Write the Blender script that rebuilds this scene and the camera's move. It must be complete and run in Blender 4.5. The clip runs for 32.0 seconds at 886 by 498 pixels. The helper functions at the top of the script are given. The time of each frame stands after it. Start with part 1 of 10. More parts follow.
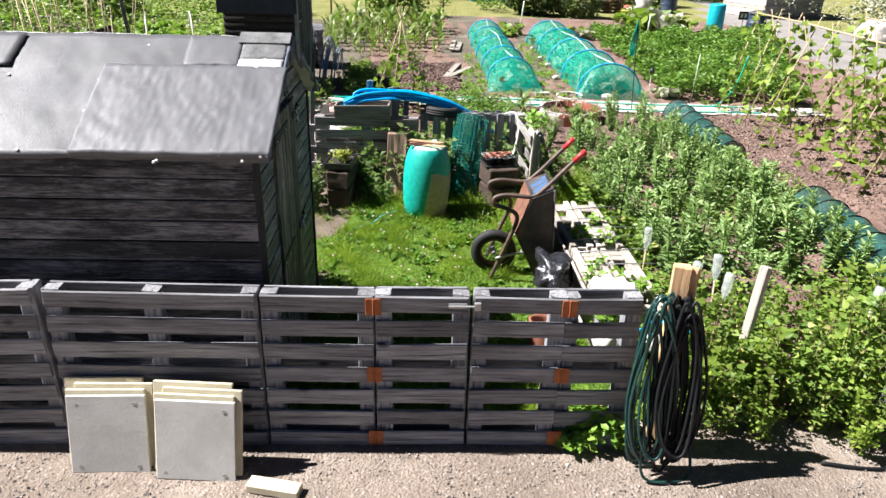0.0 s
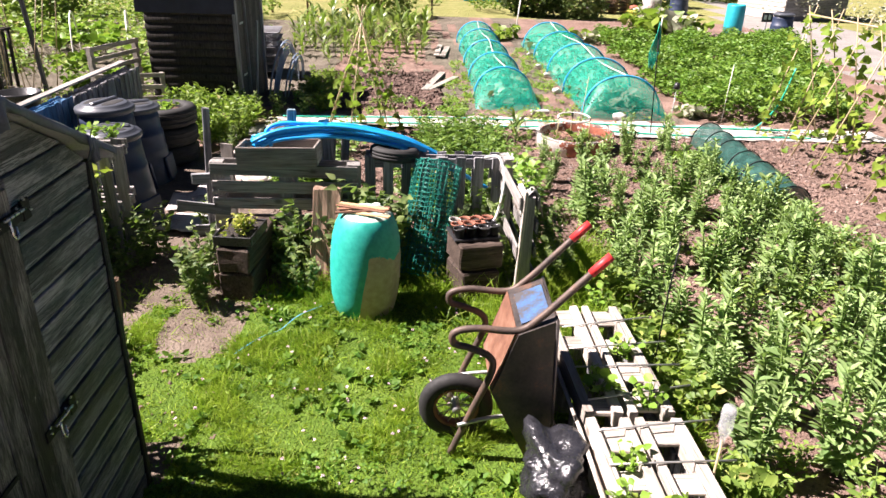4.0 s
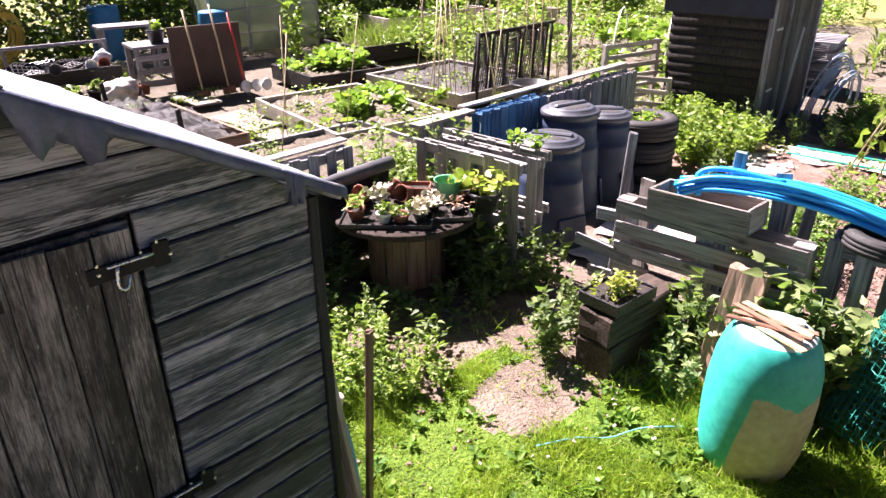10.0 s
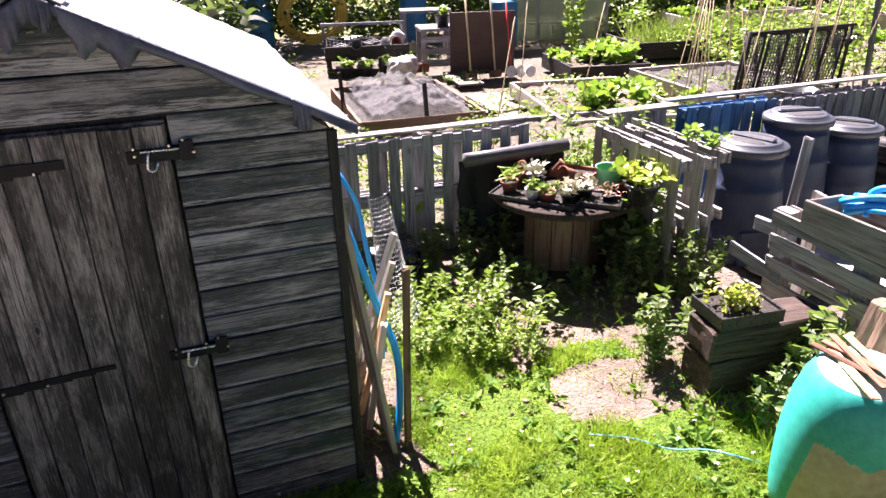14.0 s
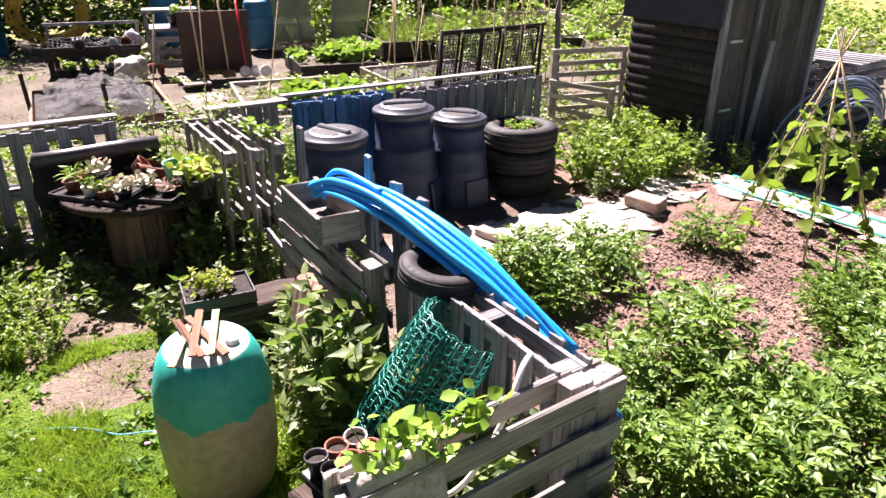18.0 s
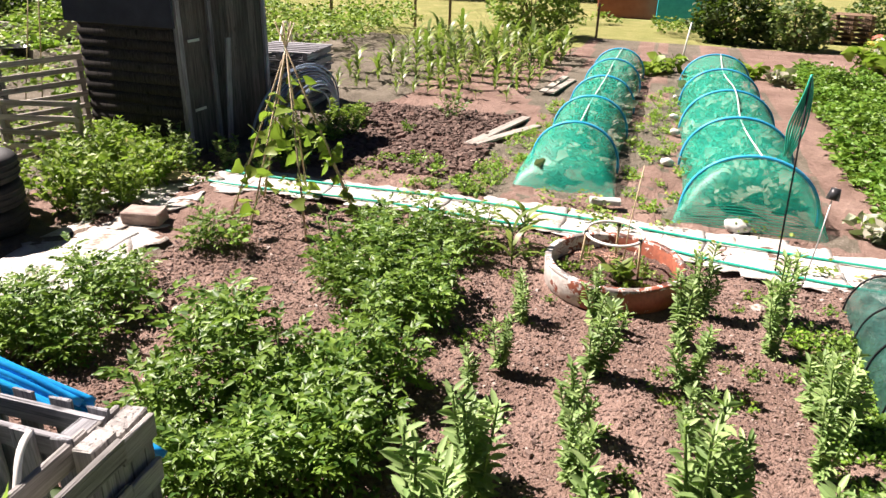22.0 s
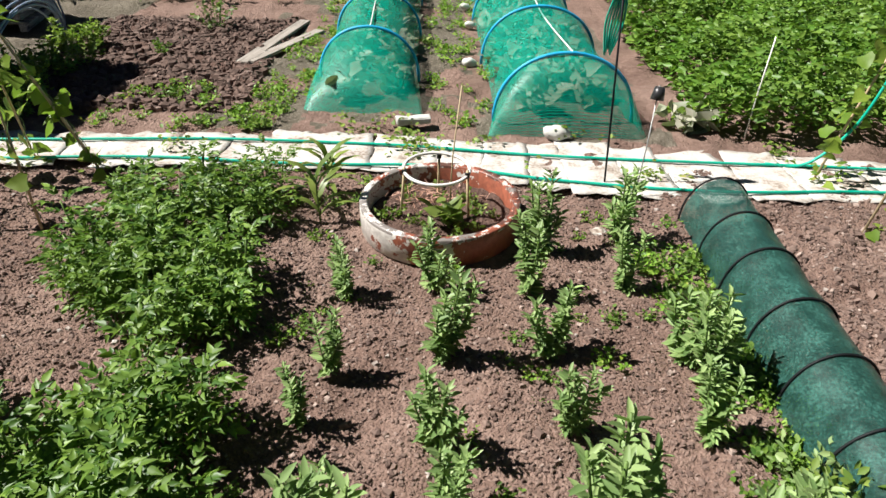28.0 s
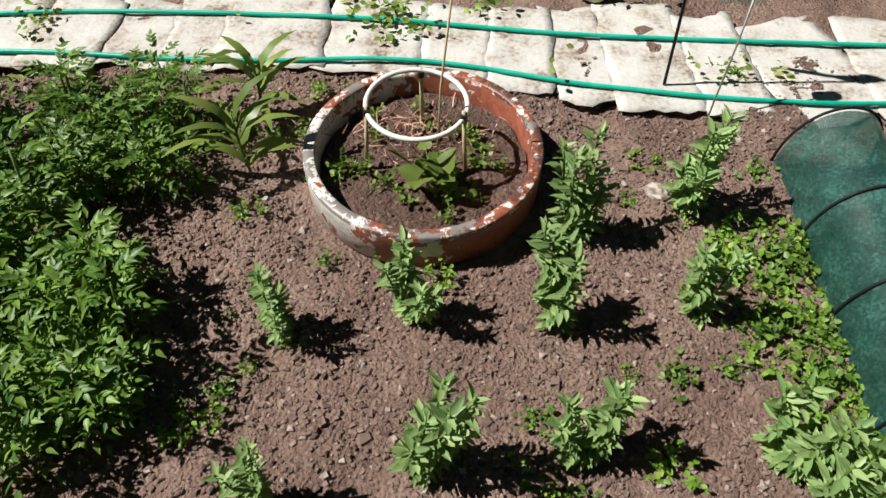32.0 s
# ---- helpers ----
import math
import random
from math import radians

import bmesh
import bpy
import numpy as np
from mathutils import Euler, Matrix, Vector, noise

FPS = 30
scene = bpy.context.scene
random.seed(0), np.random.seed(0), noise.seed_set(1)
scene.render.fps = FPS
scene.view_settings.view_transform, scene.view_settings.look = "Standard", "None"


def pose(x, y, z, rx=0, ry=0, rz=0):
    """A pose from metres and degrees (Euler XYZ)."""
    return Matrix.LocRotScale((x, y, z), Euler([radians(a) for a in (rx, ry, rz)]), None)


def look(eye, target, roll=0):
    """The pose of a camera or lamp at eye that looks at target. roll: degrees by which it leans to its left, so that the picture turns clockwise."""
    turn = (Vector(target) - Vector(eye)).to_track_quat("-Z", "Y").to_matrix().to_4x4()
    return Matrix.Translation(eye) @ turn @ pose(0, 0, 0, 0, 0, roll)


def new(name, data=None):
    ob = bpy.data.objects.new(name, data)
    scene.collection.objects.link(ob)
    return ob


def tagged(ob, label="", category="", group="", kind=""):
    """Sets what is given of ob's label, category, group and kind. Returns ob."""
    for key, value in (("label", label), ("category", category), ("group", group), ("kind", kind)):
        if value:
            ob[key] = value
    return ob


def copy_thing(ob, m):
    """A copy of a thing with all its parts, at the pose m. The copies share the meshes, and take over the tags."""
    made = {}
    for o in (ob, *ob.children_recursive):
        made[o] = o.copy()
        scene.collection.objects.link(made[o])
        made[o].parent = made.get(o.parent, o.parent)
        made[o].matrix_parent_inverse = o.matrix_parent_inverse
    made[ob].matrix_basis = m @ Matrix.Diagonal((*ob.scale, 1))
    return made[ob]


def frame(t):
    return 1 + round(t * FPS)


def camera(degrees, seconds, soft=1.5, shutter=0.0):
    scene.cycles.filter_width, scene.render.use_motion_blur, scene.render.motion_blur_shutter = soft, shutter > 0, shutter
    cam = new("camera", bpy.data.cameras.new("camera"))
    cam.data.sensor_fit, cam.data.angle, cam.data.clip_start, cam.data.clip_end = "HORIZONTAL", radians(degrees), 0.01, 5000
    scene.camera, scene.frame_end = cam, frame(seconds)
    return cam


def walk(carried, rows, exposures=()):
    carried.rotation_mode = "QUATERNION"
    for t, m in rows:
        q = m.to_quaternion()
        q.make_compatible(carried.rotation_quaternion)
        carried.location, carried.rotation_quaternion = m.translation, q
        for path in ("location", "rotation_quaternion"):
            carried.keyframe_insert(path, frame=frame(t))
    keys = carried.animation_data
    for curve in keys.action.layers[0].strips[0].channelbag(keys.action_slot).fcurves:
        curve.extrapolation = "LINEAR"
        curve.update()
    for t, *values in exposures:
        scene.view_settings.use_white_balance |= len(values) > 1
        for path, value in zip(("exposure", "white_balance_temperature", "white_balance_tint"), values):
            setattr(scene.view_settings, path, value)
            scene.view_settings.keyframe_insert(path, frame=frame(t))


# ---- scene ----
cam = camera(65.6, 32.0)
METRES, EYE, TILT, LEAN, TURN = 10.6, 2.75, 0.0, 0.0, -2.2
ROWS = [
    (0.0, 0.0, 0.0, 0.0, 0.68, -24.66, -1.48),
    (0.5, 0.0035, 0.0286, -0.0061, 0.68, -24.65, -1.54),
    (1.0, 0.0108, 0.0565, -0.0125, 0.65, -24.64, -1.58),
    (1.5, 0.0165, 0.0866, -0.0173, 0.63, -24.68, -1.68),
    (2.0, 0.0188, 0.1162, -0.0184, 0.63, -24.66, -1.62),
    (2.5, 0.022, 0.1466, -0.0192, 0.62, -24.65, -1.64),
    (4.5, 0.0372, 0.2698, -0.0237, 0.72, -24.62, -1.66),
    (5.0, 0.042, 0.3009, -0.0238, 2.34, -24.69, -1.56),
    (5.5, 0.0461, 0.328, -0.0241, 4.35, -24.74, -1.44),
    (6.0, 0.0504, 0.3539, -0.0245, 6.72, -24.78, -1.27),
    (6.5, 0.0522, 0.377, -0.0243, 8.94, -24.79, -1.2),
    (7.0, 0.0531, 0.3875, -0.0246, 12.34, -24.86, -1.0),
    (7.5, 0.0515, 0.3874, -0.0251, 18.02, -25.01, -0.75),
    (8.0, 0.0506, 0.3863, -0.0261, 24.01, -25.12, -0.44),
    (8.5, 0.053, 0.3846, -0.027, 30.18, -25.18, -0.1),
    (9.0, 0.0565, 0.3811, -0.0276, 35.7, -25.17, 0.09),
    (9.5, 0.0594, 0.3784, -0.029, 40.87, -25.17, 0.46),
    (10.0, 0.0639, 0.3759, -0.0306, 45.56, -25.2, 0.6),
    (10.5, 0.0695, 0.3778, -0.0319, 49.6, -25.15, 0.76),
    (11.0, 0.0781, 0.382, -0.0326, 53.24, -25.13, 0.84),
    (11.5, 0.0881, 0.3893, -0.0337, 57.06, -25.09, 0.97),
    (12.0, 0.0961, 0.397, -0.0355, 60.64, -25.05, 1.12),
    (12.5, 0.103, 0.4059, -0.0371, 63.95, -24.97, 1.24),
    (13.0, 0.112, 0.4172, -0.0391, 67.42, -24.92, 1.32),
    (13.5, 0.1211, 0.43, -0.041, 70.76, -24.85, 1.41),
    (15.5, 0.1692, 0.501, -0.0412, 72.32, -24.92, 0.72),
    (16.0, 0.1799, 0.5235, -0.0418, 72.25, -24.9, 0.64),
    (16.5, 0.1901, 0.5481, -0.0423, 69.71, -24.89, 0.44),
    (17.0, 0.2016, 0.5724, -0.0425, 66.66, -24.9, 0.2),
    (17.5, 0.213, 0.596, -0.0435, 63.65, -24.84, -0.04),
    (18.0, 0.2246, 0.6206, -0.0437, 60.36, -24.83, -0.36),
    (18.5, 0.2289, 0.6298, -0.0438, 57.44, -24.82, -0.58),
    (19.0, 0.2279, 0.6296, -0.0435, 54.34, -24.76, -0.72),
    (19.5, 0.2263, 0.6285, -0.0435, 49.85, -24.72, -0.91),
    (20.0, 0.2256, 0.6286, -0.0434, 45.33, -24.64, -1.08),
    (20.5, 0.2259, 0.6305, -0.0436, 40.72, -24.57, -1.21),
    (21.0, 0.2269, 0.6317, -0.0439, 34.56, -24.44, -1.41),
    (21.5, 0.2271, 0.6332, -0.044, 27.29, -24.29, -1.62),
    (22.0, 0.2275, 0.6358, -0.044, 19.64, -24.06, -1.8),
    (22.5, 0.2284, 0.6399, -0.0446, 13.51, -23.94, -1.99),
    (23.0, 0.2272, 0.6446, -0.045, 9.64, -23.91, -2.06),
    (23.5, 0.2255, 0.6513, -0.0452, 5.76, -23.86, -2.11),
    (24.0, 0.224, 0.6584, -0.0453, 3.63, -23.86, -2.12),
    (24.5, 0.2223, 0.6655, -0.0458, 3.57, -23.94, -2.06),
    (26.5, 0.2083, 0.7053, -0.0462, 1.27, -24.44, -1.86),
    (27.0, 0.2071, 0.7132, -0.0473, 1.29, -26.28, -1.78),
    (27.5, 0.2055, 0.72, -0.0483, 1.28, -29.25, -1.7),
    (28.0, 0.2035, 0.7277, -0.049, 1.28, -32.24, -1.62),
    (28.5, 0.2013, 0.737, -0.0491, 1.28, -35.24, -1.53),
    (29.0, 0.2005, 0.7481, -0.0494, 1.28, -38.23, -1.48),
    (29.5, 0.1999, 0.7622, -0.05, 1.27, -41.2, -1.42),
    (30.0, 0.1996, 0.782, -0.0503, 1.27, -44.22, -1.31),
    (30.5, 0.2004, 0.806, -0.0507, 1.24, -47.33, -1.22),
    (31.0, 0.2014, 0.8317, -0.0507, 1.17, -50.04, -1.13),
    (31.5, 0.2038, 0.863, -0.0509, 1.13, -51.73, -1.05),
    (32.0, 0.2079, 0.8953, -0.0509, 1.1, -52.14, -0.94),
]
walk(cam, [(t, pose(0, 0, EYE, TILT, LEAN, TURN) @ pose(METRES * x, METRES * y, METRES * z, 90 + pitch, roll, yaw)) for t, x, y, z, yaw, pitch, roll in ROWS],
     [(0.0, 1.62, 6050, 9), (2.5, 1.80, 6350, 13), (5.0, 1.88, 6550, 23), (7.0, 2.03, 6450, 28), (9.0, 2.42, 6400, 29), (13.0, 2.82, 6350, 30), (16.0, 2.58, 6450, 28), (19.0, 2.2, 6600, 25), (20.0, 2.1, 6700, 22), (23.5, 1.38, 6600, 13), (26.5, 1.1, 6350, 7), (29.0, 1.1, 6250, 6), (31.0, 1.04, 6250, 5), (32.0, 0.7, 6250, 4)])


# ---- daylight ----
SUN_AZ, SUN_EL = radians(180 - 5), radians(51)
world = bpy.data.worlds.new("world")
scene.world = world
world.use_nodes = True
sky = world.node_tree.nodes.new("ShaderNodeTexSky")
sky.sky_type, sky.sun_disc = "NISHITA", False
sky.sun_elevation, sky.sun_rotation = SUN_EL, radians(90) - SUN_AZ
sky.air_density, sky.dust_density, sky.ozone_density = 0.12, 0.04, 1.0
world.node_tree.links.new(sky.outputs[0], world.node_tree.nodes["Background"].inputs[0])
world.node_tree.nodes["Background"].inputs[1].default_value = 0.05
sun = new("sun", bpy.data.lights.new("sun", "SUN"))
sun.data.energy, sun.data.angle, sun.data.color = 5.0, radians(0.6), (1.0, 0.928, 0.87)
sun.matrix_world = look((math.cos(SUN_AZ) * 30, math.sin(SUN_AZ) * 30, math.tan(SUN_EL) * 30), (0, 0, 0))

# ---- materials ----
def nodes_of(name):
    m = bpy.data.materials.new(name)
    m.use_nodes = True
    t = m.node_tree
    return m, t, t.nodes["Principled BSDF"]


def link(t, a, b):
    t.links.new(a, b)


def noise_node(t, vec, scale, detail=4.0, rough=0.6):
    n = t.nodes.new("ShaderNodeTexNoise")
    n.inputs["Scale"].default_value, n.inputs["Detail"].default_value, n.inputs["Roughness"].default_value = scale, detail, rough
    link(t, vec, n.inputs["Vector"])
    return n.outputs["Fac"]


def ramp(t, fac, stops):
    r = t.nodes.new("ShaderNodeValToRGB")
    e = r.color_ramp.elements
    while len(e) < len(stops):
        e.new(0.5)
    for i, (p, c) in enumerate(stops):
        e[i].position, e[i].color = p, (*c, 1)
    link(t, fac, r.inputs[0])
    return r.outputs[0]


def mixc(t, fac, a, b, mode="MIX"):
    m = t.nodes.new("ShaderNodeMix")
    m.data_type, m.blend_type = "RGBA", mode
    for s, v in ((m.inputs[0], fac), (m.inputs[6], a), (m.inputs[7], b)):
        if hasattr(v, "links"):
            link(t, v, s)
        else:
            s.default_value = v if isinstance(v, float) else (*v, 1)
    return m.outputs[2]


def math_node(t, op, a, b=0.0):
    m = t.nodes.new("ShaderNodeMath")
    m.operation = op
    for s, v in ((m.inputs[0], a), (m.inputs[1], b)):
        if hasattr(v, "links"):
            link(t, v, s)
        else:
            s.default_value = v
    return m.outputs[0]


def bump(t, b, height, strength, dist=0.01):
    n = t.nodes.new("ShaderNodeBump")
    n.inputs["Strength"].default_value, n.inputs["Distance"].default_value = strength, dist
    link(t, height, n.inputs["Height"])
    link(t, n.outputs[0], b.inputs["Normal"])


def shift_coords(t, scale=(1, 1, 1)):
    """Object coordinates, shifted by each object's own random number."""
    tc, oi, mp = t.nodes.new("ShaderNodeTexCoord"), t.nodes.new("ShaderNodeObjectInfo"), t.nodes.new("ShaderNodeMapping")
    mp.inputs["Scale"].default_value = scale
    cm = t.nodes.new("ShaderNodeCombineXYZ")
    for i, k in enumerate((37.0, 53.0, 71.0)):
        link(t, math_node(t, "MULTIPLY", oi.outputs["Random"], k), cm.inputs[i])
    link(t, tc.outputs["Object"], mp.inputs["Vector"])
    link(t, cm.outputs[0], mp.inputs["Location"])
    return mp.outputs[0], oi.outputs["Random"]


def world_coords(t):
    return t.nodes.new("ShaderNodeNewGeometry").outputs["Position"]


def wood(name, dark, light, stain=(0.05, 0.045, 0.04), amount=0.45, rough=0.85, grain=26.0):
    """Weathered timber with its grain along the local x."""
    m, t, b = nodes_of(name)
    v, rnd = shift_coords(t, (0.05, 1, 1))
    g = noise_node(t, v, grain * 2.2, 6.0, 0.7)
    v2, _ = shift_coords(t, (0.35, 1, 1))
    s = noise_node(t, v2, 5.0, 5.0, 0.65)
    c = ramp(t, g, [(0.3, dark), (0.5, tuple((x + y) / 2 for x, y in zip(dark, light))), (0.7, light)])
    c = mixc(t, ramp(t, s, [(0.48, (0, 0, 0)), (0.75, (amount,) * 3)]), c, stain)
    v3, _ = shift_coords(t, (0.025, 1, 1))
    crack = ramp(t, noise_node(t, v3, 85.0, 3.0, 0.5), [(0.60, (0, 0, 0)), (0.68, (0.75,) * 3)])
    kn = t.nodes.new("ShaderNodeTexVoronoi")
    kn.inputs["Scale"].default_value = 5.0
    v4, _ = shift_coords(t, (0.55, 1, 1))
    link(t, v4, kn.inputs["Vector"])
    knot = ramp(t, kn.outputs["Distance"], [(0.05, (0.85,) * 3), (0.13, (0, 0, 0))])
    c = mixc(t, math_node(t, "MAXIMUM", crack, knot), c, tuple(x * 0.4 for x in dark))
    hs = t.nodes.new("ShaderNodeHueSaturation")
    link(t, math_node(t, "ADD", math_node(t, "MULTIPLY", rnd, 0.55), 0.72), hs.inputs["Value"])
    link(t, c, hs.inputs["Color"])
    link(t, hs.outputs[0], b.inputs["Base Color"])
    b.inputs["Roughness"].default_value = rough
    b.inputs["Specular IOR Level"].default_value = 0.2
    bump(t, b, math_node(t, "SUBTRACT", g, math_node(t, "MULTIPLY", crack, 1.5)), 0.8, 0.005)
    return m


def blotchy(name, stops, scale=6.0, rough=0.7, metal=0.0, fine=60.0, strength=0.3, dist=0.004, own=True, spec=0.4):
    """A surface of patches and fine grain, for plastic, metal, stone, paint and rubber."""
    m, t, b = nodes_of(name)
    v = shift_coords(t)[0] if own else world_coords(t)
    a, f = noise_node(t, v, scale, 5.0, 0.6), noise_node(t, v, fine, 3.0)
    mix = math_node(t, "ADD", math_node(t, "MULTIPLY", a, 0.75), math_node(t, "MULTIPLY", f, 0.25))
    link(t, ramp(t, mix, stops), b.inputs["Base Color"])
    link(t, ramp(t, f, [(0.3, (rough - 0.12,) * 3), (0.7, (min(1, rough + 0.1),) * 3)]), b.inputs["Roughness"])
    b.inputs["Metallic"].default_value = metal
    b.inputs["Specular IOR Level"].default_value = spec
    bump(t, b, f, strength, dist)
    return m


def leafy(name, a, b_, dry=None, shine=0.45, through_=0.3, patch=None):
    """Leaves: each leaf its own green, light passing through."""
    m, t, b = nodes_of(name)
    geo = t.nodes.new("ShaderNodeNewGeometry")
    oi = t.nodes.new("ShaderNodeObjectInfo")
    a, b_ = ((c_[0] * 1.4, c_[1], c_[2] * 1.3) for c_ in (a, b_))
    mid = tuple((x + y) / 2 for x, y in zip(a, b_))
    stops = [(0.0, a), (0.5, mid), (0.93 if dry else 1.0, b_)] + ([(0.97, dry)] if dry else [])
    c = ramp(t, geo.outputs["Random Per Island"], stops)
    n = noise_node(t, geo.outputs["Position"], 3.0, 3.0)
    hs = t.nodes.new("ShaderNodeHueSaturation")
    val = math_node(t, "ADD", math_node(t, "MULTIPLY", n, 0.7), math_node(t, "ADD", math_node(t, "MULTIPLY", oi.outputs["Random"], 0.25), 0.5))
    link(t, val, hs.inputs["Value"])
    if patch:
        wide = noise_node(t, geo.outputs["Position"], 1.7, 4.0, 0.65)
        c = mixc(t, ramp(t, wide, [(0.44, (0, 0, 0)), (0.62, (0.8,) * 3)]), c, patch)
    link(t, c, hs.inputs["Color"])
    link(t, hs.outputs[0], b.inputs["Base Color"])
    b.inputs["Roughness"].default_value = shine + 0.05
    b.inputs["Specular IOR Level"].default_value = 0.28
    tr, mx = t.nodes.new("ShaderNodeBsdfTranslucent"), t.nodes.new("ShaderNodeMixShader")
    link(t, mixc(t, 0.5, hs.outputs[0], (0.25, 0.45, 0.03)), tr.inputs["Color"])
    mx.inputs[0].default_value = through_
    link(t, b.outputs[0], mx.inputs[1])
    link(t, tr.outputs[0], mx.inputs[2])
    link(t, mx.outputs[0], t.nodes["Material Output"].inputs["Surface"])
    return m


def netting(name, colour, cells, thread, rough=0.5, sheet=0.0, weave_glint=0.0):
    """Woven or knitted net: threads with holes between them, laid by the mesh's own UV in metres."""
    m, t, b = nodes_of(name)
    tc = t.nodes.new("ShaderNodeTexCoord")
    sep = t.nodes.new("ShaderNodeSeparateXYZ")
    link(t, tc.outputs["UV"], sep.inputs[0])
    fr = []
    for i in (0, 1):
        u = math_node(t, "FRACT", math_node(t, "MULTIPLY", sep.outputs[i], cells))
        fr.append(math_node(t, "LESS_THAN", u, thread))
    solid = math_node(t, "MAXIMUM", math_node(t, "MAXIMUM", fr[0], fr[1]), sheet)
    v = noise_node(t, tc.outputs["Object"], 7.0)
    # fine noise colours in the weave's pattern and its light shimmer
    if weave_glint:
        v = math_node(t, "ADD", math_node(t, "MULTIPLY", v, 0.4), math_node(t, "MULTIPLY", noise_node(t, tc.outputs["Object"], weave_glint, 3.0, 0.8), 0.6))
        col = ramp(t, v, [(0.36, tuple(x * 0.35 for x in colour)), (0.5, tuple(x * 0.75 for x in colour)), (0.64, tuple(x * 1.9 + 0.012 for x in colour))])
    else:
        col = ramp(t, v, [(0.3, tuple(x * 0.7 for x in colour)), (0.7, colour)])
    link(t, col, b.inputs["Base Color"])
    b.inputs["Roughness"].default_value = rough
    link(t, solid, b.inputs["Alpha"])
    return m


# bare earth of several kinds
def earth(name, dark, mid, light, stones=0.25, strength=0.9):
    m, t, b = nodes_of(name)
    p = world_coords(t)
    big, med, fine = noise_node(t, p, 1.3, 4.0), noise_node(t, p, 14.0, 6.0, 0.7), noise_node(t, p, 90.0, 3.0, 0.7)
    mix = math_node(t, "ADD", math_node(t, "MULTIPLY", big, 0.4), math_node(t, "ADD", math_node(t, "MULTIPLY", med, 0.35), math_node(t, "MULTIPLY", fine, 0.25)))
    c = ramp(t, mix, [(0.32, dark), (0.5, mid), (0.66, light)])
    vo = t.nodes.new("ShaderNodeTexVoronoi")
    vo.inputs["Scale"].default_value = 26.0
    link(t, p, vo.inputs["Vector"])
    st = math_node(t, "LESS_THAN", vo.outputs["Distance"], stones)
    c = mixc(t, math_node(t, "MULTIPLY", st, 0.35), c, tuple(min(1, x * 1.5) for x in light))
    link(t, c, b.inputs["Base Color"])
    b.inputs["Roughness"].default_value = 0.95
    b.inputs["Specular IOR Level"].default_value = 0.15
    cr = t.nodes.new("ShaderNodeTexVoronoi")
    cr.inputs["Scale"].default_value = 58.0
    wob = mixc(t, 0.02, p, t.nodes.new("ShaderNodeTexNoise").outputs["Color"])
    link(t, wob, cr.inputs["Vector"])
    crumb = math_node(t, "SUBTRACT", 1.0, math_node(t, "MULTIPLY", cr.outputs["Distance"], 1.3))
    tall = math_node(t, "ADD", math_node(t, "ADD", med, math_node(t, "MULTIPLY", fine, 0.4)), math_node(t, "MULTIPLY", math_node(t, "MULTIPLY", crumb, med), 0.55))
    bump(t, b, tall, strength, 0.04)
    return m


SOIL = earth("soil", (0.086, 0.051, 0.040), (0.218, 0.143, 0.114), (0.338, 0.24, 0.197), 0.14, 0.9)
SOIL_DARK = earth("dug_soil", (0.06, 0.036, 0.028), (0.125, 0.078, 0.062), (0.2, 0.132, 0.107))
SOIL_GREEN = earth("weedy_soil", (0.06, 0.052, 0.038), (0.14, 0.12, 0.09), (0.24, 0.205, 0.165))
DIRT = earth("trodden_dirt", (0.075, 0.058, 0.044), (0.165, 0.128, 0.1), (0.27, 0.218, 0.175), 0.12, 0.8)
GRAVEL = earth("gravel", (0.12, 0.094, 0.076), (0.235, 0.19, 0.153), (0.345, 0.292, 0.244), 0.22, 0.7)
TRACK = earth("tarmac_track", (0.15, 0.14, 0.13), (0.22, 0.205, 0.19), (0.29, 0.27, 0.25), 0.2, 0.4)
LAWN_EARTH = earth("lawn_earth", (0.05, 0.09, 0.012), (0.09, 0.16, 0.02), (0.15, 0.21, 0.035), 0.05)
MEADOW = earth("meadow", (0.12, 0.14, 0.04), (0.22, 0.22, 0.075), (0.34, 0.29, 0.14), 0.05)

GREY_WOOD = wood("grey_weathered_wood", (0.11, 0.109, 0.114), (0.36, 0.357, 0.37), (0.06, 0.055, 0.053), 0.6)
MID_WOOD = wood("dull_weathered_wood", (0.17, 0.16, 0.15), (0.42, 0.395, 0.37), (0.09, 0.08, 0.075), 0.6)
PALE_WOOD = wood("sun_bleached_wood", (0.30, 0.26, 0.22), (0.55, 0.50, 0.44), (0.16, 0.13, 0.11))
NEW_WOOD = wood("fresh_sawn_wood", (0.42, 0.26, 0.13), (0.62, 0.42, 0.24), (0.3, 0.18, 0.1), 0.2)
BROWN_WOOD = wood("brown_wood", (0.13, 0.085, 0.055), (0.27, 0.18, 0.12), (0.06, 0.04, 0.03))
LOG_WOOD = wood("cracked_log_wood", (0.10, 0.062, 0.042), (0.30, 0.2, 0.145), (0.05, 0.032, 0.025), 0.6)
SLEEPER_WOOD = wood("old_sleeper_wood", (0.022, 0.016, 0.013), (0.10, 0.073, 0.058), (0.03, 0.02, 0.015), 0.6)


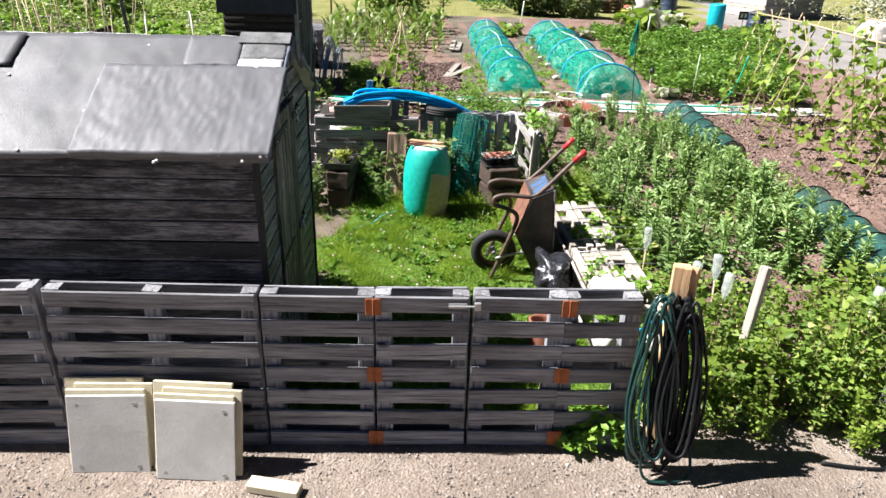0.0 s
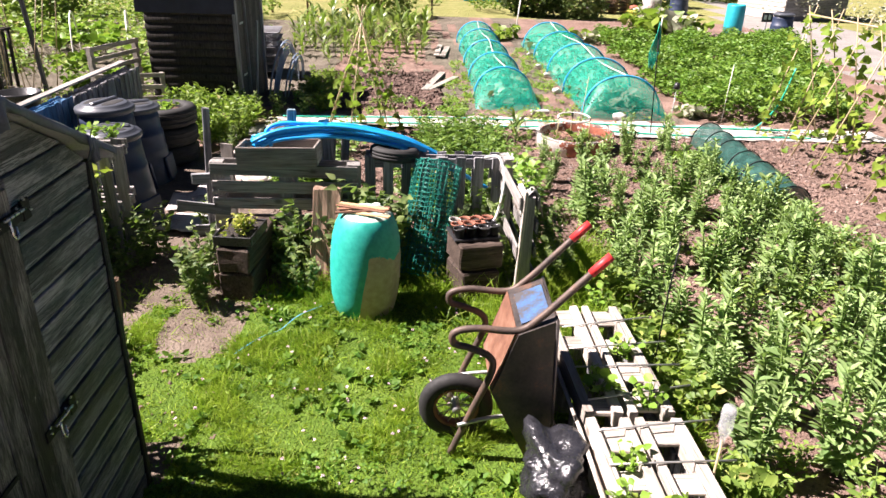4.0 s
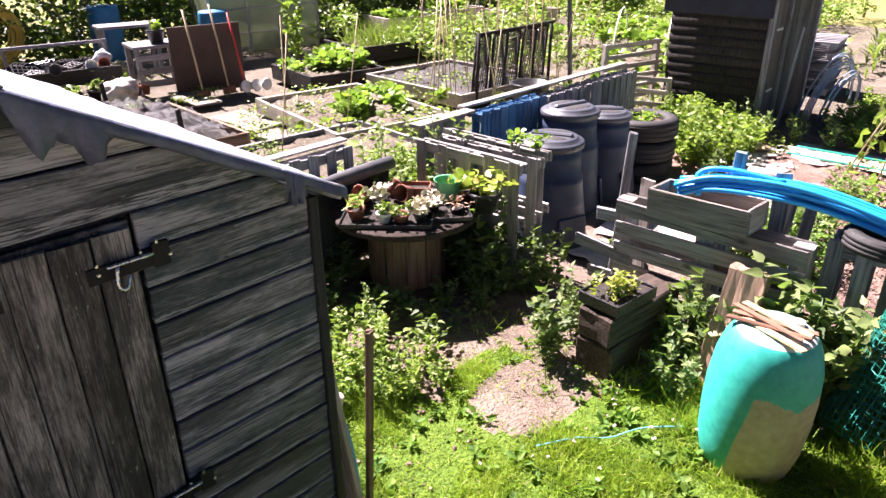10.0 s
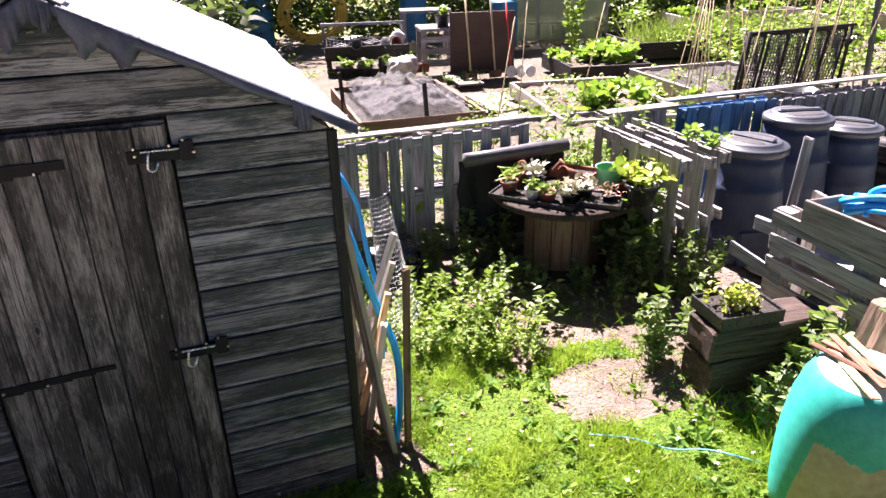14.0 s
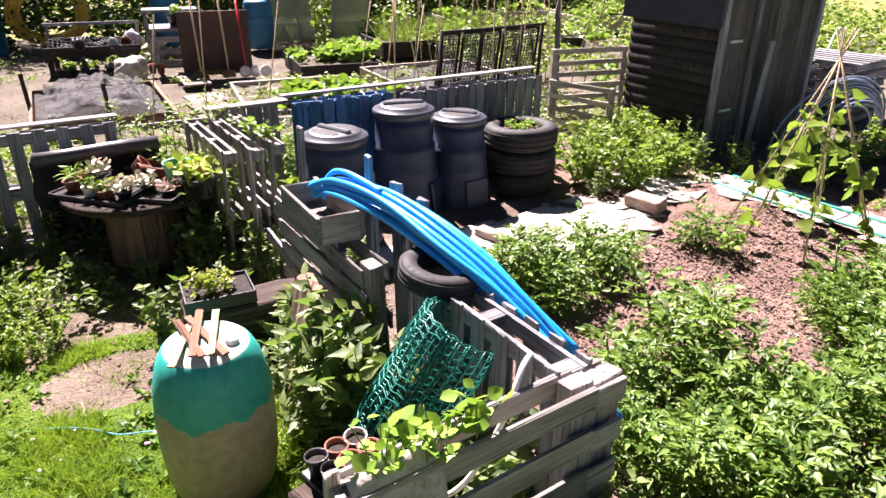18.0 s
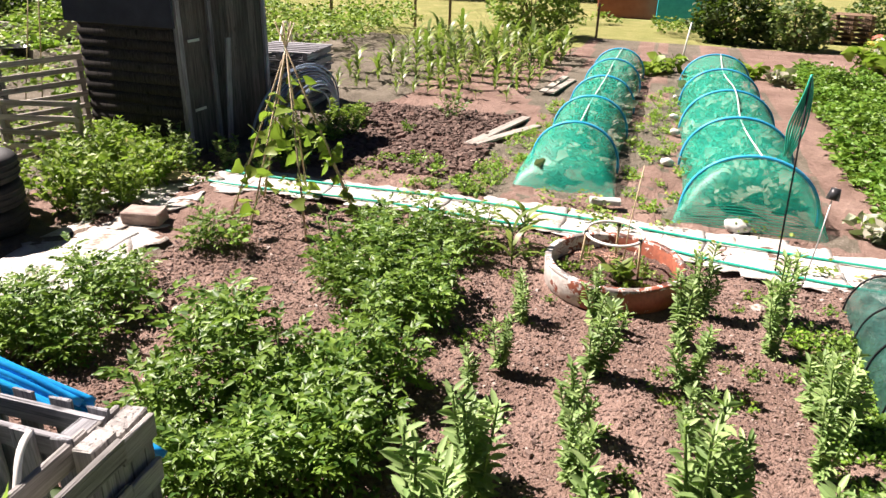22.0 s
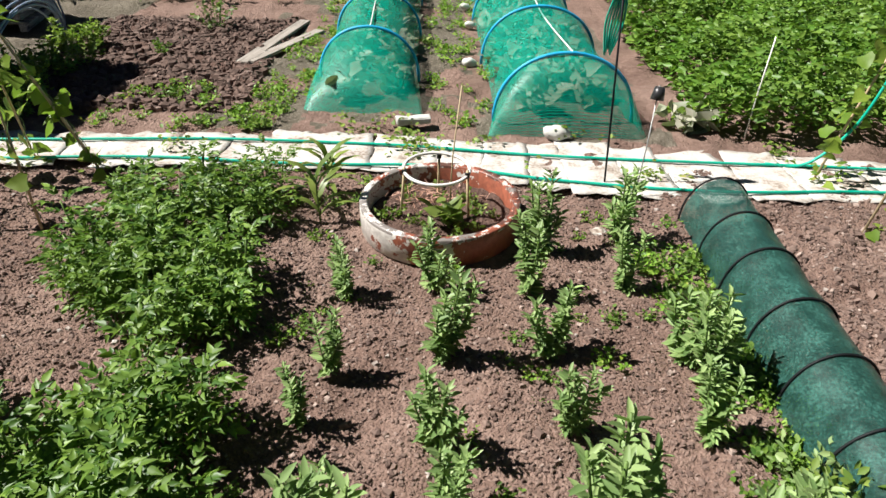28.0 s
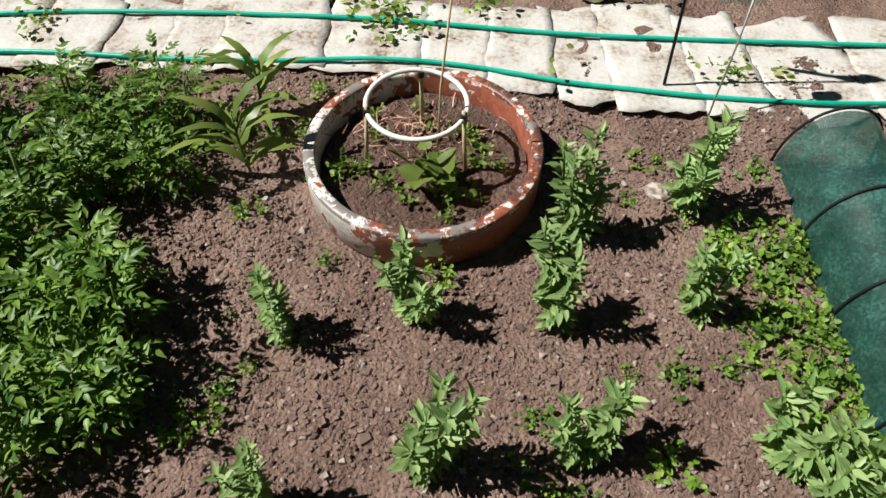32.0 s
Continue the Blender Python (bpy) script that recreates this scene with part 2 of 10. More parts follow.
def old_stain(name, tar, bare, edge, rough=0.6, low=0.50, high=0.62, width=0.0, tint=None):
    """Dark stain worn off in flakes along the grain (local x), with cracks, ringed knots and a pale rubbed lower edge."""
    m, t, b = nodes_of(name)
    v1, rnd = shift_coords(t, (0.22, 1, 1))
    v2, _ = shift_coords(t, (0.045, 1, 1))
    v3, _ = shift_coords(t, (0.012, 1, 1))
    patch, grain = noise_node(t, v1, 8.0, 12.0, 0.78), noise_node(t, v2, 210.0, 6.0, 0.75)
    mix = math_node(t, "ADD", math_node(t, "MULTIPLY", patch, 0.82), math_node(t, "MULTIPLY", grain, 0.18))
    mid = (low + high) / 2
    worn = ramp(t, mix, [(mid - 0.06, (0, 0, 0)), (mid, (0.4,) * 3), (mid + 0.05, (0.9,) * 3)])
    wood_c = ramp(t, grain, [(0.36, tuple(x * 0.5 for x in bare)), (0.5, tuple(x * 0.85 for x in bare)), (0.66, tuple(x * 1.1 for x in bare))])
    dark_c = ramp(t, grain, [(0.35, tuple(x * 0.5 for x in tar)), (0.7, tuple(x * 1.8 for x in tar))])
    if tint:
        wide = noise_node(t, v1, 2.2, 3.0)
        dark_c = mixc(t, ramp(t, wide, [(0.45, (0, 0, 0)), (0.6, (0.8,) * 3)]), dark_c, tint)
    hs = t.nodes.new("ShaderNodeHueSaturation")
    link(t, math_node(t, "ADD", math_node(t, "MULTIPLY", rnd, 0.85), 0.55), hs.inputs["Value"])
    link(t, mixc(t, worn, dark_c, wood_c), hs.inputs["Color"])
    hs.inputs["Saturation"].default_value = 0.9
    kn = t.nodes.new("ShaderNodeTexVoronoi")
    kn.inputs["Scale"].default_value = 4.6
    v6, _ = shift_coords(t, (0.5, 1, 1))
    link(t, v6, kn.inputs["Vector"])
    knot = ramp(t, kn.outputs["Distance"], [(0.04, (0.95,) * 3), (0.06, (0.1,) * 3), (0.075, (0.6,) * 3), (0.09, (0, 0, 0)), (0.105, (0.4,) * 3), (0.12, (0, 0, 0))])
    crack = ramp(t, noise_node(t, v3, 150.0, 2.0, 0.5), [(0.62, (0, 0, 0)), (0.66, (0.9,) * 3)])
    fleck = ramp(t, noise_node(t, v1, 120.0, 4.0, 0.7), [(0.66, (0, 0, 0)), (0.70, (0.7,) * 3)])
    c = mixc(t, fleck, mixc(t, math_node(t, "MAXIMUM", knot, crack), hs.outputs[0], tuple(x * 0.4 for x in tar)), edge)
    if width:
        sep = t.nodes.new("ShaderNodeSeparateXYZ")
        link(t, t.nodes.new("ShaderNodeTexCoord").outputs["Object"], sep.inputs[0])
        off = math_node(t, "ADD", sep.outputs[1], math_node(t, "MULTIPLY", math_node(t, "SUBTRACT", patch, 0.5), 0.05))
        rub = math_node(t, "MULTIPLY", math_node(t, "LESS_THAN", off, -width), math_node(t, "GREATER_THAN", grain, 0.49))
        c = mixc(t, math_node(t, "MULTIPLY", rub, 0.65), c, edge)
    link(t, c, b.inputs["Base Color"])
    b.inputs["Roughness"].default_value = rough
    b.inputs["Specular IOR Level"].default_value = 0.3
    bump(t, b, math_node(t, "SUBTRACT", math_node(t, "ADD", grain, math_node(t, "MULTIPLY", worn, 0.3)), crack), 0.7, 0.004)
    return m


SHED_WOOD = old_stain("shed_boards", (0.020, 0.021, 0.025), (0.23, 0.228, 0.242), (0.28, 0.278, 0.29), 0.65, 0.465, 0.585, 0.05)
DOOR_WOOD = old_stain("shed_door_boards", (0.04, 0.037, 0.034), (0.30, 0.272, 0.248), (0.42, 0.39, 0.355), 0.65, 0.465, 0.585)
GABLE_WOOD = old_stain("gable_boards", (0.045, 0.047, 0.054), (0.30, 0.298, 0.312), (0.38, 0.38, 0.395), 0.55, 0.455, 0.585, 0.036, (0.026, 0.05, 0.058))
POST_WOOD = old_stain("dark_corner_wood", (0.015, 0.015, 0.015), (0.13, 0.12, 0.11), (0.2, 0.18, 0.15), 0.7, 0.54, 0.66)
BLEACHED = old_stain("flaking_bleached_boards", (0.10, 0.085, 0.07), (0.46, 0.42, 0.37), (0.5, 0.46, 0.4), 0.8, 0.40, 0.52)
CAP_WOOD = wood("capping_wood", (0.17, 0.155, 0.14), (0.36, 0.335, 0.31), (0.10, 0.08, 0.07), 0.6)
TROUGH_WOOD = wood("grey_brown_trough_wood", (0.16, 0.138, 0.12), (0.40, 0.355, 0.315), (0.07, 0.055, 0.045))
HUT_WOOD = wood("tarred_hut_boards", (0.014, 0.012, 0.011), (0.06, 0.053, 0.048), (0.01, 0.009, 0.008))
HUT_SIDE = wood("brown_grey_hut_boards", (0.034, 0.03, 0.026), (0.15, 0.133, 0.118), (0.015, 0.013, 0.012), 0.6)
FADED_BLUE = wood("faded_blue_wood", (0.09, 0.15, 0.19), (0.24, 0.33, 0.37), (0.16, 0.14, 0.12), 0.7)
BLUE_WOOD = wood("blue_painted_wood", (0.025, 0.09, 0.19), (0.075, 0.225, 0.42), (0.16, 0.16, 0.16), 0.6, 0.65)
CREAM_BOARD = blotchy("cream_board", [(0.3, (0.45, 0.40, 0.27)), (0.6, (0.58, 0.53, 0.38))], 4.0, 0.75)
WHITE_BOARD = blotchy("pale_board_face", [(0.3, (0.40, 0.39, 0.355)), (0.6, (0.52, 0.51, 0.475))], 5.0, 0.7)
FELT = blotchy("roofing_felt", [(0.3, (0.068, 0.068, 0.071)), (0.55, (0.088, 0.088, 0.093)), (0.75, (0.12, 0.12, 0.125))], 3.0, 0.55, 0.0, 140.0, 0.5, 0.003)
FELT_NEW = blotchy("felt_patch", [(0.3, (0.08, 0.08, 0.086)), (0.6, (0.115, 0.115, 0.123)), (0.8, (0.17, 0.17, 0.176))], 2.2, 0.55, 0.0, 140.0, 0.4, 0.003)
# pale torn felt; on the north slope the colour also carries sun glare
FELT_PALE_GLARE = blotchy("pale_felt_with_glare", [(0.3, (0.36, 0.36, 0.365)), (0.6, (0.46, 0.46, 0.465)), (0.8, (0.55, 0.55, 0.555))], 2.2, 0.34, 0.0, 140.0, 0.4, 0.003)
# dark felt with the blue of the sky's light mixed into its colour
FELT_SKY_EDGE = blotchy("sky_tinted_felt_edge", [(0.35, (0.03, 0.036, 0.055)), (0.65, (0.085, 0.098, 0.14))], 9.0, 0.5, 0.0, 90.0, 0.5)
FELT_DARK = blotchy("old_felt", [(0.35, (0.06, 0.06, 0.06)), (0.65, (0.2, 0.2, 0.2))], 9.0, 0.8)
RUST = blotchy("rusty_steel", [(0.3, (0.085, 0.042, 0.03)), (0.5, (0.185, 0.085, 0.053)), (0.7, (0.28, 0.16, 0.11))], 9.0, 0.75, 0.2)
RUST_ORANGE = blotchy("orange_rust", [(0.3, (0.22, 0.06, 0.02)), (0.7, (0.45, 0.15, 0.05))], 14.0, 0.85)
TRAY_STEEL = blotchy("worn_dark_steel", [(0.35, (0.035, 0.033, 0.033)), (0.55, (0.09, 0.075, 0.068)), (0.7, (0.24, 0.12, 0.07))], 5.0, 0.5, 0.5)
BLACK_IRON = blotchy("black_iron", [(0.3, (0.004, 0.004, 0.005)), (0.7, (0.011, 0.011, 0.013))], 12.0, 0.6, 0.0, spec=0.2)
PEAT = blotchy("dark_peat", [(0.3, (0.012, 0.01, 0.008)), (0.7, (0.05, 0.04, 0.032))], 40.0, 0.95, 0.0, 160.0, 1.0, 0.01)
STEEL = blotchy("bright_steel", [(0.3, (0.45, 0.45, 0.45)), (0.7, (0.65, 0.65, 0.65))], 12.0, 0.3, 1.0)
GALV = blotchy("galvanised_wire", [(0.3, (0.35, 0.35, 0.34)), (0.7, (0.5, 0.5, 0.49))], 12.0, 0.5, 0.7)
RUBBER = blotchy("tyre_rubber", [(0.3, (0.009, 0.009, 0.009)), (0.7, (0.032, 0.031, 0.03))], 8.0, 0.75)
BIN_PLASTIC = blotchy("black_bin_plastic", [(0.3, (0.012, 0.02, 0.044)), (0.7, (0.036, 0.052, 0.098))], 5.0, 0.5, 0.0, 90.0, 0.1)
LID_PLASTIC = blotchy("grey_lid_plastic", [(0.3, (0.045, 0.05, 0.06)), (0.7, (0.09, 0.098, 0.115))], 5.0, 0.4, 0.0, 90.0, 0.1)
BLACK_PLASTIC = blotchy("black_plastic", [(0.3, (0.012, 0.012, 0.013)), (0.7, (0.04, 0.04, 0.042))], 6.0, 0.35)
BAG_PLASTIC = blotchy("black_bag_film", [(0.3, (0.01, 0.01, 0.012)), (0.7, (0.03, 0.03, 0.035))], 6.0, 0.22, 0.0, 30.0, 0.6, 0.02, True, 0.7)
RED_GRIP = blotchy("red_rubber_grip", [(0.3, (0.42, 0.02, 0.02)), (0.7, (0.62, 0.05, 0.05))], 20.0, 0.5)
TERRACOTTA = blotchy("terracotta", [(0.3, (0.17, 0.058, 0.034)), (0.7, (0.31, 0.125, 0.078))], 8.0, 0.8)
BLUE_PIPE = blotchy("blue_water_pipe", [(0.3, (0.0, 0.25, 0.62)), (0.7, (0.015, 0.42, 0.84))], 3.0, 0.4)
GREEN_HOSE = blotchy("dark_green_hose", [(0.3, (0.006, 0.022, 0.020)), (0.7, (0.015, 0.055, 0.048))], 5.0, 0.35)
TEAL_HOSE = blotchy("teal_hose", [(0.3, (0.0, 0.30, 0.20)), (0.7, (0.03, 0.45, 0.32))], 5.0, 0.4)
BLACK_HOSE = blotchy("black_hose", [(0.3, (0.005, 0.006, 0.007)), (0.7, (0.013, 0.015, 0.016))], 5.0, 0.6, spec=0.2)
WHITE_PIPE = blotchy("white_pipe", [(0.3, (0.62, 0.60, 0.55)), (0.7, (0.78, 0.76, 0.72))], 6.0, 0.4)
SHEET_WHITE = blotchy("white_cloth_sheet", [(0.34, (0.17, 0.125, 0.095)), (0.42, (0.36, 0.31, 0.265)), (0.50, (0.46, 0.435, 0.40)), (0.66, (0.53, 0.51, 0.48))], 5.0, 0.9, 0.0, 40.0, 0.5, 0.01, False)
ROPE_BLUE = blotchy("pale_blue_rope", [(0.3, (0.08, 0.32, 0.45)), (0.7, (0.2, 0.48, 0.6))], 20.0, 0.8)
NET_GREEN = blotchy("green_mesh_plastic", [(0.3, (0.0, 0.11, 0.085)), (0.7, (0.015, 0.21, 0.16))], 5.0, 0.4)
BAMBOO = blotchy("bamboo_cane", [(0.3, (0.36, 0.27, 0.15)), (0.7, (0.55, 0.44, 0.28))], 10.0, 0.55)
OLD_SLAB = blotchy("dirty_old_slab", [(0.35, (0.10, 0.08, 0.065)), (0.55, (0.2, 0.175, 0.15)), (0.75, (0.3, 0.27, 0.24))], 5.0, 0.95, 0.0, 60.0, 0.5)
STONE = blotchy("grey_stone", [(0.3, (0.22, 0.2, 0.18)), (0.7, (0.45, 0.42, 0.38))], 7.0, 0.9, 0.0, 70.0, 0.5)
BRICK = blotchy("broken_brick", [(0.3, (0.2, 0.14, 0.115)), (0.7, (0.38, 0.3, 0.26))], 9.0, 0.9)
GLASSY = blotchy("clear_bottle_plastic", [(0.3, (0.75, 0.78, 0.78)), (0.7, (0.88, 0.9, 0.9))], 8.0, 0.15)
GLASSY.node_tree.nodes["Principled BSDF"].inputs["Alpha"].default_value = 0.3
POLY = blotchy("hazy_polycarbonate", [(0.3, (0.24, 0.30, 0.16)), (0.7, (0.45, 0.49, 0.32))], 1.5, 0.25)
POLY.node_tree.nodes["Principled BSDF"].inputs["Alpha"].default_value = 0.65
WHITE_PAINT = blotchy("white_plastic", [(0.3, (0.66, 0.66, 0.64)), (0.7, (0.8, 0.8, 0.78))], 8.0, 0.5)
TURQ = blotchy("turquoise_plastic", [(0.3, (0.0, 0.28, 0.36)), (0.7, (0.03, 0.42, 0.5))], 5.0, 0.45)
HOOP_BLUE = blotchy("sky_blue_pipe", [(0.3, (0.01, 0.26, 0.50)), (0.7, (0.04, 0.40, 0.66))], 4.0, 0.45)
BLUE_DRUM = blotchy("blue_drum_plastic", [(0.3, (0.01, 0.10, 0.20)), (0.7, (0.03, 0.20, 0.34))], 5.0, 0.45)
YELLOW = blotchy("yellow_hose", [(0.3, (0.42, 0.30, 0.03)), (0.7, (0.62, 0.46, 0.08))], 6.0, 0.45)
RED_BRICK_PAINT = blotchy("red_painted_boards", [(0.3, (0.25, 0.07, 0.04)), (0.7, (0.36, 0.12, 0.07))], 4.0, 0.7)

REDDISH_WOOD = wood("reddish_cane", (0.11, 0.055, 0.035), (0.26, 0.14, 0.09), (0.08, 0.04, 0.03), 0.3)
POTATO = leafy("potato_leaf", (0.025, 0.09, 0.011), (0.128, 0.28, 0.036), None, 0.38, 0.24)
FIELD_POTATO = leafy("field_potato_leaf", (0.05, 0.155, 0.02), (0.16, 0.345, 0.045), None, 0.4, 0.3, (0.12, 0.26, 0.03))
BEAN_LEAF = leafy("broad_bean_leaf", (0.106, 0.240, 0.063), (0.269, 0.492, 0.152), None, 0.4)
RUNNER = leafy("runner_bean_leaf", (0.08, 0.19, 0.02), (0.20, 0.36, 0.045), None, 0.4, 0.4)
NETTLE = leafy("nettle_leaf", (0.04, 0.10, 0.025), (0.15, 0.26, 0.07))
CARDOON = leafy("cardoon_leaf", (0.05, 0.10, 0.045), (0.15, 0.23, 0.11), None, 0.5, 0.15)
FRAME_STEEL = blotchy("brown_grey_steel", [(0.3, (0.05, 0.04, 0.036)), (0.55, (0.12, 0.085, 0.068)), (0.72, (0.22, 0.12, 0.08))], 9.0, 0.6, 0.3)
BLUE_MOTTLE = blotchy("mottled_blue_patch", [(0.4, (0.07, 0.065, 0.065)), (0.55, (0.055, 0.11, 0.22)), (0.7, (0.09, 0.18, 0.34))], 9.0, 0.85, spec=0.15)
ROLL_FILM = blotchy("dark_grey_film", [(0.3, (0.04, 0.04, 0.042)), (0.7, (0.13, 0.13, 0.135))], 6.0, 0.4)
WEED = leafy("weed_leaf", (0.06, 0.155, 0.02), (0.18, 0.33, 0.05), (0.32, 0.29, 0.10))
RED_LIME = leafy("reddening_lime_leaf", (0.14, 0.28, 0.03), (0.26, 0.40, 0.05), (0.30, 0.09, 0.04), 0.4, 0.3)
DARK_TRAY = blotchy("scuffed_black_tray", [(0.3, (0.015, 0.015, 0.016)), (0.7, (0.05, 0.05, 0.052))], 9.0, 0.8, spec=0.15)
BLACK_CLOTH = blotchy("black_woven_sheet", [(0.3, (0.008, 0.008, 0.009)), (0.7, (0.02, 0.02, 0.021))], 6.0, 0.75)
FILM_WHITE = blotchy("cloudy_film", [(0.3, (0.35, 0.36, 0.37)), (0.7, (0.6, 0.61, 0.62))], 7.0, 0.35)
YELLOW_SEEDLING = leafy("yellow_green_seedling", (0.17, 0.28, 0.03), (0.34, 0.46, 0.07), None, 0.4, 0.35)
LIME_LEAF = leafy("lime_leaf", (0.08, 0.23, 0.02), (0.20, 0.42, 0.05), (0.34, 0.28, 0.06), 0.4, 0.35)
CORN_LEAF = leafy("maize_leaf", (0.07, 0.15, 0.025), (0.17, 0.29, 0.05), None, 0.35, 0.3)
CABBAGE = leafy("cabbage_leaf", (0.15, 0.23, 0.12), (0.30, 0.39, 0.24), None, 0.4, 0.15)
GRASS = leafy("lawn_grass", (0.05, 0.15, 0.008), (0.18, 0.37, 0.02), (0.40, 0.36, 0.13), 0.45, 0.35, (0.27, 0.36, 0.035))
CLOVER = leafy("clover_leaf", (0.035, 0.135, 0.01), (0.11, 0.27, 0.025), None, 0.55, 0.3)
DRY = leafy("dry_straw", (0.30, 0.23, 0.12), (0.48, 0.40, 0.24), None, 0.7, 0.1)
PINK_LEAF = leafy("pale_beige_succulent", (0.265, 0.33, 0.185), (0.43, 0.53, 0.34), None, 0.4, 0.1)
PETAL = leafy("white_petal", (0.6, 0.62, 0.55), (0.8, 0.82, 0.76), None, 0.6, 0.2)
HEDGE = leafy("hedge_leaf", (0.012, 0.035, 0.006), (0.05, 0.11, 0.018), None, 0.5, 0.2)
STALK = blotchy("green_stalk", [(0.3, (0.08, 0.14, 0.03)), (0.7, (0.16, 0.24, 0.06))], 9.0, 0.6)
STALK_RED = blotchy("brown_stalk", [(0.3, (0.10, 0.07, 0.03)), (0.7, (0.2, 0.15, 0.07))], 9.0, 0.7)

NET_TEAL = netting("teal_insect_net", (0.0, 0.40, 0.27), 190.0, 0.25, 0.45)
SHADE_NET = netting("dark_green_shade_net", (0.022, 0.075, 0.06), 330.0, 0.6, 0.35, 0.0, 75.0)


def drum_paint(name):
    """Turquoise paint that has run down over a sand-coloured drum, with a ragged lower edge."""
    m, t, b = nodes_of(name)
    tc, sep = t.nodes.new("ShaderNodeTexCoord"), t.nodes.new("ShaderNodeSeparateXYZ")
    link(t, tc.outputs["Object"], sep.inputs[0])
    ang = math_node(t, "ARCTAN2", sep.outputs[1], sep.outputs[0])
    n = noise_node(t, tc.outputs["Object"], 6.0, 5.0, 0.65)
    # the paint reaches far down on the west face and only over the shoulder on the east
    west = math_node(t, "COSINE", math_node(t, "ADD", ang, 2.62))
    edge = math_node(t, "SUBTRACT", 0.5, math_node(t, "MULTIPLY", math_node(t, "MINIMUM", math_node(t, "MAXIMUM", math_node(t, "MULTIPLY", math_node(t, "SUBTRACT", west, 0.35), 3.0), 0.0), 1.0), 0.65))
    edge = math_node(t, "ADD", edge, math_node(t, "MULTIPLY", math_node(t, "SUBTRACT", n, 0.5), 0.22))
    side = math_node(t, "GREATER_THAN", sep.outputs[2], edge)
    lid = math_node(t, "GREATER_THAN", math_node(t, "ADD", sep.outputs[2], math_node(t, "MULTIPLY", n, 0.01)), 0.752)
    f = noise_node(t, tc.outputs["Object"], 22.0, 4.0)
    sand = ramp(t, f, [(0.3, (0.30, 0.255, 0.175)), (0.7, (0.42, 0.37, 0.27))])
    teal = ramp(t, f, [(0.3, (0.0, 0.30, 0.24)), (0.7, (0.02, 0.42, 0.34))])
    c = mixc(t, side, sand, teal)
    c = mixc(t, lid, c, ramp(t, n, [(0.4, (0.62, 0.66, 0.55)), (0.62, (0.16, 0.46, 0.38))]))
    link(t, c, b.inputs["Base Color"])
    b.inputs["Roughness"].default_value = 0.55
    bump(t, b, f, 0.2, 0.003)
    return m


def ring_paint(name):
    """Glazed red clay ring with flaking white paint."""
    m, t, b = nodes_of(name)
    tc, sep = t.nodes.new("ShaderNodeTexCoord"), t.nodes.new("ShaderNodeSeparateXYZ")
    link(t, tc.outputs["Object"], sep.inputs[0])
    n, f = noise_node(t, tc.outputs["Object"], 4.5, 5.0, 0.7), noise_node(t, tc.outputs["Object"], 30.0, 4.0)
    red = ramp(t, f, [(0.3, (0.20, 0.06, 0.035)), (0.7, (0.33, 0.105, 0.06))])
    pale = ramp(t, f, [(0.3, (0.52, 0.48, 0.44)), (0.7, (0.74, 0.71, 0.66))])
    shift = math_node(t, "MULTIPLY", sep.outputs[0], -0.24)
    c = mixc(t, math_node(t, "GREATER_THAN", math_node(t, "ADD", n, shift), 0.54), red, pale)
    n2 = noise_node(t, tc.outputs["Object"], 9.0, 5.0, 0.7)
    rim = math_node(t, "GREATER_THAN", sep.outputs[2], 0.17)
    c = mixc(t, math_node(t, "MULTIPLY", rim, math_node(t, "GREATER_THAN", f, 0.56)), c, (0.66, 0.62, 0.57))
    c = mixc(t, math_node(t, "MULTIPLY", math_node(t, "GREATER_THAN", n2, 0.5), math_node(t, "ADD", math_node(t, "MULTIPLY", rim, 0.6), 0.15)), c, (0.05, 0.032, 0.027))
    link(t, c, b.inputs["Base Color"])
    b.inputs["Roughness"].default_value = 0.45
    bump(t, b, math_node(t, "ADD", n, math_node(t, "MULTIPLY", f, 0.3)), 0.4, 0.01)
    return m


DRUM = drum_paint("running_turquoise_paint")
RING = ring_paint("flaking_clay_ring")

# ---- building helpers ----
def part(name, mesh, material, parent=None, label="", smooth=False, m=None):
    """A mesh (or bmesh) as one object under parent, at the pose m."""
    if isinstance(mesh, bmesh.types.BMesh):
        me = bpy.data.meshes.new(name)
        mesh.to_mesh(me)
        mesh.free()
    else:
        me = mesh
    if not me.materials:
        for one in material if isinstance(material, (list, tuple)) else [material]:
            me.materials.append(one)
    if smooth:
        me.shade_smooth()
    ob = new(name, me)
    if parent is not None:
        ob.parent = parent
    if m is not None:
        ob.matrix_basis = m
    if label:
        ob["label"] = label
    return ob


def thing(name, label, category, m=None, group="", kind=""):
    ob = new(name)
    ob.empty_display_size = 0.1
    if m is not None:
        ob.matrix_basis = m
    return tagged(ob, label, category, group, kind)


def add_box(bm, size, m=None, bevel=0.0, jitter=0.0):
    made = bmesh.ops.create_cube(bm, size=1.0, matrix=(m or Matrix()) @ Matrix.Diagonal((*size, 1)))
    if bevel:
        edges = list({e for v in made["verts"] for e in v.link_edges})
        bmesh.ops.bevel(bm, geom=edges, offset=bevel, segments=1, affect="EDGES")
    if jitter:
        for v in made["verts"]:
            if v.is_valid:
                v.co += Vector([random.uniform(-jitter, jitter) for _ in range(3)])
    return bm


def box(size, m=None, bevel=0.0):
    return add_box(bmesh.new(), size, m, bevel)


BOARDS = {}


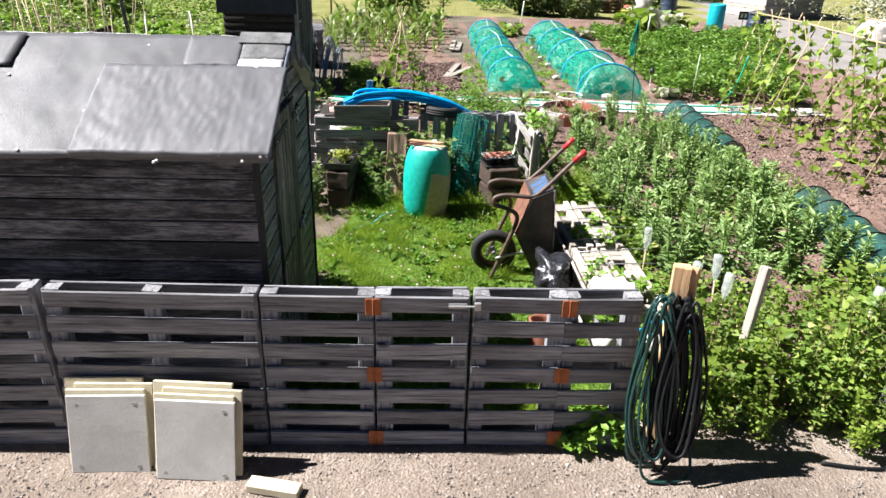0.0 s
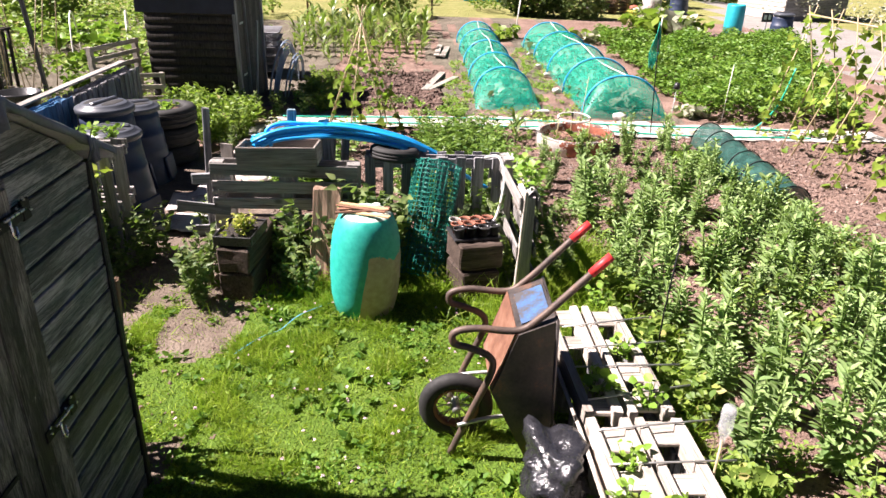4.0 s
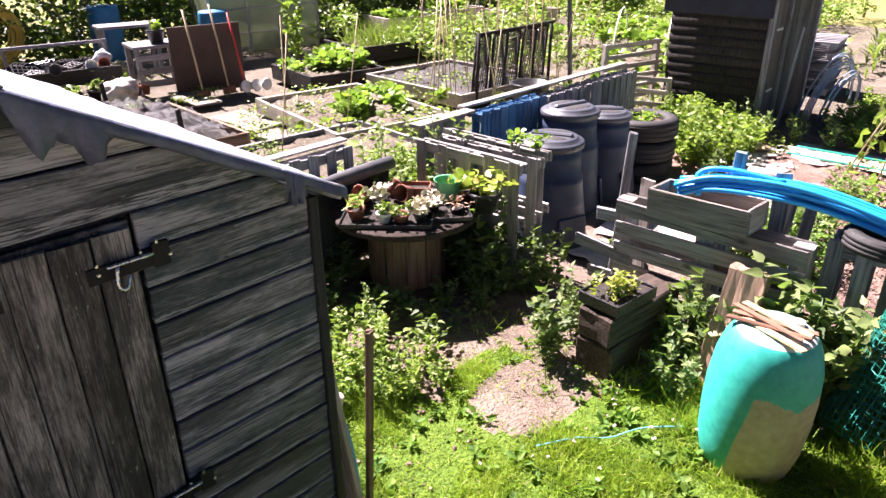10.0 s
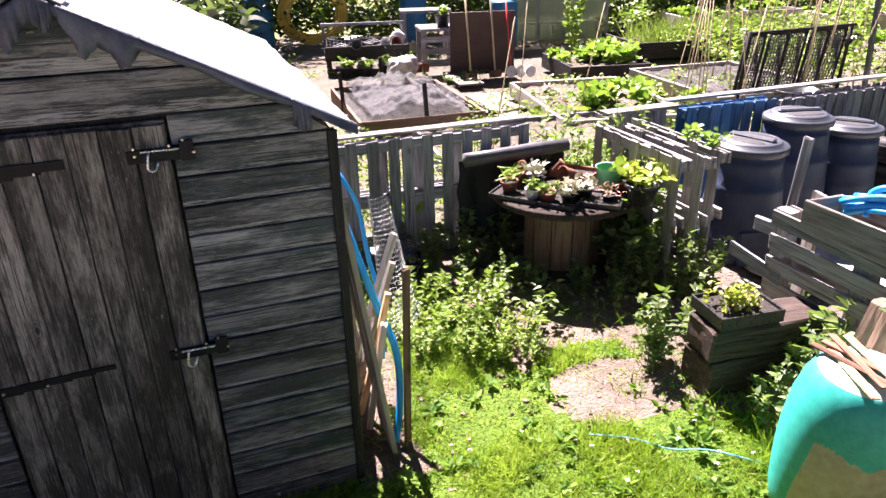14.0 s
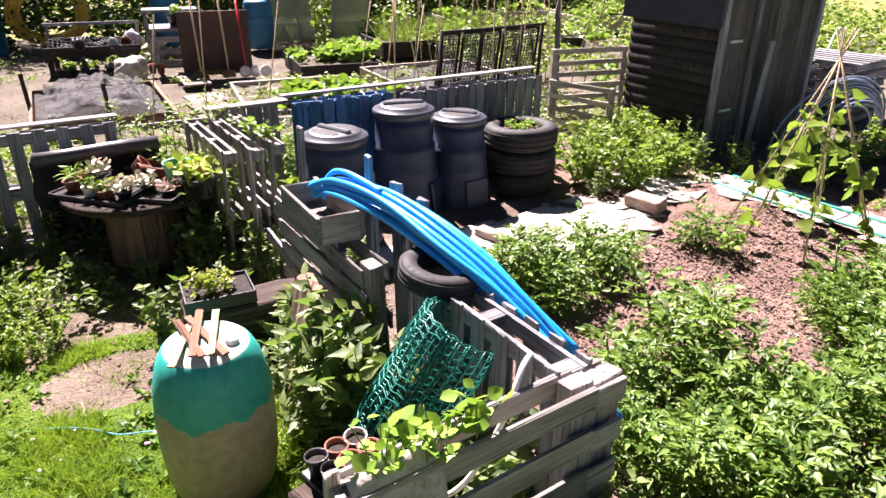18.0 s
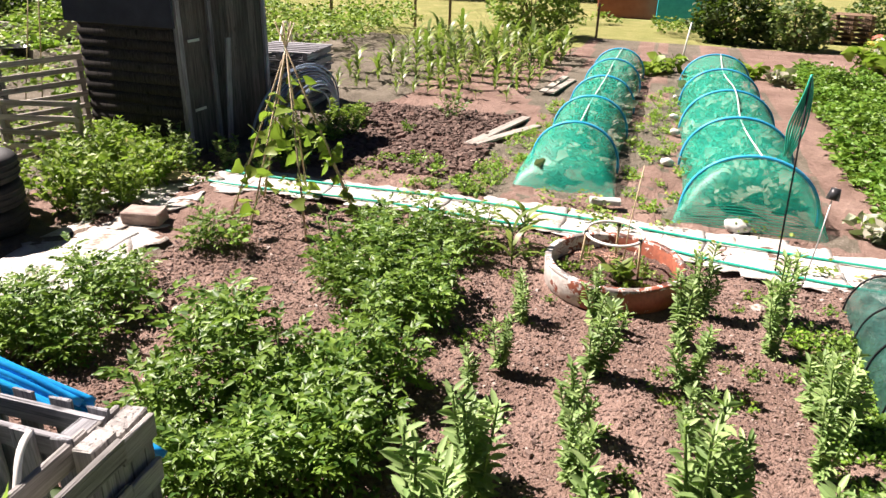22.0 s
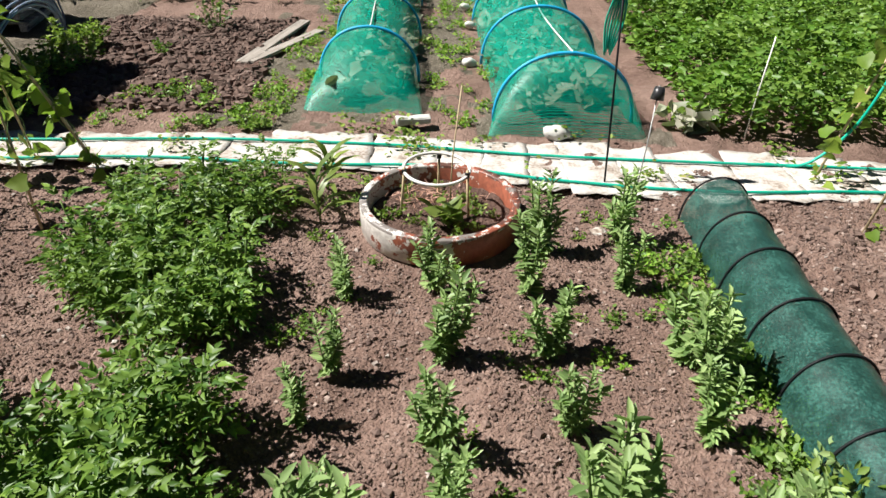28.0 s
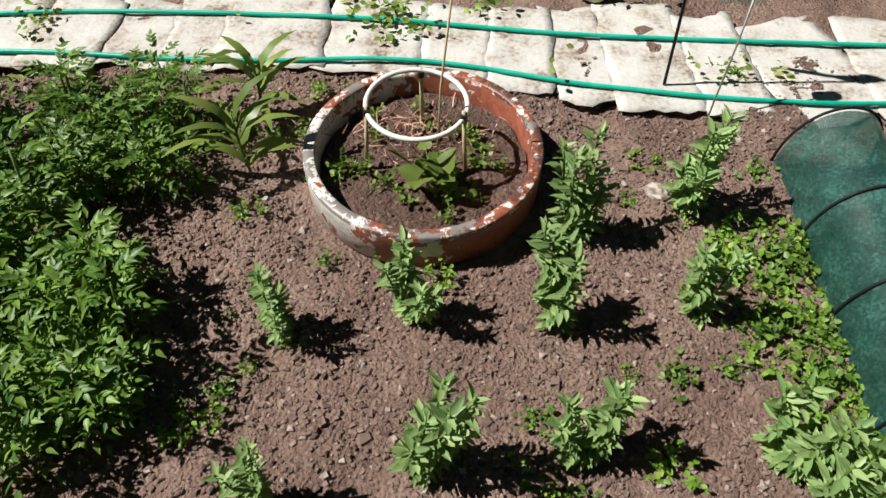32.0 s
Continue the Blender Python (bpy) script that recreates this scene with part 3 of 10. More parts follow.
def board(name, parent, size, m, material, label="", kinds=3):
    """A sawn board, its length along x, with worn ends; alike boards share meshes."""
    key = (tuple(round(s, 3) for s in size), material.name, random.randrange(kinds))
    if key not in BOARDS:
        bm = bmesh.new()
        l, w, h = size
        add_box(bm, size, None, min(0.004, min(size) * 0.2))
        for v in bm.verts:
            if abs(v.co.x) > l * 0.4:
                v.co.x += random.uniform(-0.006, 0.006)
            v.co.y += random.uniform(-0.003, 0.003)
            v.co.z += random.uniform(-0.002, 0.002)
        me = bpy.data.meshes.new(name)
        bm.to_mesh(me)
        bm.free()
        BOARDS[key] = me
    return part(name, BOARDS[key], material, parent, label, m=m)


def mesh_np(name, verts, faces, uv=None, smooth=False, flat=False):
    """A mesh from arrays of vertices and equal-sided faces."""
    verts, faces = np.asarray(verts, dtype=np.float32), np.asarray(faces, dtype=np.int32)
    me = bpy.data.meshes.new(name)
    n, k = faces.shape
    me.vertices.add(len(verts))
    me.vertices.foreach_set("co", verts.ravel())
    me.loops.add(n * k)
    me.loops.foreach_set("vertex_index", faces.ravel())
    me.polygons.add(n)
    me.polygons.foreach_set("loop_start", np.arange(n, dtype=np.int32) * k)
    if uv is not None:
        layer = me.uv_layers.new(name="UVMap")
        layer.data.foreach_set("uv", np.asarray(uv, dtype=np.float32)[faces.ravel()].ravel())
    me.update(calc_edges=True)
    me.validate()
    if smooth:
        me.shade_smooth()
    elif flat:
        me.shade_flat()
    return me


def tube_arrays(points, r, seg=8, closed=False):
    p = np.asarray(points, dtype=float)
    if not closed:
        r = np.broadcast_to(np.asarray(r, dtype=float), (len(p),))
        p, r = np.vstack([p[:1], p, p[-1:]]), np.concatenate([[1e-4], r, [1e-4]])
        p[0] += (p[1] - p[2]) * 1e-3
        p[-1] += (p[-2] - p[-3]) * 1e-3
    n = len(p)
    d = np.roll(p, -1, 0) - np.roll(p, 1, 0) if closed else np.gradient(p, axis=0)
    d /= np.linalg.norm(d, axis=1)[:, None] + 1e-9
    a = np.zeros_like(p)
    u = np.cross(d[0], (0, 0, 1.0))
    u = u if np.linalg.norm(u) > 0.05 else np.cross(d[0], (1.0, 0, 0))
    for i in range(n):
        u = u - d[i] * (u @ d[i])
        u /= np.linalg.norm(u) + 1e-9
        a[i] = u
    b = np.cross(d, a)
    ang = np.linspace(0, 2 * np.pi, seg, endpoint=False)
    rr = np.broadcast_to(np.asarray(r, dtype=float), (n,))
    v = p[:, None] + rr[:, None, None] * (np.cos(ang)[None, :, None] * a[:, None] + np.sin(ang)[None, :, None] * b[:, None])
    i, j = np.meshgrid(np.arange(n if closed else n - 1), np.arange(seg), indexing="ij")
    i2, j2 = (i + 1) % n, (j + 1) % seg
    f = np.stack([i * seg + j, i * seg + j2, i2 * seg + j2, i2 * seg + j], -1).reshape(-1, 4)
    return v.reshape(-1, 3), f


def join_arrays(bits):
    vs, fs, o = [], [], 0
    for v, f in bits:
        vs.append(v)
        fs.append(np.asarray(f) + o)
        o += len(v)
    return np.vstack(vs), np.vstack(fs)


def tubes(name, paths, r, material, parent=None, seg=8, closed=False, label="", m=None):
    v, f = join_arrays([tube_arrays(p, r, seg, closed) for p in paths])
    return part(name, mesh_np(name, v, f, smooth=True), material, parent, label, m=m)


def curve_pts(points, n=24):
    """A smooth line through a few points."""
    p = np.asarray(points, dtype=float)
    s = np.linspace(0, len(p) - 1, n)
    out = []
    for q in s:
        i = min(int(q), len(p) - 2)
        t = q - i
        p0, p1, p2, p3 = p[max(i - 1, 0)], p[i], p[i + 1], p[min(i + 2, len(p) - 1)]
        out.append(0.5 * (2 * p1 + (p2 - p0) * t + (2 * p0 - 5 * p1 + 4 * p2 - p3) * t * t + (3 * p1 - p0 - 3 * p2 + p3) * t ** 3))
    return np.array(out)


def lathe(name, profile, seg, material, parent=None, label="", m=None, smooth=True):
    """A turned body from (radius, height) pairs, bottom to top."""
    pr = np.asarray(profile, dtype=float)
    ang = np.linspace(0, 2 * np.pi, seg, endpoint=False)
    v = np.stack([pr[:, 0, None] * np.cos(ang), pr[:, 0, None] * np.sin(ang), np.broadcast_to(pr[:, 1, None], (len(pr), seg))], -1).reshape(-1, 3)
    i, j = np.meshgrid(np.arange(len(pr) - 1), np.arange(seg), indexing="ij")
    j2 = (j + 1) % seg
    f = np.stack([i * seg + j, i * seg + j2, (i + 1) * seg + j2, (i + 1) * seg + j], -1).reshape(-1, 4)
    me = mesh_np(name, v, f, smooth=smooth)
    return part(name, me, material, parent, label, m=m)


LEAF_OVAL = (np.array([(0, 0, 0), (-0.5, 0.38, 0.05), (-0.38, 0.74, 0.0), (0, 1, -0.13), (0.38, 0.74, 0.0), (0.5, 0.38, 0.05), (0, 0.45, -0.05)]),
             np.array([(1, 0, 6), (2, 1, 6), (3, 2, 6), (4, 3, 6), (5, 4, 6), (0, 5, 6)]))
LEAF_HEART = (np.array([(0, 0.08, 0), (-0.45, 0, 0.03), (-0.55, 0.35, 0.04), (-0.3, 0.72, 0), (0, 1.05, -0.18), (0.3, 0.72, 0), (0.55, 0.35, 0.04), (0.45, 0, 0.03), (0, 0.45, -0.07)]),
              np.array([(1, 0, 8), (2, 1, 8), (3, 2, 8), (4, 3, 8), (5, 4, 8), (6, 5, 8), (7, 6, 8), (0, 7, 8)]))
LEAF_BLADE = (np.array([(-0.5, 0, 0), (0.5, 0, 0), (0.4, 0.5, -0.03), (-0.4, 0.5, -0.03), (0, 1, -0.22)]),
              np.array([(0, 1, 2), (0, 2, 3), (3, 2, 4)]))
LEAF_STRAP = (np.array([(-0.35, 0, 0), (0.35, 0, 0), (-0.5, 0.35, 0.06), (0.5, 0.35, 0.06), (-0.45, 0.65, -0.04), (0.45, 0.65, -0.04), (-0.25, 0.88, -0.24), (0.25, 0.88, -0.24), (0, 1, -0.42)]),
              np.array([(0, 1, 3), (0, 3, 2), (2, 3, 5), (2, 5, 4), (4, 5, 7), (4, 7, 6), (6, 7, 8)]))


LEAF_POINT = (np.array([(0, 0, 0), (-0.42, 0.16, 0.04), (-0.46, 0.38, 0.03), (-0.22, 0.72, -0.06), (0, 1, -0.2), (0.22, 0.72, -0.06), (0.46, 0.38, 0.03), (0.42, 0.16, 0.04), (0, 0.42, -0.05)]),
              np.array([(1, 0, 8), (2, 1, 8), (3, 2, 8), (4, 3, 8), (5, 4, 8), (6, 5, 8), (7, 6, 8), (0, 7, 8)]))


def leaf_arrays(P, D, N, L, W, shape):
    tv, tf = shape
    P, D, N = (np.asarray(a, dtype=float) for a in (P, D, N))
    n = len(P)
    D = D / (np.linalg.norm(D, axis=1)[:, None] + 1e-9)
    S = np.cross(D, N)
    S /= np.linalg.norm(S, axis=1)[:, None] + 1e-9
    N = np.cross(S, D)
    L, W = np.broadcast_to(L, (n,)), np.broadcast_to(W, (n,))
    v = P[:, None] + tv[None, :, 0, None] * (W[:, None] * S)[:, None] + tv[None, :, 1, None] * (L[:, None] * D)[:, None] + tv[None, :, 2, None] * (L[:, None] * N)[:, None]
    f = tf[None] + (np.arange(n) * len(tv))[:, None, None]
    return v.reshape(-1, 3), f.reshape(-1, 3)


def rand_dirs(rng, n, up_lo, up_hi):
    a, u = rng.uniform(0, 2 * np.pi, n), rng.uniform(up_lo, up_hi, n)
    h = np.sqrt(np.maximum(0, 1 - u * u))
    return np.stack([h * np.cos(a), h * np.sin(a), u], -1)


def bush_leaves(rng, stems, height, spread, per, leaf, shape=LEAF_OVAL, ratio=0.6, flat=0.5, bottom=0.15, compound=1):
    """Stems that fan out of one foot, with leaves along them. Returns stem lines and leaf arrays."""
    lines, P, D, N, L = [], [], [], [], []
    for _ in range(stems):
        a, s, h = rng.uniform(0, 2 * np.pi), spread * rng.uniform(0.15, 1) ** 0.7, height * rng.uniform(0.65, 1.05)
        h *= 1 - 0.35 * (s / max(spread, 1e-6)) ** 2
        foot = np.array([np.cos(a), np.sin(a), 0]) * s * 0.25
        top = np.array([np.cos(a) * s, np.sin(a) * s, h])
        mid = (foot + top) / 2 + np.array([0, 0, h * 0.12])
        line = curve_pts([foot, mid, top], 6)
        lines.append(line)
        for k in range(per):
            t = bottom + (1 - bottom) * (k + rng.uniform(0, 1)) / per
            q = t * 5
            i = min(int(q), 4)
            p = line[i] * (1 - q + i) + line[i + 1] * (q - i)
            d = rand_dirs(rng, 1, -0.15, 0.55)[0] + np.array([0, 0, 0.3 * t])
            for c in range(compound):
                off = d * leaf * 0.75 * c
                side = np.cross(d, (0, 0, 1)) * (0 if c == compound - 1 else (1 if c % 2 else -1))
                P.append(p + off)
                D.append(d + side * 1.2)
                N.append(np.array([0, 0, flat + 0.1]) + rng.normal(0, 0.5, 3))
                L.append(leaf * rng.uniform(0.6, 1.15))
    return lines, leaf_arrays(P, D, N, np.array(L), np.array(L) * ratio, shape)


def plant(name, label, category, rng, stems, height, spread, per, leaf, leaf_mat, stem_mat=None, shape=LEAF_OVAL, ratio=0.6, group="", m=None, stem_r=0.004, **kw):
    ob = thing(name, label, category, m, group)
    lines, (v, f) = bush_leaves(rng, stems, height, spread, per, leaf, shape, ratio, **kw)
    part("foliage", mesh_np("foliage", v, f), leaf_mat, ob)["kind"] = "stuff"
    sv, sf = join_arrays([tube_arrays(l, np.linspace(stem_r, stem_r * 0.5, len(l)), 4) for l in lines])
    part("stalk", mesh_np("stalk", sv, sf, smooth=True), stem_mat or STALK, ob)["kind"] = "stuff"
    return ob


def scatter(protos, spots, rng, lo=0.8, hi=1.2, tilt=6):
    """Set the first plants at the first spots, and copies of them at the others; past 290 they join into one mesh."""
    rest_of = []
    for i, (x, y, *rest) in enumerate(spots):
        s = rng.uniform(lo, hi) * (rest[0] if rest else 1.0)
        m = pose(x, y, ground_z(x, y) - 0.01, rng.uniform(-tilt, tilt), rng.uniform(-tilt, tilt), rng.uniform(0, 360)) @ Matrix.Scale(s, 4)
        if i < len(protos):
            protos[i].matrix_basis = m
        elif i < 290:
            ob = copy_thing(protos[i % len(protos)], Matrix())
            ob.matrix_basis = m
        else:
            me = [c for c in protos[i % len(protos)].children if c.name.startswith("foliage")][0].data
            co, fi = np.empty(len(me.vertices) * 3, dtype=np.float32), np.empty(len(me.loops), dtype=np.int32)
            me.vertices.foreach_get("co", co)
            me.loops.foreach_get("vertex_index", fi)
            mm = np.array(m)
            rest_of.append((co.reshape(-1, 3) @ mm[:3, :3].T + mm[:3, 3], fi.reshape(-1, 3)))
    if rest_of:
        tagged(part("small_weeds", mesh_np("small_weeds", *join_arrays(rest_of)), [c for c in protos[0].children if c.name.startswith("foliage")][0].data.materials[0]), "many small green weeds on the soil", "weeds", kind="stuff")


def smooth01(a, b, x):
    t = np.clip((x - a) / (b - a), 0, 1)
    return t * t * (3 - 2 * t)


def ground_z(x, y):
    """The lie of the land: level by the gate, a little lower over the beds."""
    return float(-0.08 * smooth01(7.4, 9.0, y)) if np.isscalar(y) else -0.08 * smooth01(7.4, 9.0, y)

# ---- ground ----
def axis(fine_lo, fine_hi, step, far_lo, far_hi):
    out = list(np.arange(fine_lo, fine_hi + step / 2, step))
    d, x = step, fine_hi
    while x < far_hi:
        d *= 1.22
        x += d
        out.append(x)
    d, x = step, fine_lo
    while x > far_lo:
        d *= 1.22
        x -= d
        out.insert(0, x)
    return np.array(out)


def fbm(x, y, seed, scale):
    """Smooth value noise on arrays, in three octaves."""
    rng = np.random.default_rng(seed)
    table = rng.uniform(-1, 1, (256, 256))
    total = 0
    for o in range(3):
        u, v = x * scale * 2 ** o, y * scale * 2 ** o
        i, j = np.floor(u).astype(int), np.floor(v).astype(int)
        a, b = u - i, v - j
        a, b = a * a * (3 - 2 * a), b * b * (3 - 2 * b)
        g = lambda p, q: table[p % 256, q % 256]
        total = total + ((g(i, j) * (1 - a) + g(i + 1, j) * a) * (1 - b) + (g(i, j + 1) * (1 - a) + g(i + 1, j + 1) * a) * b) / 2 ** o
    return total


def bare_yard(x, y, w):
    """Trodden earth behind the shed and round the cable drum."""
    strip_ = (y > 5.12) & (y < 5.45 + w) & (x < -0.8)
    patch_ = (x + 1.02) ** 2 / 0.33 ** 2 + (y - 6.62) ** 2 / 0.42 ** 2 < 1 + w * 2
    return (x > -3.2) & (y < 8.4) & (strip_ | patch_ | ((x < -1.3 + w * 1.5) & (y > 6.2)) | ((y > 7.0 + w) & (x < -0.6)))


def make_ground():
    xs, ys = axis(-4.2, 7.2, 0.05, -400, 400), axis(2.2, 15.5, 0.05, -300, 500)
    X, Y = np.meshgrid(xs, ys, indexing="ij")
    fineness = np.clip(1 - (np.maximum(np.abs(X - 1.5) - 5.5, 0) + np.maximum(np.abs(Y - 9) - 6.5, 0)) * 0.12, 0, 1)
    wob = fbm(X, Y, 3, 0.9) * 0.18
    soil = (Y > 8.3 + wob) | (X > 1.85 + wob)
    soil &= Y > 3.5
    rough = np.where(soil, 0.03, 0.006)
    dug = (X > -1.4 + wob) & (X < 0.75 + wob) & (Y > 13.6 + wob) & (Y < 16.9)
    rough = np.where(dug, 0.06, rough)
    Z = ground_z(X, Y) + fbm(X, Y, 5, 5.0) * rough * fineness + fbm(X, Y, 9, 0.7) * 0.02 * fineness * soil
    v = np.stack([X, Y, Z], -1).reshape(-1, 3)
    ny = len(ys)
    i, j = np.meshgrid(np.arange(len(xs) - 1), np.arange(ny - 1), indexing="ij")
    f = np.stack([i * ny + j, (i + 1) * ny + j, (i + 1) * ny + j + 1, i * ny + j + 1], -1).reshape(-1, 4)
    me = mesh_np("ground", v, f, smooth=True)
    cx, cy = ((X[:-1, :-1] + X[1:, 1:]) / 2).ravel(), ((Y[:-1, :-1] + Y[1:, 1:]) / 2).ravel()
    w = fbm(cx, cy, 3, 0.9) * 0.18
    w2 = fbm(cx, cy, 21, 2.6)
    kind = np.zeros(len(cx), dtype=np.int32)                                    # garden soil
    kind[(cy < 8.0 + w) & (cx < 1.95 + w)] = 1                                  # lawn
    bare = bare_yard(cx, cy, w)    # trodden earth by the shed
    kind[bare] = 2
    kind[(cx < -0.95) & (cx > -3.0) & (cy >= 8.4) & (cy < 11.0)] = 2
    kind[(cy < 3.42 + w * 0.3)] = 3                                             # gravel drive
    kind[(cx < -3.0) & (cy > 3.4)] = 4                                          # weedy plots to the west
    kind[(cy > 13.4) & (cx < -1.5 + w)] = 4
    kind[(cy > 13.1 + w) & (cx > 0.5) & (cx < 4.6) & (w2 > -0.1)] = 4
    kind[(cy > 13.5 + w) & (cy < 16.9) & (cx > -1.5 + w) & (cx < 0.75 + w)] = 5  # freshly dug
    kind[(cy > 25.2 + w * 4) & (cx < 0.5 + w * 3)] = 6                          # meadow
    kind[(cy > 27.8 + w * 6)] = 6
    kind[(cx > 10.3 + w + np.maximum(0, cy - 21) * 0.20) & (cx < 15.5) & (cy > 9) & (cy < 60)] = 7
    kind[(cx >= 15.5) | (cy > 60)] = 6
    kind[(cx < -16)] = 6
    for m in (SOIL, LAWN_EARTH, DIRT, GRAVEL, SOIL_GREEN, SOIL_DARK, MEADOW, TRACK):
        me.materials.append(m)
    me.polygons.foreach_set("material_index", kind)
    return tagged(new("ground", me), "earth of an allotment with lawn, beds, gravel and track", "ground", kind="structure")


make_ground()


# ---- pallets ----
def pallet(m, label, width=1.2, height=1.0, slats=7, bearers=3, material=None, group="pallets", depth=0.13, upright=False, first=0.0, slat_h=0.095, back=True, name="pallet"):
    """A timber pallet on edge: face slats along x (or uprights), bearers between, back slats. Its face looks to -y."""
    material = material or GREY_WOOD
    ob = thing(name, label, "pallet", m, group)
    if upright:
        for i in range(slats):
            x = -width / 2 + slat_h / 2 + (width - slat_h) * i / (slats - 1)
            for face in ((-1, 1) if back else (-1,)):
                board("slat", ob, (height * random.uniform(0.985, 1.0), slat_h, 0.018), pose(x, face * (depth / 2 - 0.009), height / 2, 90, -90, 0), material)
        for i in range(bearers):
            z = 0.06 + (height - 0.12) * i / (bearers - 1)
            for face in (-1, 1):
                board("bearer", ob, (width, 0.075, 0.024), pose(0, face * (depth / 2 - 0.031), z, 90, random.uniform(-0.4, 0.4), 0), material)
            if i == bearers - 1:
                for x in (-width / 2 + 0.05, 0.06, width / 2 - 0.05):
                    board("spacer", ob, (depth - 0.088, 0.07, 0.07), pose(x, 0, z - 0.004, 0, 0, 90), material)
    else:
        for i in range(slats):
            z = slat_h / 2 + (height - slat_h) * i / (slats - 1)
            board("slat", ob, (width * random.uniform(0.99, 1.0), slat_h, 0.018), pose(0, -depth / 2 + 0.009, z, 90, random.uniform(-0.6, 0.6), 0), material)
            if back and i in (0, slats // 2, slats - 1):
                board("slat", ob, (width, slat_h, 0.018), pose(0, depth / 2 - 0.009, z, 90, 0, 0), material)
        for i in range(bearers):
            x = -width / 2 + 0.04 + (width - 0.08) * i / (bearers - 1)
            board("bearer", ob, (height, 0.075, depth - 0.04), pose(x, 0, height / 2, 0, 90, 0), material)
    return ob


# the front fence along the gravel
FY = 3.27
for x, w, tilt, lab in ((-2.60, 1.2, -1.2, "grey weathered wooden pallet standing as a fence"), (-1.425, 1.11, 0.5, "grey weathered wooden pallet fence behind leaning boards")):
    pallet(pose(x, FY, 0.0, 0, tilt, 0), lab, w, 1.0, 7, 3, group="front fence")
pallet(pose(-0.55, FY, 0, 0, 0.6, 0), "grey pallet fence panel beside the gate", 0.60, 0.99, 7, 2, group="front fence")
pallet(pose(1.01, FY, 0, 0, -0.5, 0), "grey pallet fence panel with weeds through it", 0.42, 0.99, 7, 2, group="front fence")
leaves = []
for x, w in ((0.025, 0.50), (0.545, 0.50)):
    leaves.append(pallet(pose(x, FY - 0.005, 0.01, 0, random.uniform(-0.4, 0.4), 0), "grey pallet gate leaf on rusty hinges", w, 0.985, 7, 2, group="gate leaves", name="garden_gate"))


def hinge(parent, x, z):
    bm = bmesh.new()
    add_box(bm, (0.035, 0.006, 0.10), pose(x - 0.024, -0.071, z), 0.002)
    add_box(bm, (0.035, 0.006, 0.10), pose(x + 0.024, -0.071, z), 0.002)
    bmesh.ops.create_cone(bm, segments=8, radius1=0.006, radius2=0.006, depth=0.1, cap_ends=True, matrix=pose(x, -0.073, z))
    part("hinge", bm, RUST_ORANGE, parent, "orange rusted strap hinge")


for z in (0.93, 0.50, 0.06):
    hinge(leaves[0], -0.262, z)
    hinge(leaves[1], 0.262, z)
bm = bmesh.new()
add_box(bm, (0.10, 0.006, 0.03), pose(0.19, -0.072, 0.94), 0.002)
bmesh.ops.create_cone(bm, segments=8, radius1=0.006, radius2=0.006, depth=0.16, cap_ends=True, matrix=pose(0.22, -0.08, 0.94, 0, 90, 0))
part("bolt", bm, GALV, leaves[0], "grey steel sliding bolt")
bm = box((0.035, 0.02, 0.045), pose(-0.235, -0.078, 0.94), 0.003)
part("bolt_keep", bm, GALV, leaves[1], "steel bolt keep")

# ---- the shed ----
SX0, SX1, SY0, SY1, EAVE, RIDGE_Y, RIDGE = -3.0, -0.86, 3.46, 5.12, 1.67, 4.27, 2.13


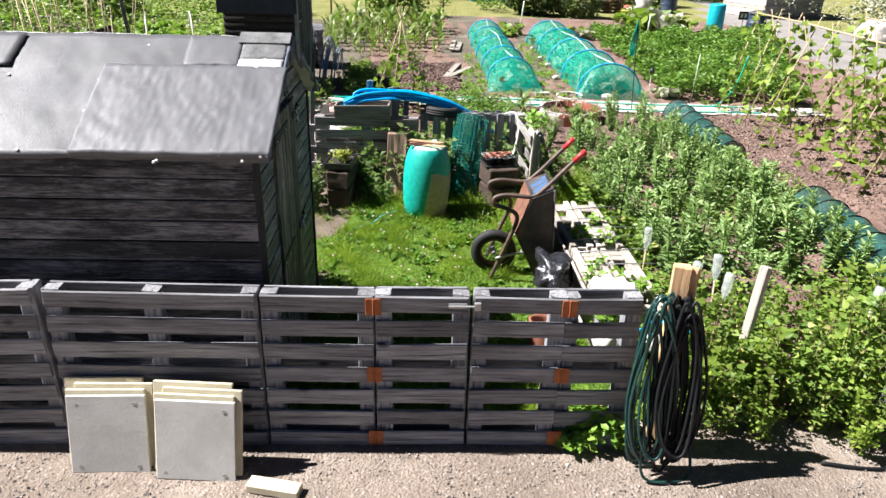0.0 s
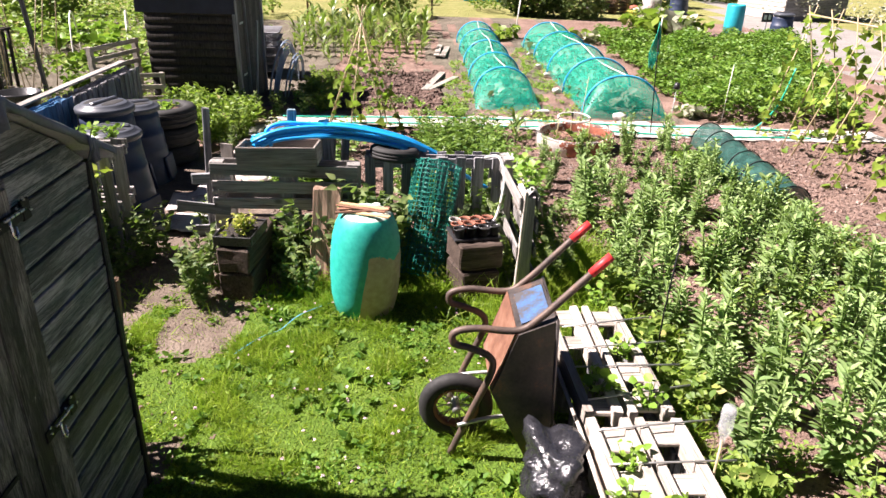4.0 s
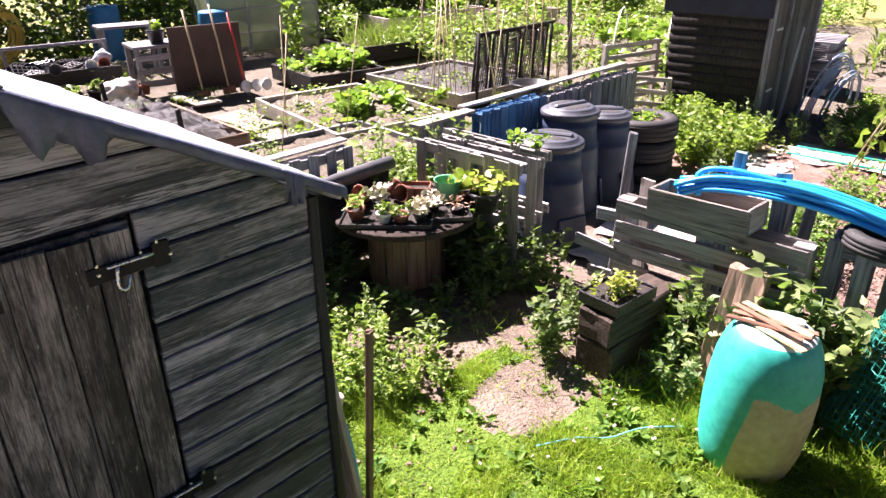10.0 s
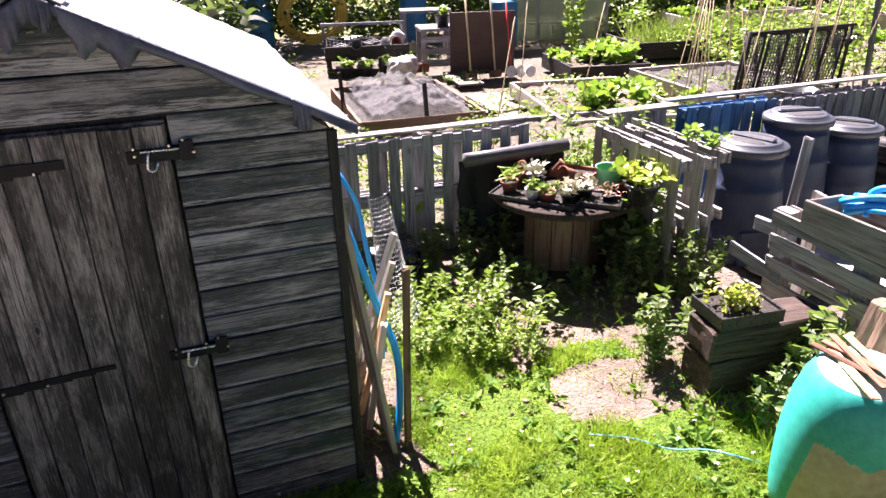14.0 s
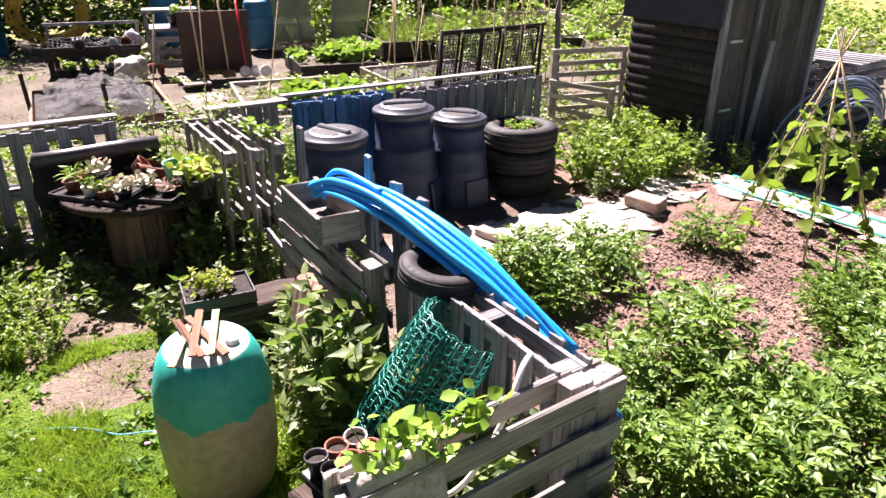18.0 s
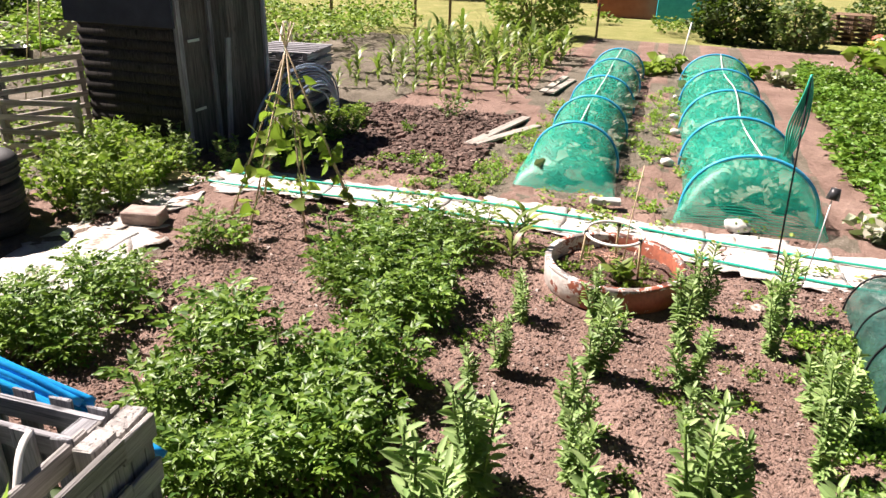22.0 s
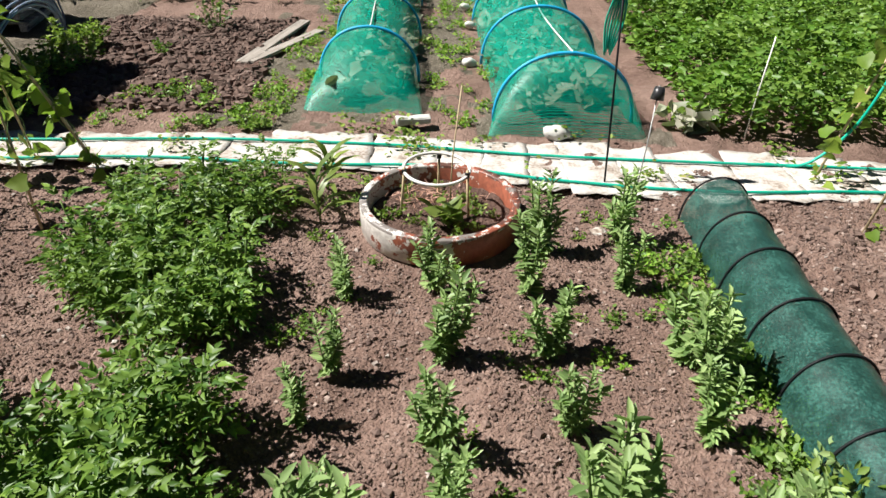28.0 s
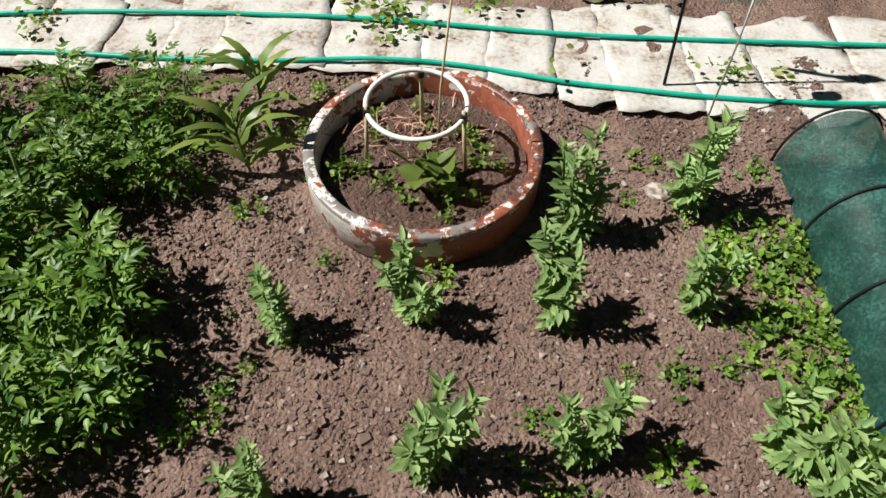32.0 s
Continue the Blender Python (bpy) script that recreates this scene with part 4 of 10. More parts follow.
def make_shed():
    shed = thing("garden_shed", "dark weathered timber shed with patched grey felt roof", "shed", pose(0, 0, 0))
    # overlapping boards on the south and the north wall
    n = 15
    h = EAVE / n
    hs = EAVE / 14
    for i in range(14):
        for y, tilt in ((SY0, 2), (SY1, -2)):
            board("wall_board", shed, (SX1 - SX0, hs - 0.004, 0.02), pose((SX0 + SX1) / 2, y, (i + 0.5) * hs, 90 + tilt, 0, random.uniform(-0.15, 0.15)), SHED_WOOD if tilt > 0 else BLEACHED)
    # gable boards, cut to the slope and round the door, wider ones over the door
    door_lo, door_hi, door_top = 3.85, 4.58, 1.78
    def slope_y(z):
        f = max(0.0, min(1.0, (z - 0.03 - EAVE) / (RIDGE - EAVE)))
        return SY0 + (RIDGE_Y - SY0) * f, SY1 + (RIDGE_Y - SY1) * f
    levels = [k_ * h for k_ in range(int(door_top / h) + 1)] + [door_top, 1.93, RIDGE - 0.02]
    for x, side in ((SX1, 1), (SX0, -1)):
        for z0, z1 in zip(levels[:-1], levels[1:]):
            if z1 - z0 < 0.03:
                continue
            (a0, b0), (a1, b1) = slope_y(z0), slope_y(z1)
            cuts = [((a0, b0), (a1, b1))]
            if side > 0 and z1 <= door_top + 0.001:
                cuts = [((a0, door_lo), (a1, door_lo)), ((door_hi, b0), (door_hi, b1))]
            for (l0, r0), (l1, r1) in cuts:
                if r0 - l0 < 0.04:
                    continue
                ym, zm = (l0 + r0) / 2, (z0 + z1) / 2
                bm = bmesh.new()
                q = [(l0 - ym, z0 + 0.002 - zm), (r0 - ym, z0 + 0.002 - zm), (max(r1, l1 + 0.01) - ym, z1 - 0.004 - zm), (l1 - ym, z1 - 0.004 - zm)]
                lo_, hi_ = [bm.verts.new((*p, -0.01)) for p in q], [bm.verts.new((*p, 0.01)) for p in q]
                bm.faces.new(lo_[::-1])
                bm.faces.new(hi_)
                for k_ in range(4):
                    bm.faces.new((lo_[k_], lo_[(k_ + 1) % 4], hi_[(k_ + 1) % 4], hi_[k_]))
                bmesh.ops.bevel(bm, geom=bm.edges[:], offset=0.003, segments=1, affect="EDGES")
                part("wall_board", bm, GABLE_WOOD, shed, m=pose(x + random.uniform(0, 0.002), ym, zm, 90 + 3.5 * side, 0, 90))
    # inner lining keeps the daylight out
    bm = bmesh.new()
    pts = [(SY0 + 0.03, 0.02), (SY1 - 0.03, 0.02), (SY1 - 0.03, EAVE - 0.02), (RIDGE_Y, RIDGE - 0.04), (SY0 + 0.03, EAVE - 0.02)]
    a = [bm.verts.new((SX0 + 0.03, y, z)) for y, z in pts]
    b = [bm.verts.new((SX1 - 0.03, y, z)) for y, z in pts]
    bm.faces.new(a)
    bm.faces.new(b[::-1])
    for i in range(5):
        bm.faces.new((a[i], b[i], b[(i + 1) % 5], a[(i + 1) % 5]))
    bmesh.ops.recalc_face_normals(bm, faces=bm.faces)
    part("lining", bm, HUT_WOOD, shed, "dark inner lining")
    for x, y in ((SX1 + 0.006, SY0), (SX1 + 0.006, SY1 + 0.002), (SX0, SY0), (SX0, SY1)):
        board("corner_post", shed, (EAVE, 0.034, 0.034), pose(x, y, EAVE / 2, 0, 90, 0), POST_WOOD)
    # the door
    door = part("door", box((0.02, door_hi - door_lo - 0.02, door_top - 0.04), pose(SX1 - 0.01, (door_lo + door_hi) / 2, door_top / 2), 0.003), DOOR_WOOD, shed, "shed door of upright boards")
    k = 7
    w = (door_hi - door_lo - 0.03) / k
    for i in range(k):
        board("door_board", door, (door_top - 0.05 - random.uniform(0, 0.01), w - 0.004, 0.018), pose(SX1 + 0.014 + random.uniform(0, 0.003), door_lo + 0.015 + w * (i + 0.5), door_top / 2, 90, 90, 90), DOOR_WOOD)
    for z in (1.645, 0.87):
        bm = bmesh.new()
        for a, wd in ((0.0, 0.062), (0.08, 0.056), (0.16, 0.048), (0.24, 0.040), (0.31, 0.032)):
            add_box(bm, (0.005 + a * 0.002, 0.088, wd * (1.0 if z > 1 else 0.6)), pose(SX1 + 0.029, door_lo + 0.045 + a, z - 0.01 + a * 0.06), 0.001)
        part("strap_hinge", bm, BLACK_IRON, door, "black iron strap hinge")
        bm = bmesh.new()
        add_box(bm, (0.006, 0.17, 0.045), pose(SX1 + 0.03, door_hi - 0.06, z + 0.006), 0.002)
        add_box(bm, (0.012, 0.045, 0.07), pose(SX1 + 0.03, door_hi + 0.045, z + 0.012), 0.002)
        lock = part("bolt_plate", bm, BLACK_IRON, door, "black iron bolt plate")
        bm = bmesh.new()
        for dy, dz in ((-0.12, 0.03), (-0.12, 0.005), (-0.01, 0.03), (0.035, 0.045), (0.065, 0.0), (-0.70, -0.015), (-0.56, -0.015), (-0.42, -0.015)):
            bmesh.ops.create_cone(bm, segments=8, radius1=0.0055, radius2=0.004, depth=0.005, cap_ends=True, matrix=pose(SX1 + 0.0385, door_hi + dy, z + dz + 0.005, 0, 90, 0))
        part("screw", bm, STEEL, lock, "bright screw heads")["kind"] = "stuff"
        hook = [(SX1 + 0.045, door_hi - 0.10, z + 0.025), (SX1 + 0.047, door_hi + 0.02, z + 0.025)]
        drop = [(SX1 + 0.046, door_hi - 0.075, z + 0.025), (SX1 + 0.055, door_hi - 0.085, z - 0.03), (SX1 + 0.055, door_hi - 0.065, z - 0.04), (SX1 + 0.046, door_hi - 0.05, z - 0.01)]
        tubes("bolt", [curve_pts(hook, 4), curve_pts(drop, 10)], 0.005, STEEL, lock, 6, label="bright steel bolt")
    # roof sheets with a little sag, an older dark piece by the ridge
    def slope(name, y_eave, z_eave, x0, x1, lift, mat, label, cut=1.0, seed=1):
        nx, ny = 90, 26
        ss = [0.0, 0.02, 0.05] + [0.05 + 0.95 * k_ / (ny - 2) for k_ in range(1, ny - 1)]
        v, f = [], []
        low = 0.06 if y_eave < RIDGE_Y else 0.0
        for a in range(nx + 1):
            for b in range(ny + 1):
                u, s = a / nx, low + ss[b] * (cut - low)
                x = x0 + (x1 - x0) * u
                y = y_eave + (RIDGE_Y - y_eave) * s
                z = z_eave + (RIDGE + 0.03 - z_eave) * s + lift
                z += 0.010 * noise.noise((x * 4 + seed, y * 5, seed)) + 0.007 * abs(noise.noise((x * 7 + y * 4, y * 9 + x * 5, seed))) + 0.003 * abs(noise.noise((x * 19 - y * 9, y * 14, seed))) + 0.003 * noise.noise((x * 30, y * 30, seed))
                if b == 0:
                    z -= 0.022 + 0.010 * noise.noise((x * 6, seed, 0))
                    y += 0.02 if y_eave < RIDGE_Y else -0.02
                v.append((x, y, z))
        for a in range(nx):
            for b in range(ny):
                q = a * (ny + 1) + b
                f.append((q, q + ny + 1, q + ny + 2, q + 1) if y_eave < RIDGE_Y else (q, q + 1, q + ny + 2, q + ny + 1))
        me = mesh_np(name, v, f, smooth=True)
        ob = part(name, me, mat, shed, label)
        ob.modifiers.new("thick", "SOLIDIFY").thickness = 0.006
        return ob
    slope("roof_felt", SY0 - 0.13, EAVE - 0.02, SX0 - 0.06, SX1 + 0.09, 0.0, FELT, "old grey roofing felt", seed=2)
    # north slope: sun glare put into a paler felt colour
    slope("roof_felt", SY1 + 0.08, EAVE + 0.01, SX0 - 0.06, SX1 + 0.09, 0.0, FELT_PALE_GLARE, "pale grey roofing felt, paler for sun glare", seed=3)
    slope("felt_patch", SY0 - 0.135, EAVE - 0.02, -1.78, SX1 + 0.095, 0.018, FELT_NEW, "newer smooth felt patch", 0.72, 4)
    slope("felt_patch", SY1 + 0.085, EAVE + 0.01, -1.9, SX1 + 0.095, 0.014, FELT_PALE_GLARE, "newer pale felt patch, paler for sun glare", 0.9, 5)
    bm = bmesh.new()
    for sgn in (-1, 1):
        m = Matrix.Translation((SX1 - 0.06, RIDGE_Y, RIDGE + 0.058)) @ pose(0, 0, 0, -sgn * 29, 0, 0) @ pose(0, sgn * 0.05, 0)
        add_box(bm, (0.30, 0.10, 0.006), m, 0.002)
    part("ridge_felt", bm, FELT_DARK, shed, "torn dark old felt over the ridge")
    run = (RIDGE + 0.03 - EAVE + 0.02) / (RIDGE_Y - SY0 + 0.13)
    for x0_, x1_, s0, s1, mat, lab in ((-1.36, -1.04, 0.72, 0.97, FELT_NEW, "shiny square felt patch under the ridge"), (-1.05, SX1 + 0.07, 0.70, 0.79, FELT_PALE_GLARE, "white torn felt piece"), (-1.045, SX1 + 0.075, 0.785, 0.985, FELT_DARK, "torn dark old felt piece under the ridge"), (-3.0, -2.3, 0.70, 0.97, FELT, "old felt strip by the ridge")):
        y0_, y1_ = SY0 - 0.13 + (RIDGE_Y - SY0 + 0.13) * s0, SY0 - 0.13 + (RIDGE_Y - SY0 + 0.13) * s1
        bm = bmesh.new()
        bmesh.ops.create_grid(bm, x_segments=14, y_segments=8, size=0.5)
        for v in bm.verts:
            x, y = (x0_ + x1_) / 2 + v.co.x * (x1_ - x0_) + 0.012 * noise.noise(Vector((v.co.y * 6, x0_, 1))), (y0_ + y1_) / 2 + v.co.y * (y1_ - y0_) + 0.012 * noise.noise(Vector((v.co.x * 7, 3, x0_)))
            v.co = Vector((x, y, EAVE - 0.02 + (y - SY0 + 0.13) * run + 0.020 - 0.005 * max(abs(v.co.x), abs(v.co.y)) ** 6 * 64 + 0.003 * noise.noise(Vector((x * 14, y * 14, 2)))))
        ob = part("roof_patch", bm, mat, shed, lab, smooth=True)
        ob.modifiers.new("thick", "SOLIDIFY").thickness = 0.003
    # felt turned down over the gable edge, torn in places
    def hanging(name, y_e, s0, s1, drop, mat, label, seed, out=0.0):
        k_n, v, f = 30, [], []
        for a in range(k_n + 1):
            s_ = s0 + (s1 - s0) * a / k_n
            z_e = EAVE + 0.01 if y_e > RIDGE_Y else EAVE - 0.02
            y, z = y_e + (RIDGE_Y - y_e) * s_, z_e + (RIDGE + 0.03 - z_e) * s_
            d = float(np.interp(a / k_n, np.linspace(0, 1, len(drop)), drop)) * (1 + 0.12 * noise.noise((a * 0.6, seed, 2.0)))
            for b, (dx, dz) in enumerate(((-0.012, 0.016), (0.003, 0.012), (0.006, 0.004), (0.006, -0.5 * d), (0.0, -d))):
                v.append((SX1 + 0.088 + out + dx + ((0.030 if b == 4 else 0.018) * noise.noise((a * 0.22, b * 0.7, seed)) if b > 2 else 0), y, z + dz))
        for a in range(k_n):
            for b in range(4):
                q = a * 5 + b
                f.append((q, q + 1, q + 6, q + 5))
        ob = part(name, mesh_np(name, v, f, smooth=True), mat, shed, label)
        ob.modifiers.new("thick", "SOLIDIFY").thickness = 0.005
    for y_e, sd in ((SY0 - 0.13, 1), (SY1 + 0.08, 5)):
        hanging("verge_felt", y_e, 0.06 if sd == 1 else 0.0, 1.0, (0.02, 0.012, 0.018, 0.012, 0.02, 0.014), FELT_SKY_EDGE, "felt folded down over the gable edge", sd)
    for y_e, s0, s1, drop, sd in ((SY1 + 0.08, 0.70, 0.925, (0.015, 0.05, 0.09, 0.10, 0.065, 0.06, 0.085, 0.12, 0.07, 0.03), 11), (SY1 + 0.08, 0.94, 1.0, (0.03, 0.08, 0.075, 0.06), 12), (SY1 + 0.08, 0.17, 0.235, (0.06, 0.085, 0.075), 13),
                                   (SY0 - 0.13, 0.86, 1.0, (0.02, 0.05, 0.11, 0.09, 0.07, 0.06), 15), (SY0 - 0.13, 0.58, 0.68, (0.02, 0.07, 0.06, 0.02), 16)):
        hanging("felt_flap", y_e, s0, s1, drop, FELT_SKY_EDGE, "torn felt flap over the gable, tinted with sky blue", sd, 0.006)
    bm = bmesh.new()
    rng = np.random.default_rng(8)
    for _ in range(60):
        sgn = rng.choice((-1, 1), p=(0.6, 0.4))
        y_e = SY0 - 0.12 if sgn < 0 else SY1 + 0.11
        u = rng.choice((0.04, 0.35, 0.62, 0.95)) + rng.normal(0, 0.02)
        x = rng.choice((-1.78, -1.02, SX1 + 0.05, rng.uniform(SX0, SX1))) + rng.normal(0, 0.01)
        y, z = y_e + (RIDGE_Y - y_e) * u, EAVE - 0.02 + (RIDGE + 0.03 - EAVE) * u + 0.016
        bmesh.ops.create_cone(bm, segments=6, radius1=0.011, radius2=0.007, depth=0.008, cap_ends=True, matrix=pose(x, y, z, 29 if sgn < 0 else -29))
    part("clout_nail", bm, GALV, shed, "felt nails with torn dark rims")["kind"] = "stuff"
    return shed


make_shed()

# ---- by the gate: boards, block, hose ----
def board_stack(m, n, w, h, label):
    st = thing("board_stack", label, "boards", m, "leaning boards")
    for i in range(n):
        lean = -13 - i * 0.8
        part("board", box((w, 0.022, h + 0.018 * i), pose(0.012 * i * (-1) ** i, 0.026 * i + (h / 2) * 0.22, h / 2 * 0.97 + 0.01 * i, lean, 0, random.uniform(-1, 1)), 0.003), WHITE_BOARD if i == 0 else CREAM_BOARD, st)
    bm = bmesh.new()
    for sx in (-0.38, 0.36):
        for sz in (0.08, 0.9):
            bmesh.ops.create_cone(bm, segments=10, radius1=0.011, radius2=0.011, depth=0.004, cap_ends=True, matrix=pose(sx * w, -0.012 + sz * h * 0.225, sz * h * 0.97, 90 - 13, 0, 0))
    part("screw_hole", bm, STONE, st, "round screw marks")
    return st


board_stack(pose(-1.68, 2.99, 0.0, 0, 0, 1), 4, 0.42, 0.45, "cream boards with pale faces leaning on the fence")
board_stack(pose(-1.20, 2.93, 0.0, 0, 1, -3), 4, 0.43, 0.46, "cream boards stacked on edge against the pallet fence")
tagged(part("insulation_block", box((0.29, 0.085, 0.05), pose(-0.76, 2.84, 0.025, 0, 0, -12), 0.004), CREAM_BOARD), "cream block lying on the gravel", "block")

post = thing("hose_post", "fresh orange timber post leaning at the fence end", "post", pose(1.37, 3.16, 0))
board("post_board", post, (1.21, 0.09, 0.05), pose(0.0, 0, 0.605, 0, -88, 78), NEW_WOOD)
board("post_board", post, (1.19, 0.10, 0.03), pose(0.045, 0.03, 0.595, 0, -87, 55), NEW_WOOD)


def hose_coil():
    rng = np.random.default_rng(4)
    ob = thing("garden_hose", "dark green garden hose coiled over a timber post", "hose", pose(1.33, 3.07, 0))
    for k, (mat, nm, count) in enumerate(((GREEN_HOSE, "dark green coil", 11), (BLACK_HOSE, "black coil", 18))):
        for i in range(count):
            w, lo, hi = rng.uniform(0.03, 0.12), rng.uniform(0.01, 0.25), rng.uniform(0.95, 1.07)
            cx, cy = rng.normal(-0.075 + 0.14 * k, 0.03), rng.uniform(-0.06, 0.04)
            a = np.linspace(0, 2 * np.pi, 36, endpoint=False)
            z = (hi + lo) / 2 + np.cos(a) * (hi - lo) / 2
            x = cx + np.sin(a) * w * (1.0 - 0.35 * np.cos(a)) + 0.01 * np.sin(3 * a + i)
            y = cy + 0.03 * np.cos(a) - 0.05 * (1 - np.cos(a)) * rng.uniform(0.2, 1) + 0.012 * np.sin(2 * a + i)
            tubes("loop", [np.stack([x, y, z], -1)], 0.0085, mat, ob, 7, True, nm)
    tail = curve_pts([(-0.1, -0.1, 0.3), (-0.08, -0.16, 0.05), (0.05, -0.18, 0.015), (0.2, -0.12, 0.012), (0.22, 0.0, 0.2)], 24)
    tubes("loose_end", [tail], 0.0085, GREEN_HOSE, ob, 7)
    return ob


hose_coil()
tagged(tubes("drive_hose", [curve_pts([(2.35, 3.05, 0.012), (2.7, 3.0, 0.012), (3.1, 3.12, 0.012), (3.6, 3.02, 0.012)], 24)], 0.011, BLACK_HOSE), "black hose lying on the gravel edge", "hose")


# ---- drum with canes ----
def drum():
    ob = thing("plastic_drum", "tall plastic drum with turquoise paint running down", "drum", pose(0.06, 6.93, -0.005, 0, 2.0, 0))
    prof = [(0.0, 0.0), (0.19, 0.0), (0.215, 0.03), (0.238, 0.14), (0.248, 0.3), (0.248, 0.44), (0.236, 0.58), (0.212, 0.68), (0.185, 0.735), (0.168, 0.752), (0.155, 0.762), (0.0, 0.768)]
    lathe("body", prof, 40, DRUM, ob)
    bm = bmesh.new()
    bmesh.ops.create_cone(bm, segments=14, radius1=0.03, radius2=0.028, depth=0.02, cap_ends=True, matrix=pose(0.06, 0.09, 0.775))
    part("bung", bm, WHITE_PAINT, ob, "pale screw bung")
    return ob


drum()
rng = np.random.default_rng(11)
for i in range(5):
    a = 25 + rng.normal(0, 7) + (-24 if i % 2 == 0 else 6)
    off = (i - 2.5) * 0.034
    c = thing("wooden_slat", "brown wooden slat lying on the drum lid", "slat", pose(0.07 + rng.normal(0, 0.012), 6.92 + off * 1.0, 0.775 + 0.005 * (i % 3), rng.uniform(-3, 3), rng.uniform(-3, 3), a - 25), "slats on the drum")
    board("slat_body", c, (0.36, 0.03, 0.009), Matrix(), REDDISH_WOOD if i % 4 else NEW_WOOD)


# ---- sleepers, log, pots ----
def sleeper(m, size, label="dark old railway sleeper offcut"):
    bm = bmesh.new()
    add_box(bm, size, None, 0.012)
    bmesh.ops.subdivide_edges(bm, edges=[e for e in bm.edges if e.calc_length() > 0.15], cuts=4, use_grid_fill=True)
    for v in bm.verts:
        v.co += Vector([noise.noise(v.co * 9 + Vector((k * 7, size[0], 0))) * 0.012 for k in range(3)])
    ob = part("railway_sleeper", bm, SLEEPER_WOOD, None, m=m)
    return tagged(ob, label, "sleeper", "sleepers")


sleeper(pose(-0.85, 7.33, 0.11, 0, 0, 86), (0.66, 0.25, 0.22))
sleeper(pose(-0.84, 7.34, 0.32, 0, 0, 83), (0.68, 0.24, 0.19), "split brown railway sleeper offcut under a seed tray")
sleeper(pose(0.86, 7.20, 0.12, 0, 0, 18), (0.30, 0.36, 0.25))
sleeper(pose(0.87, 7.22, 0.36, 0, 0, 14), (0.34, 0.36, 0.2), "pale topped sleeper block under plant pots")
bm = bmesh.new()
add_box(bm, (0.74, 0.22, 0.075), None, 0.008)
bmesh.ops.subdivide_edges(bm, edges=bm.edges[:], cuts=5, use_grid_fill=True)
for v in bm.verts:
    groove = noise.noise(Vector((v.co.x * 2, v.co.y * 45, v.co.z * 30)))
    v.co += Vector((0.025 * groove if v.co.x > 0.3 else 0.0, 0.014 * noise.noise(Vector((v.co.x * 4, v.co.z * 9, 3))), 0.02 * groove))
tagged(part("old_log", bm, LOG_WOOD, None, m=pose(-0.27, 7.43, 0.35, -15, 2, -4) @ Matrix(((0, 1, 0, 0), (0, 0, 1, 0), (1, 0, 0, 0), (0, 0, 0, 1)))), "cracked brown old timber post standing behind the drum", "log")


def pot(m, mat, r=0.045, h=0.075, label="small brown plastic plant pot", group="plant pots", soil=True):
    ob = thing("plant_pot", label, "pot", m, group)
    lathe("pot_wall", [(0.0, 0.004), (r * 0.72, 0.0), (r * 0.98, h * 0.82), (r * 1.08, h * 0.83), (r * 1.1, h), (r * 0.98, h), (r * 0.9, h * 0.8), (r * 0.7, 0.02)], 16, mat, ob)
    if soil:
        bm = bmesh.new()
        bmesh.ops.create_circle(bm, cap_ends=True, segments=12, radius=r * 0.92, matrix=pose(0, 0, h * 0.72))
        part("compost", bm, PEAT, ob, "dark compost")
    return ob


tray = thing("pot_tray", "black plastic carrying tray for plant pots", "tray", pose(0.86, 7.24, 0.465, 0, 0, 12))
part("tray_base", box((0.36, 0.27, 0.02), pose(0, 0, 0.01), 0.005), BLACK_PLASTIC, tray)
for i in range(4):
    for j in range(3):
        mat = BLACK_PLASTIC if j == 0 or (i == 3 and j == 1) else (STONE if i == 0 and j == 2 else TERRACOTTA)
        lab = "small terracotta-brown plastic plant pot" if mat is TERRACOTTA else ("small black plastic plant pot" if mat is BLACK_PLASTIC else "small grey plastic plant pot")
        c, s_ = math.cos(radians(12)), math.sin(radians(12))
        dx, dy = (i - 1.5) * 0.088, (j - 1) * 0.088
        pot(pose(0.86 + dx * c - dy * s_, 7.24 + dx * s_ + dy * c, 0.487, random.uniform(-7, 7), random.uniform(-7, 7), 0), mat, 0.042, 0.075, lab, "pots in the tray")

seed_tray = thing("seed_tray", "black seed tray of young leafy plants on sleepers", "tray", pose(-0.86, 7.20, 0.437, 0, 0, 84))
bm = bmesh.new()
for sx, sy, w, d in ((0, -0.135, 0.37, 0.012), (0, 0.135, 0.37, 0.012), (-0.18, 0, 0.012, 0.28), (0.18, 0, 0.012, 0.28)):
    add_box(bm, (w, d, 0.07), pose(sx, sy, 0.035), 0.003)
add_box(bm, (0.37, 0.28, 0.008), pose(0, 0, 0.004))
part("tray_shell", bm, BLACK_PLASTIC, seed_tray)
part("compost", box((0.345, 0.255, 0.045), pose(0, 0, 0.03)), PEAT, seed_tray, "dark compost")
rng = np.random.default_rng(31)
bits = []
for i in range(16):
    lines, (v, f) = bush_leaves(rng, 3, 0.15, 0.05, 5, 0.04, LEAF_POINT, 0.6)
    bits.append((v + np.array([rng.uniform(-0.14, 0.14), rng.uniform(-0.09, 0.09), 0.05]), f))
part("foliage", mesh_np("foliage", *join_arrays(bits)), YELLOW_SEEDLING, seed_tray, "yellow-green seedlings")["kind"] = "stuff"


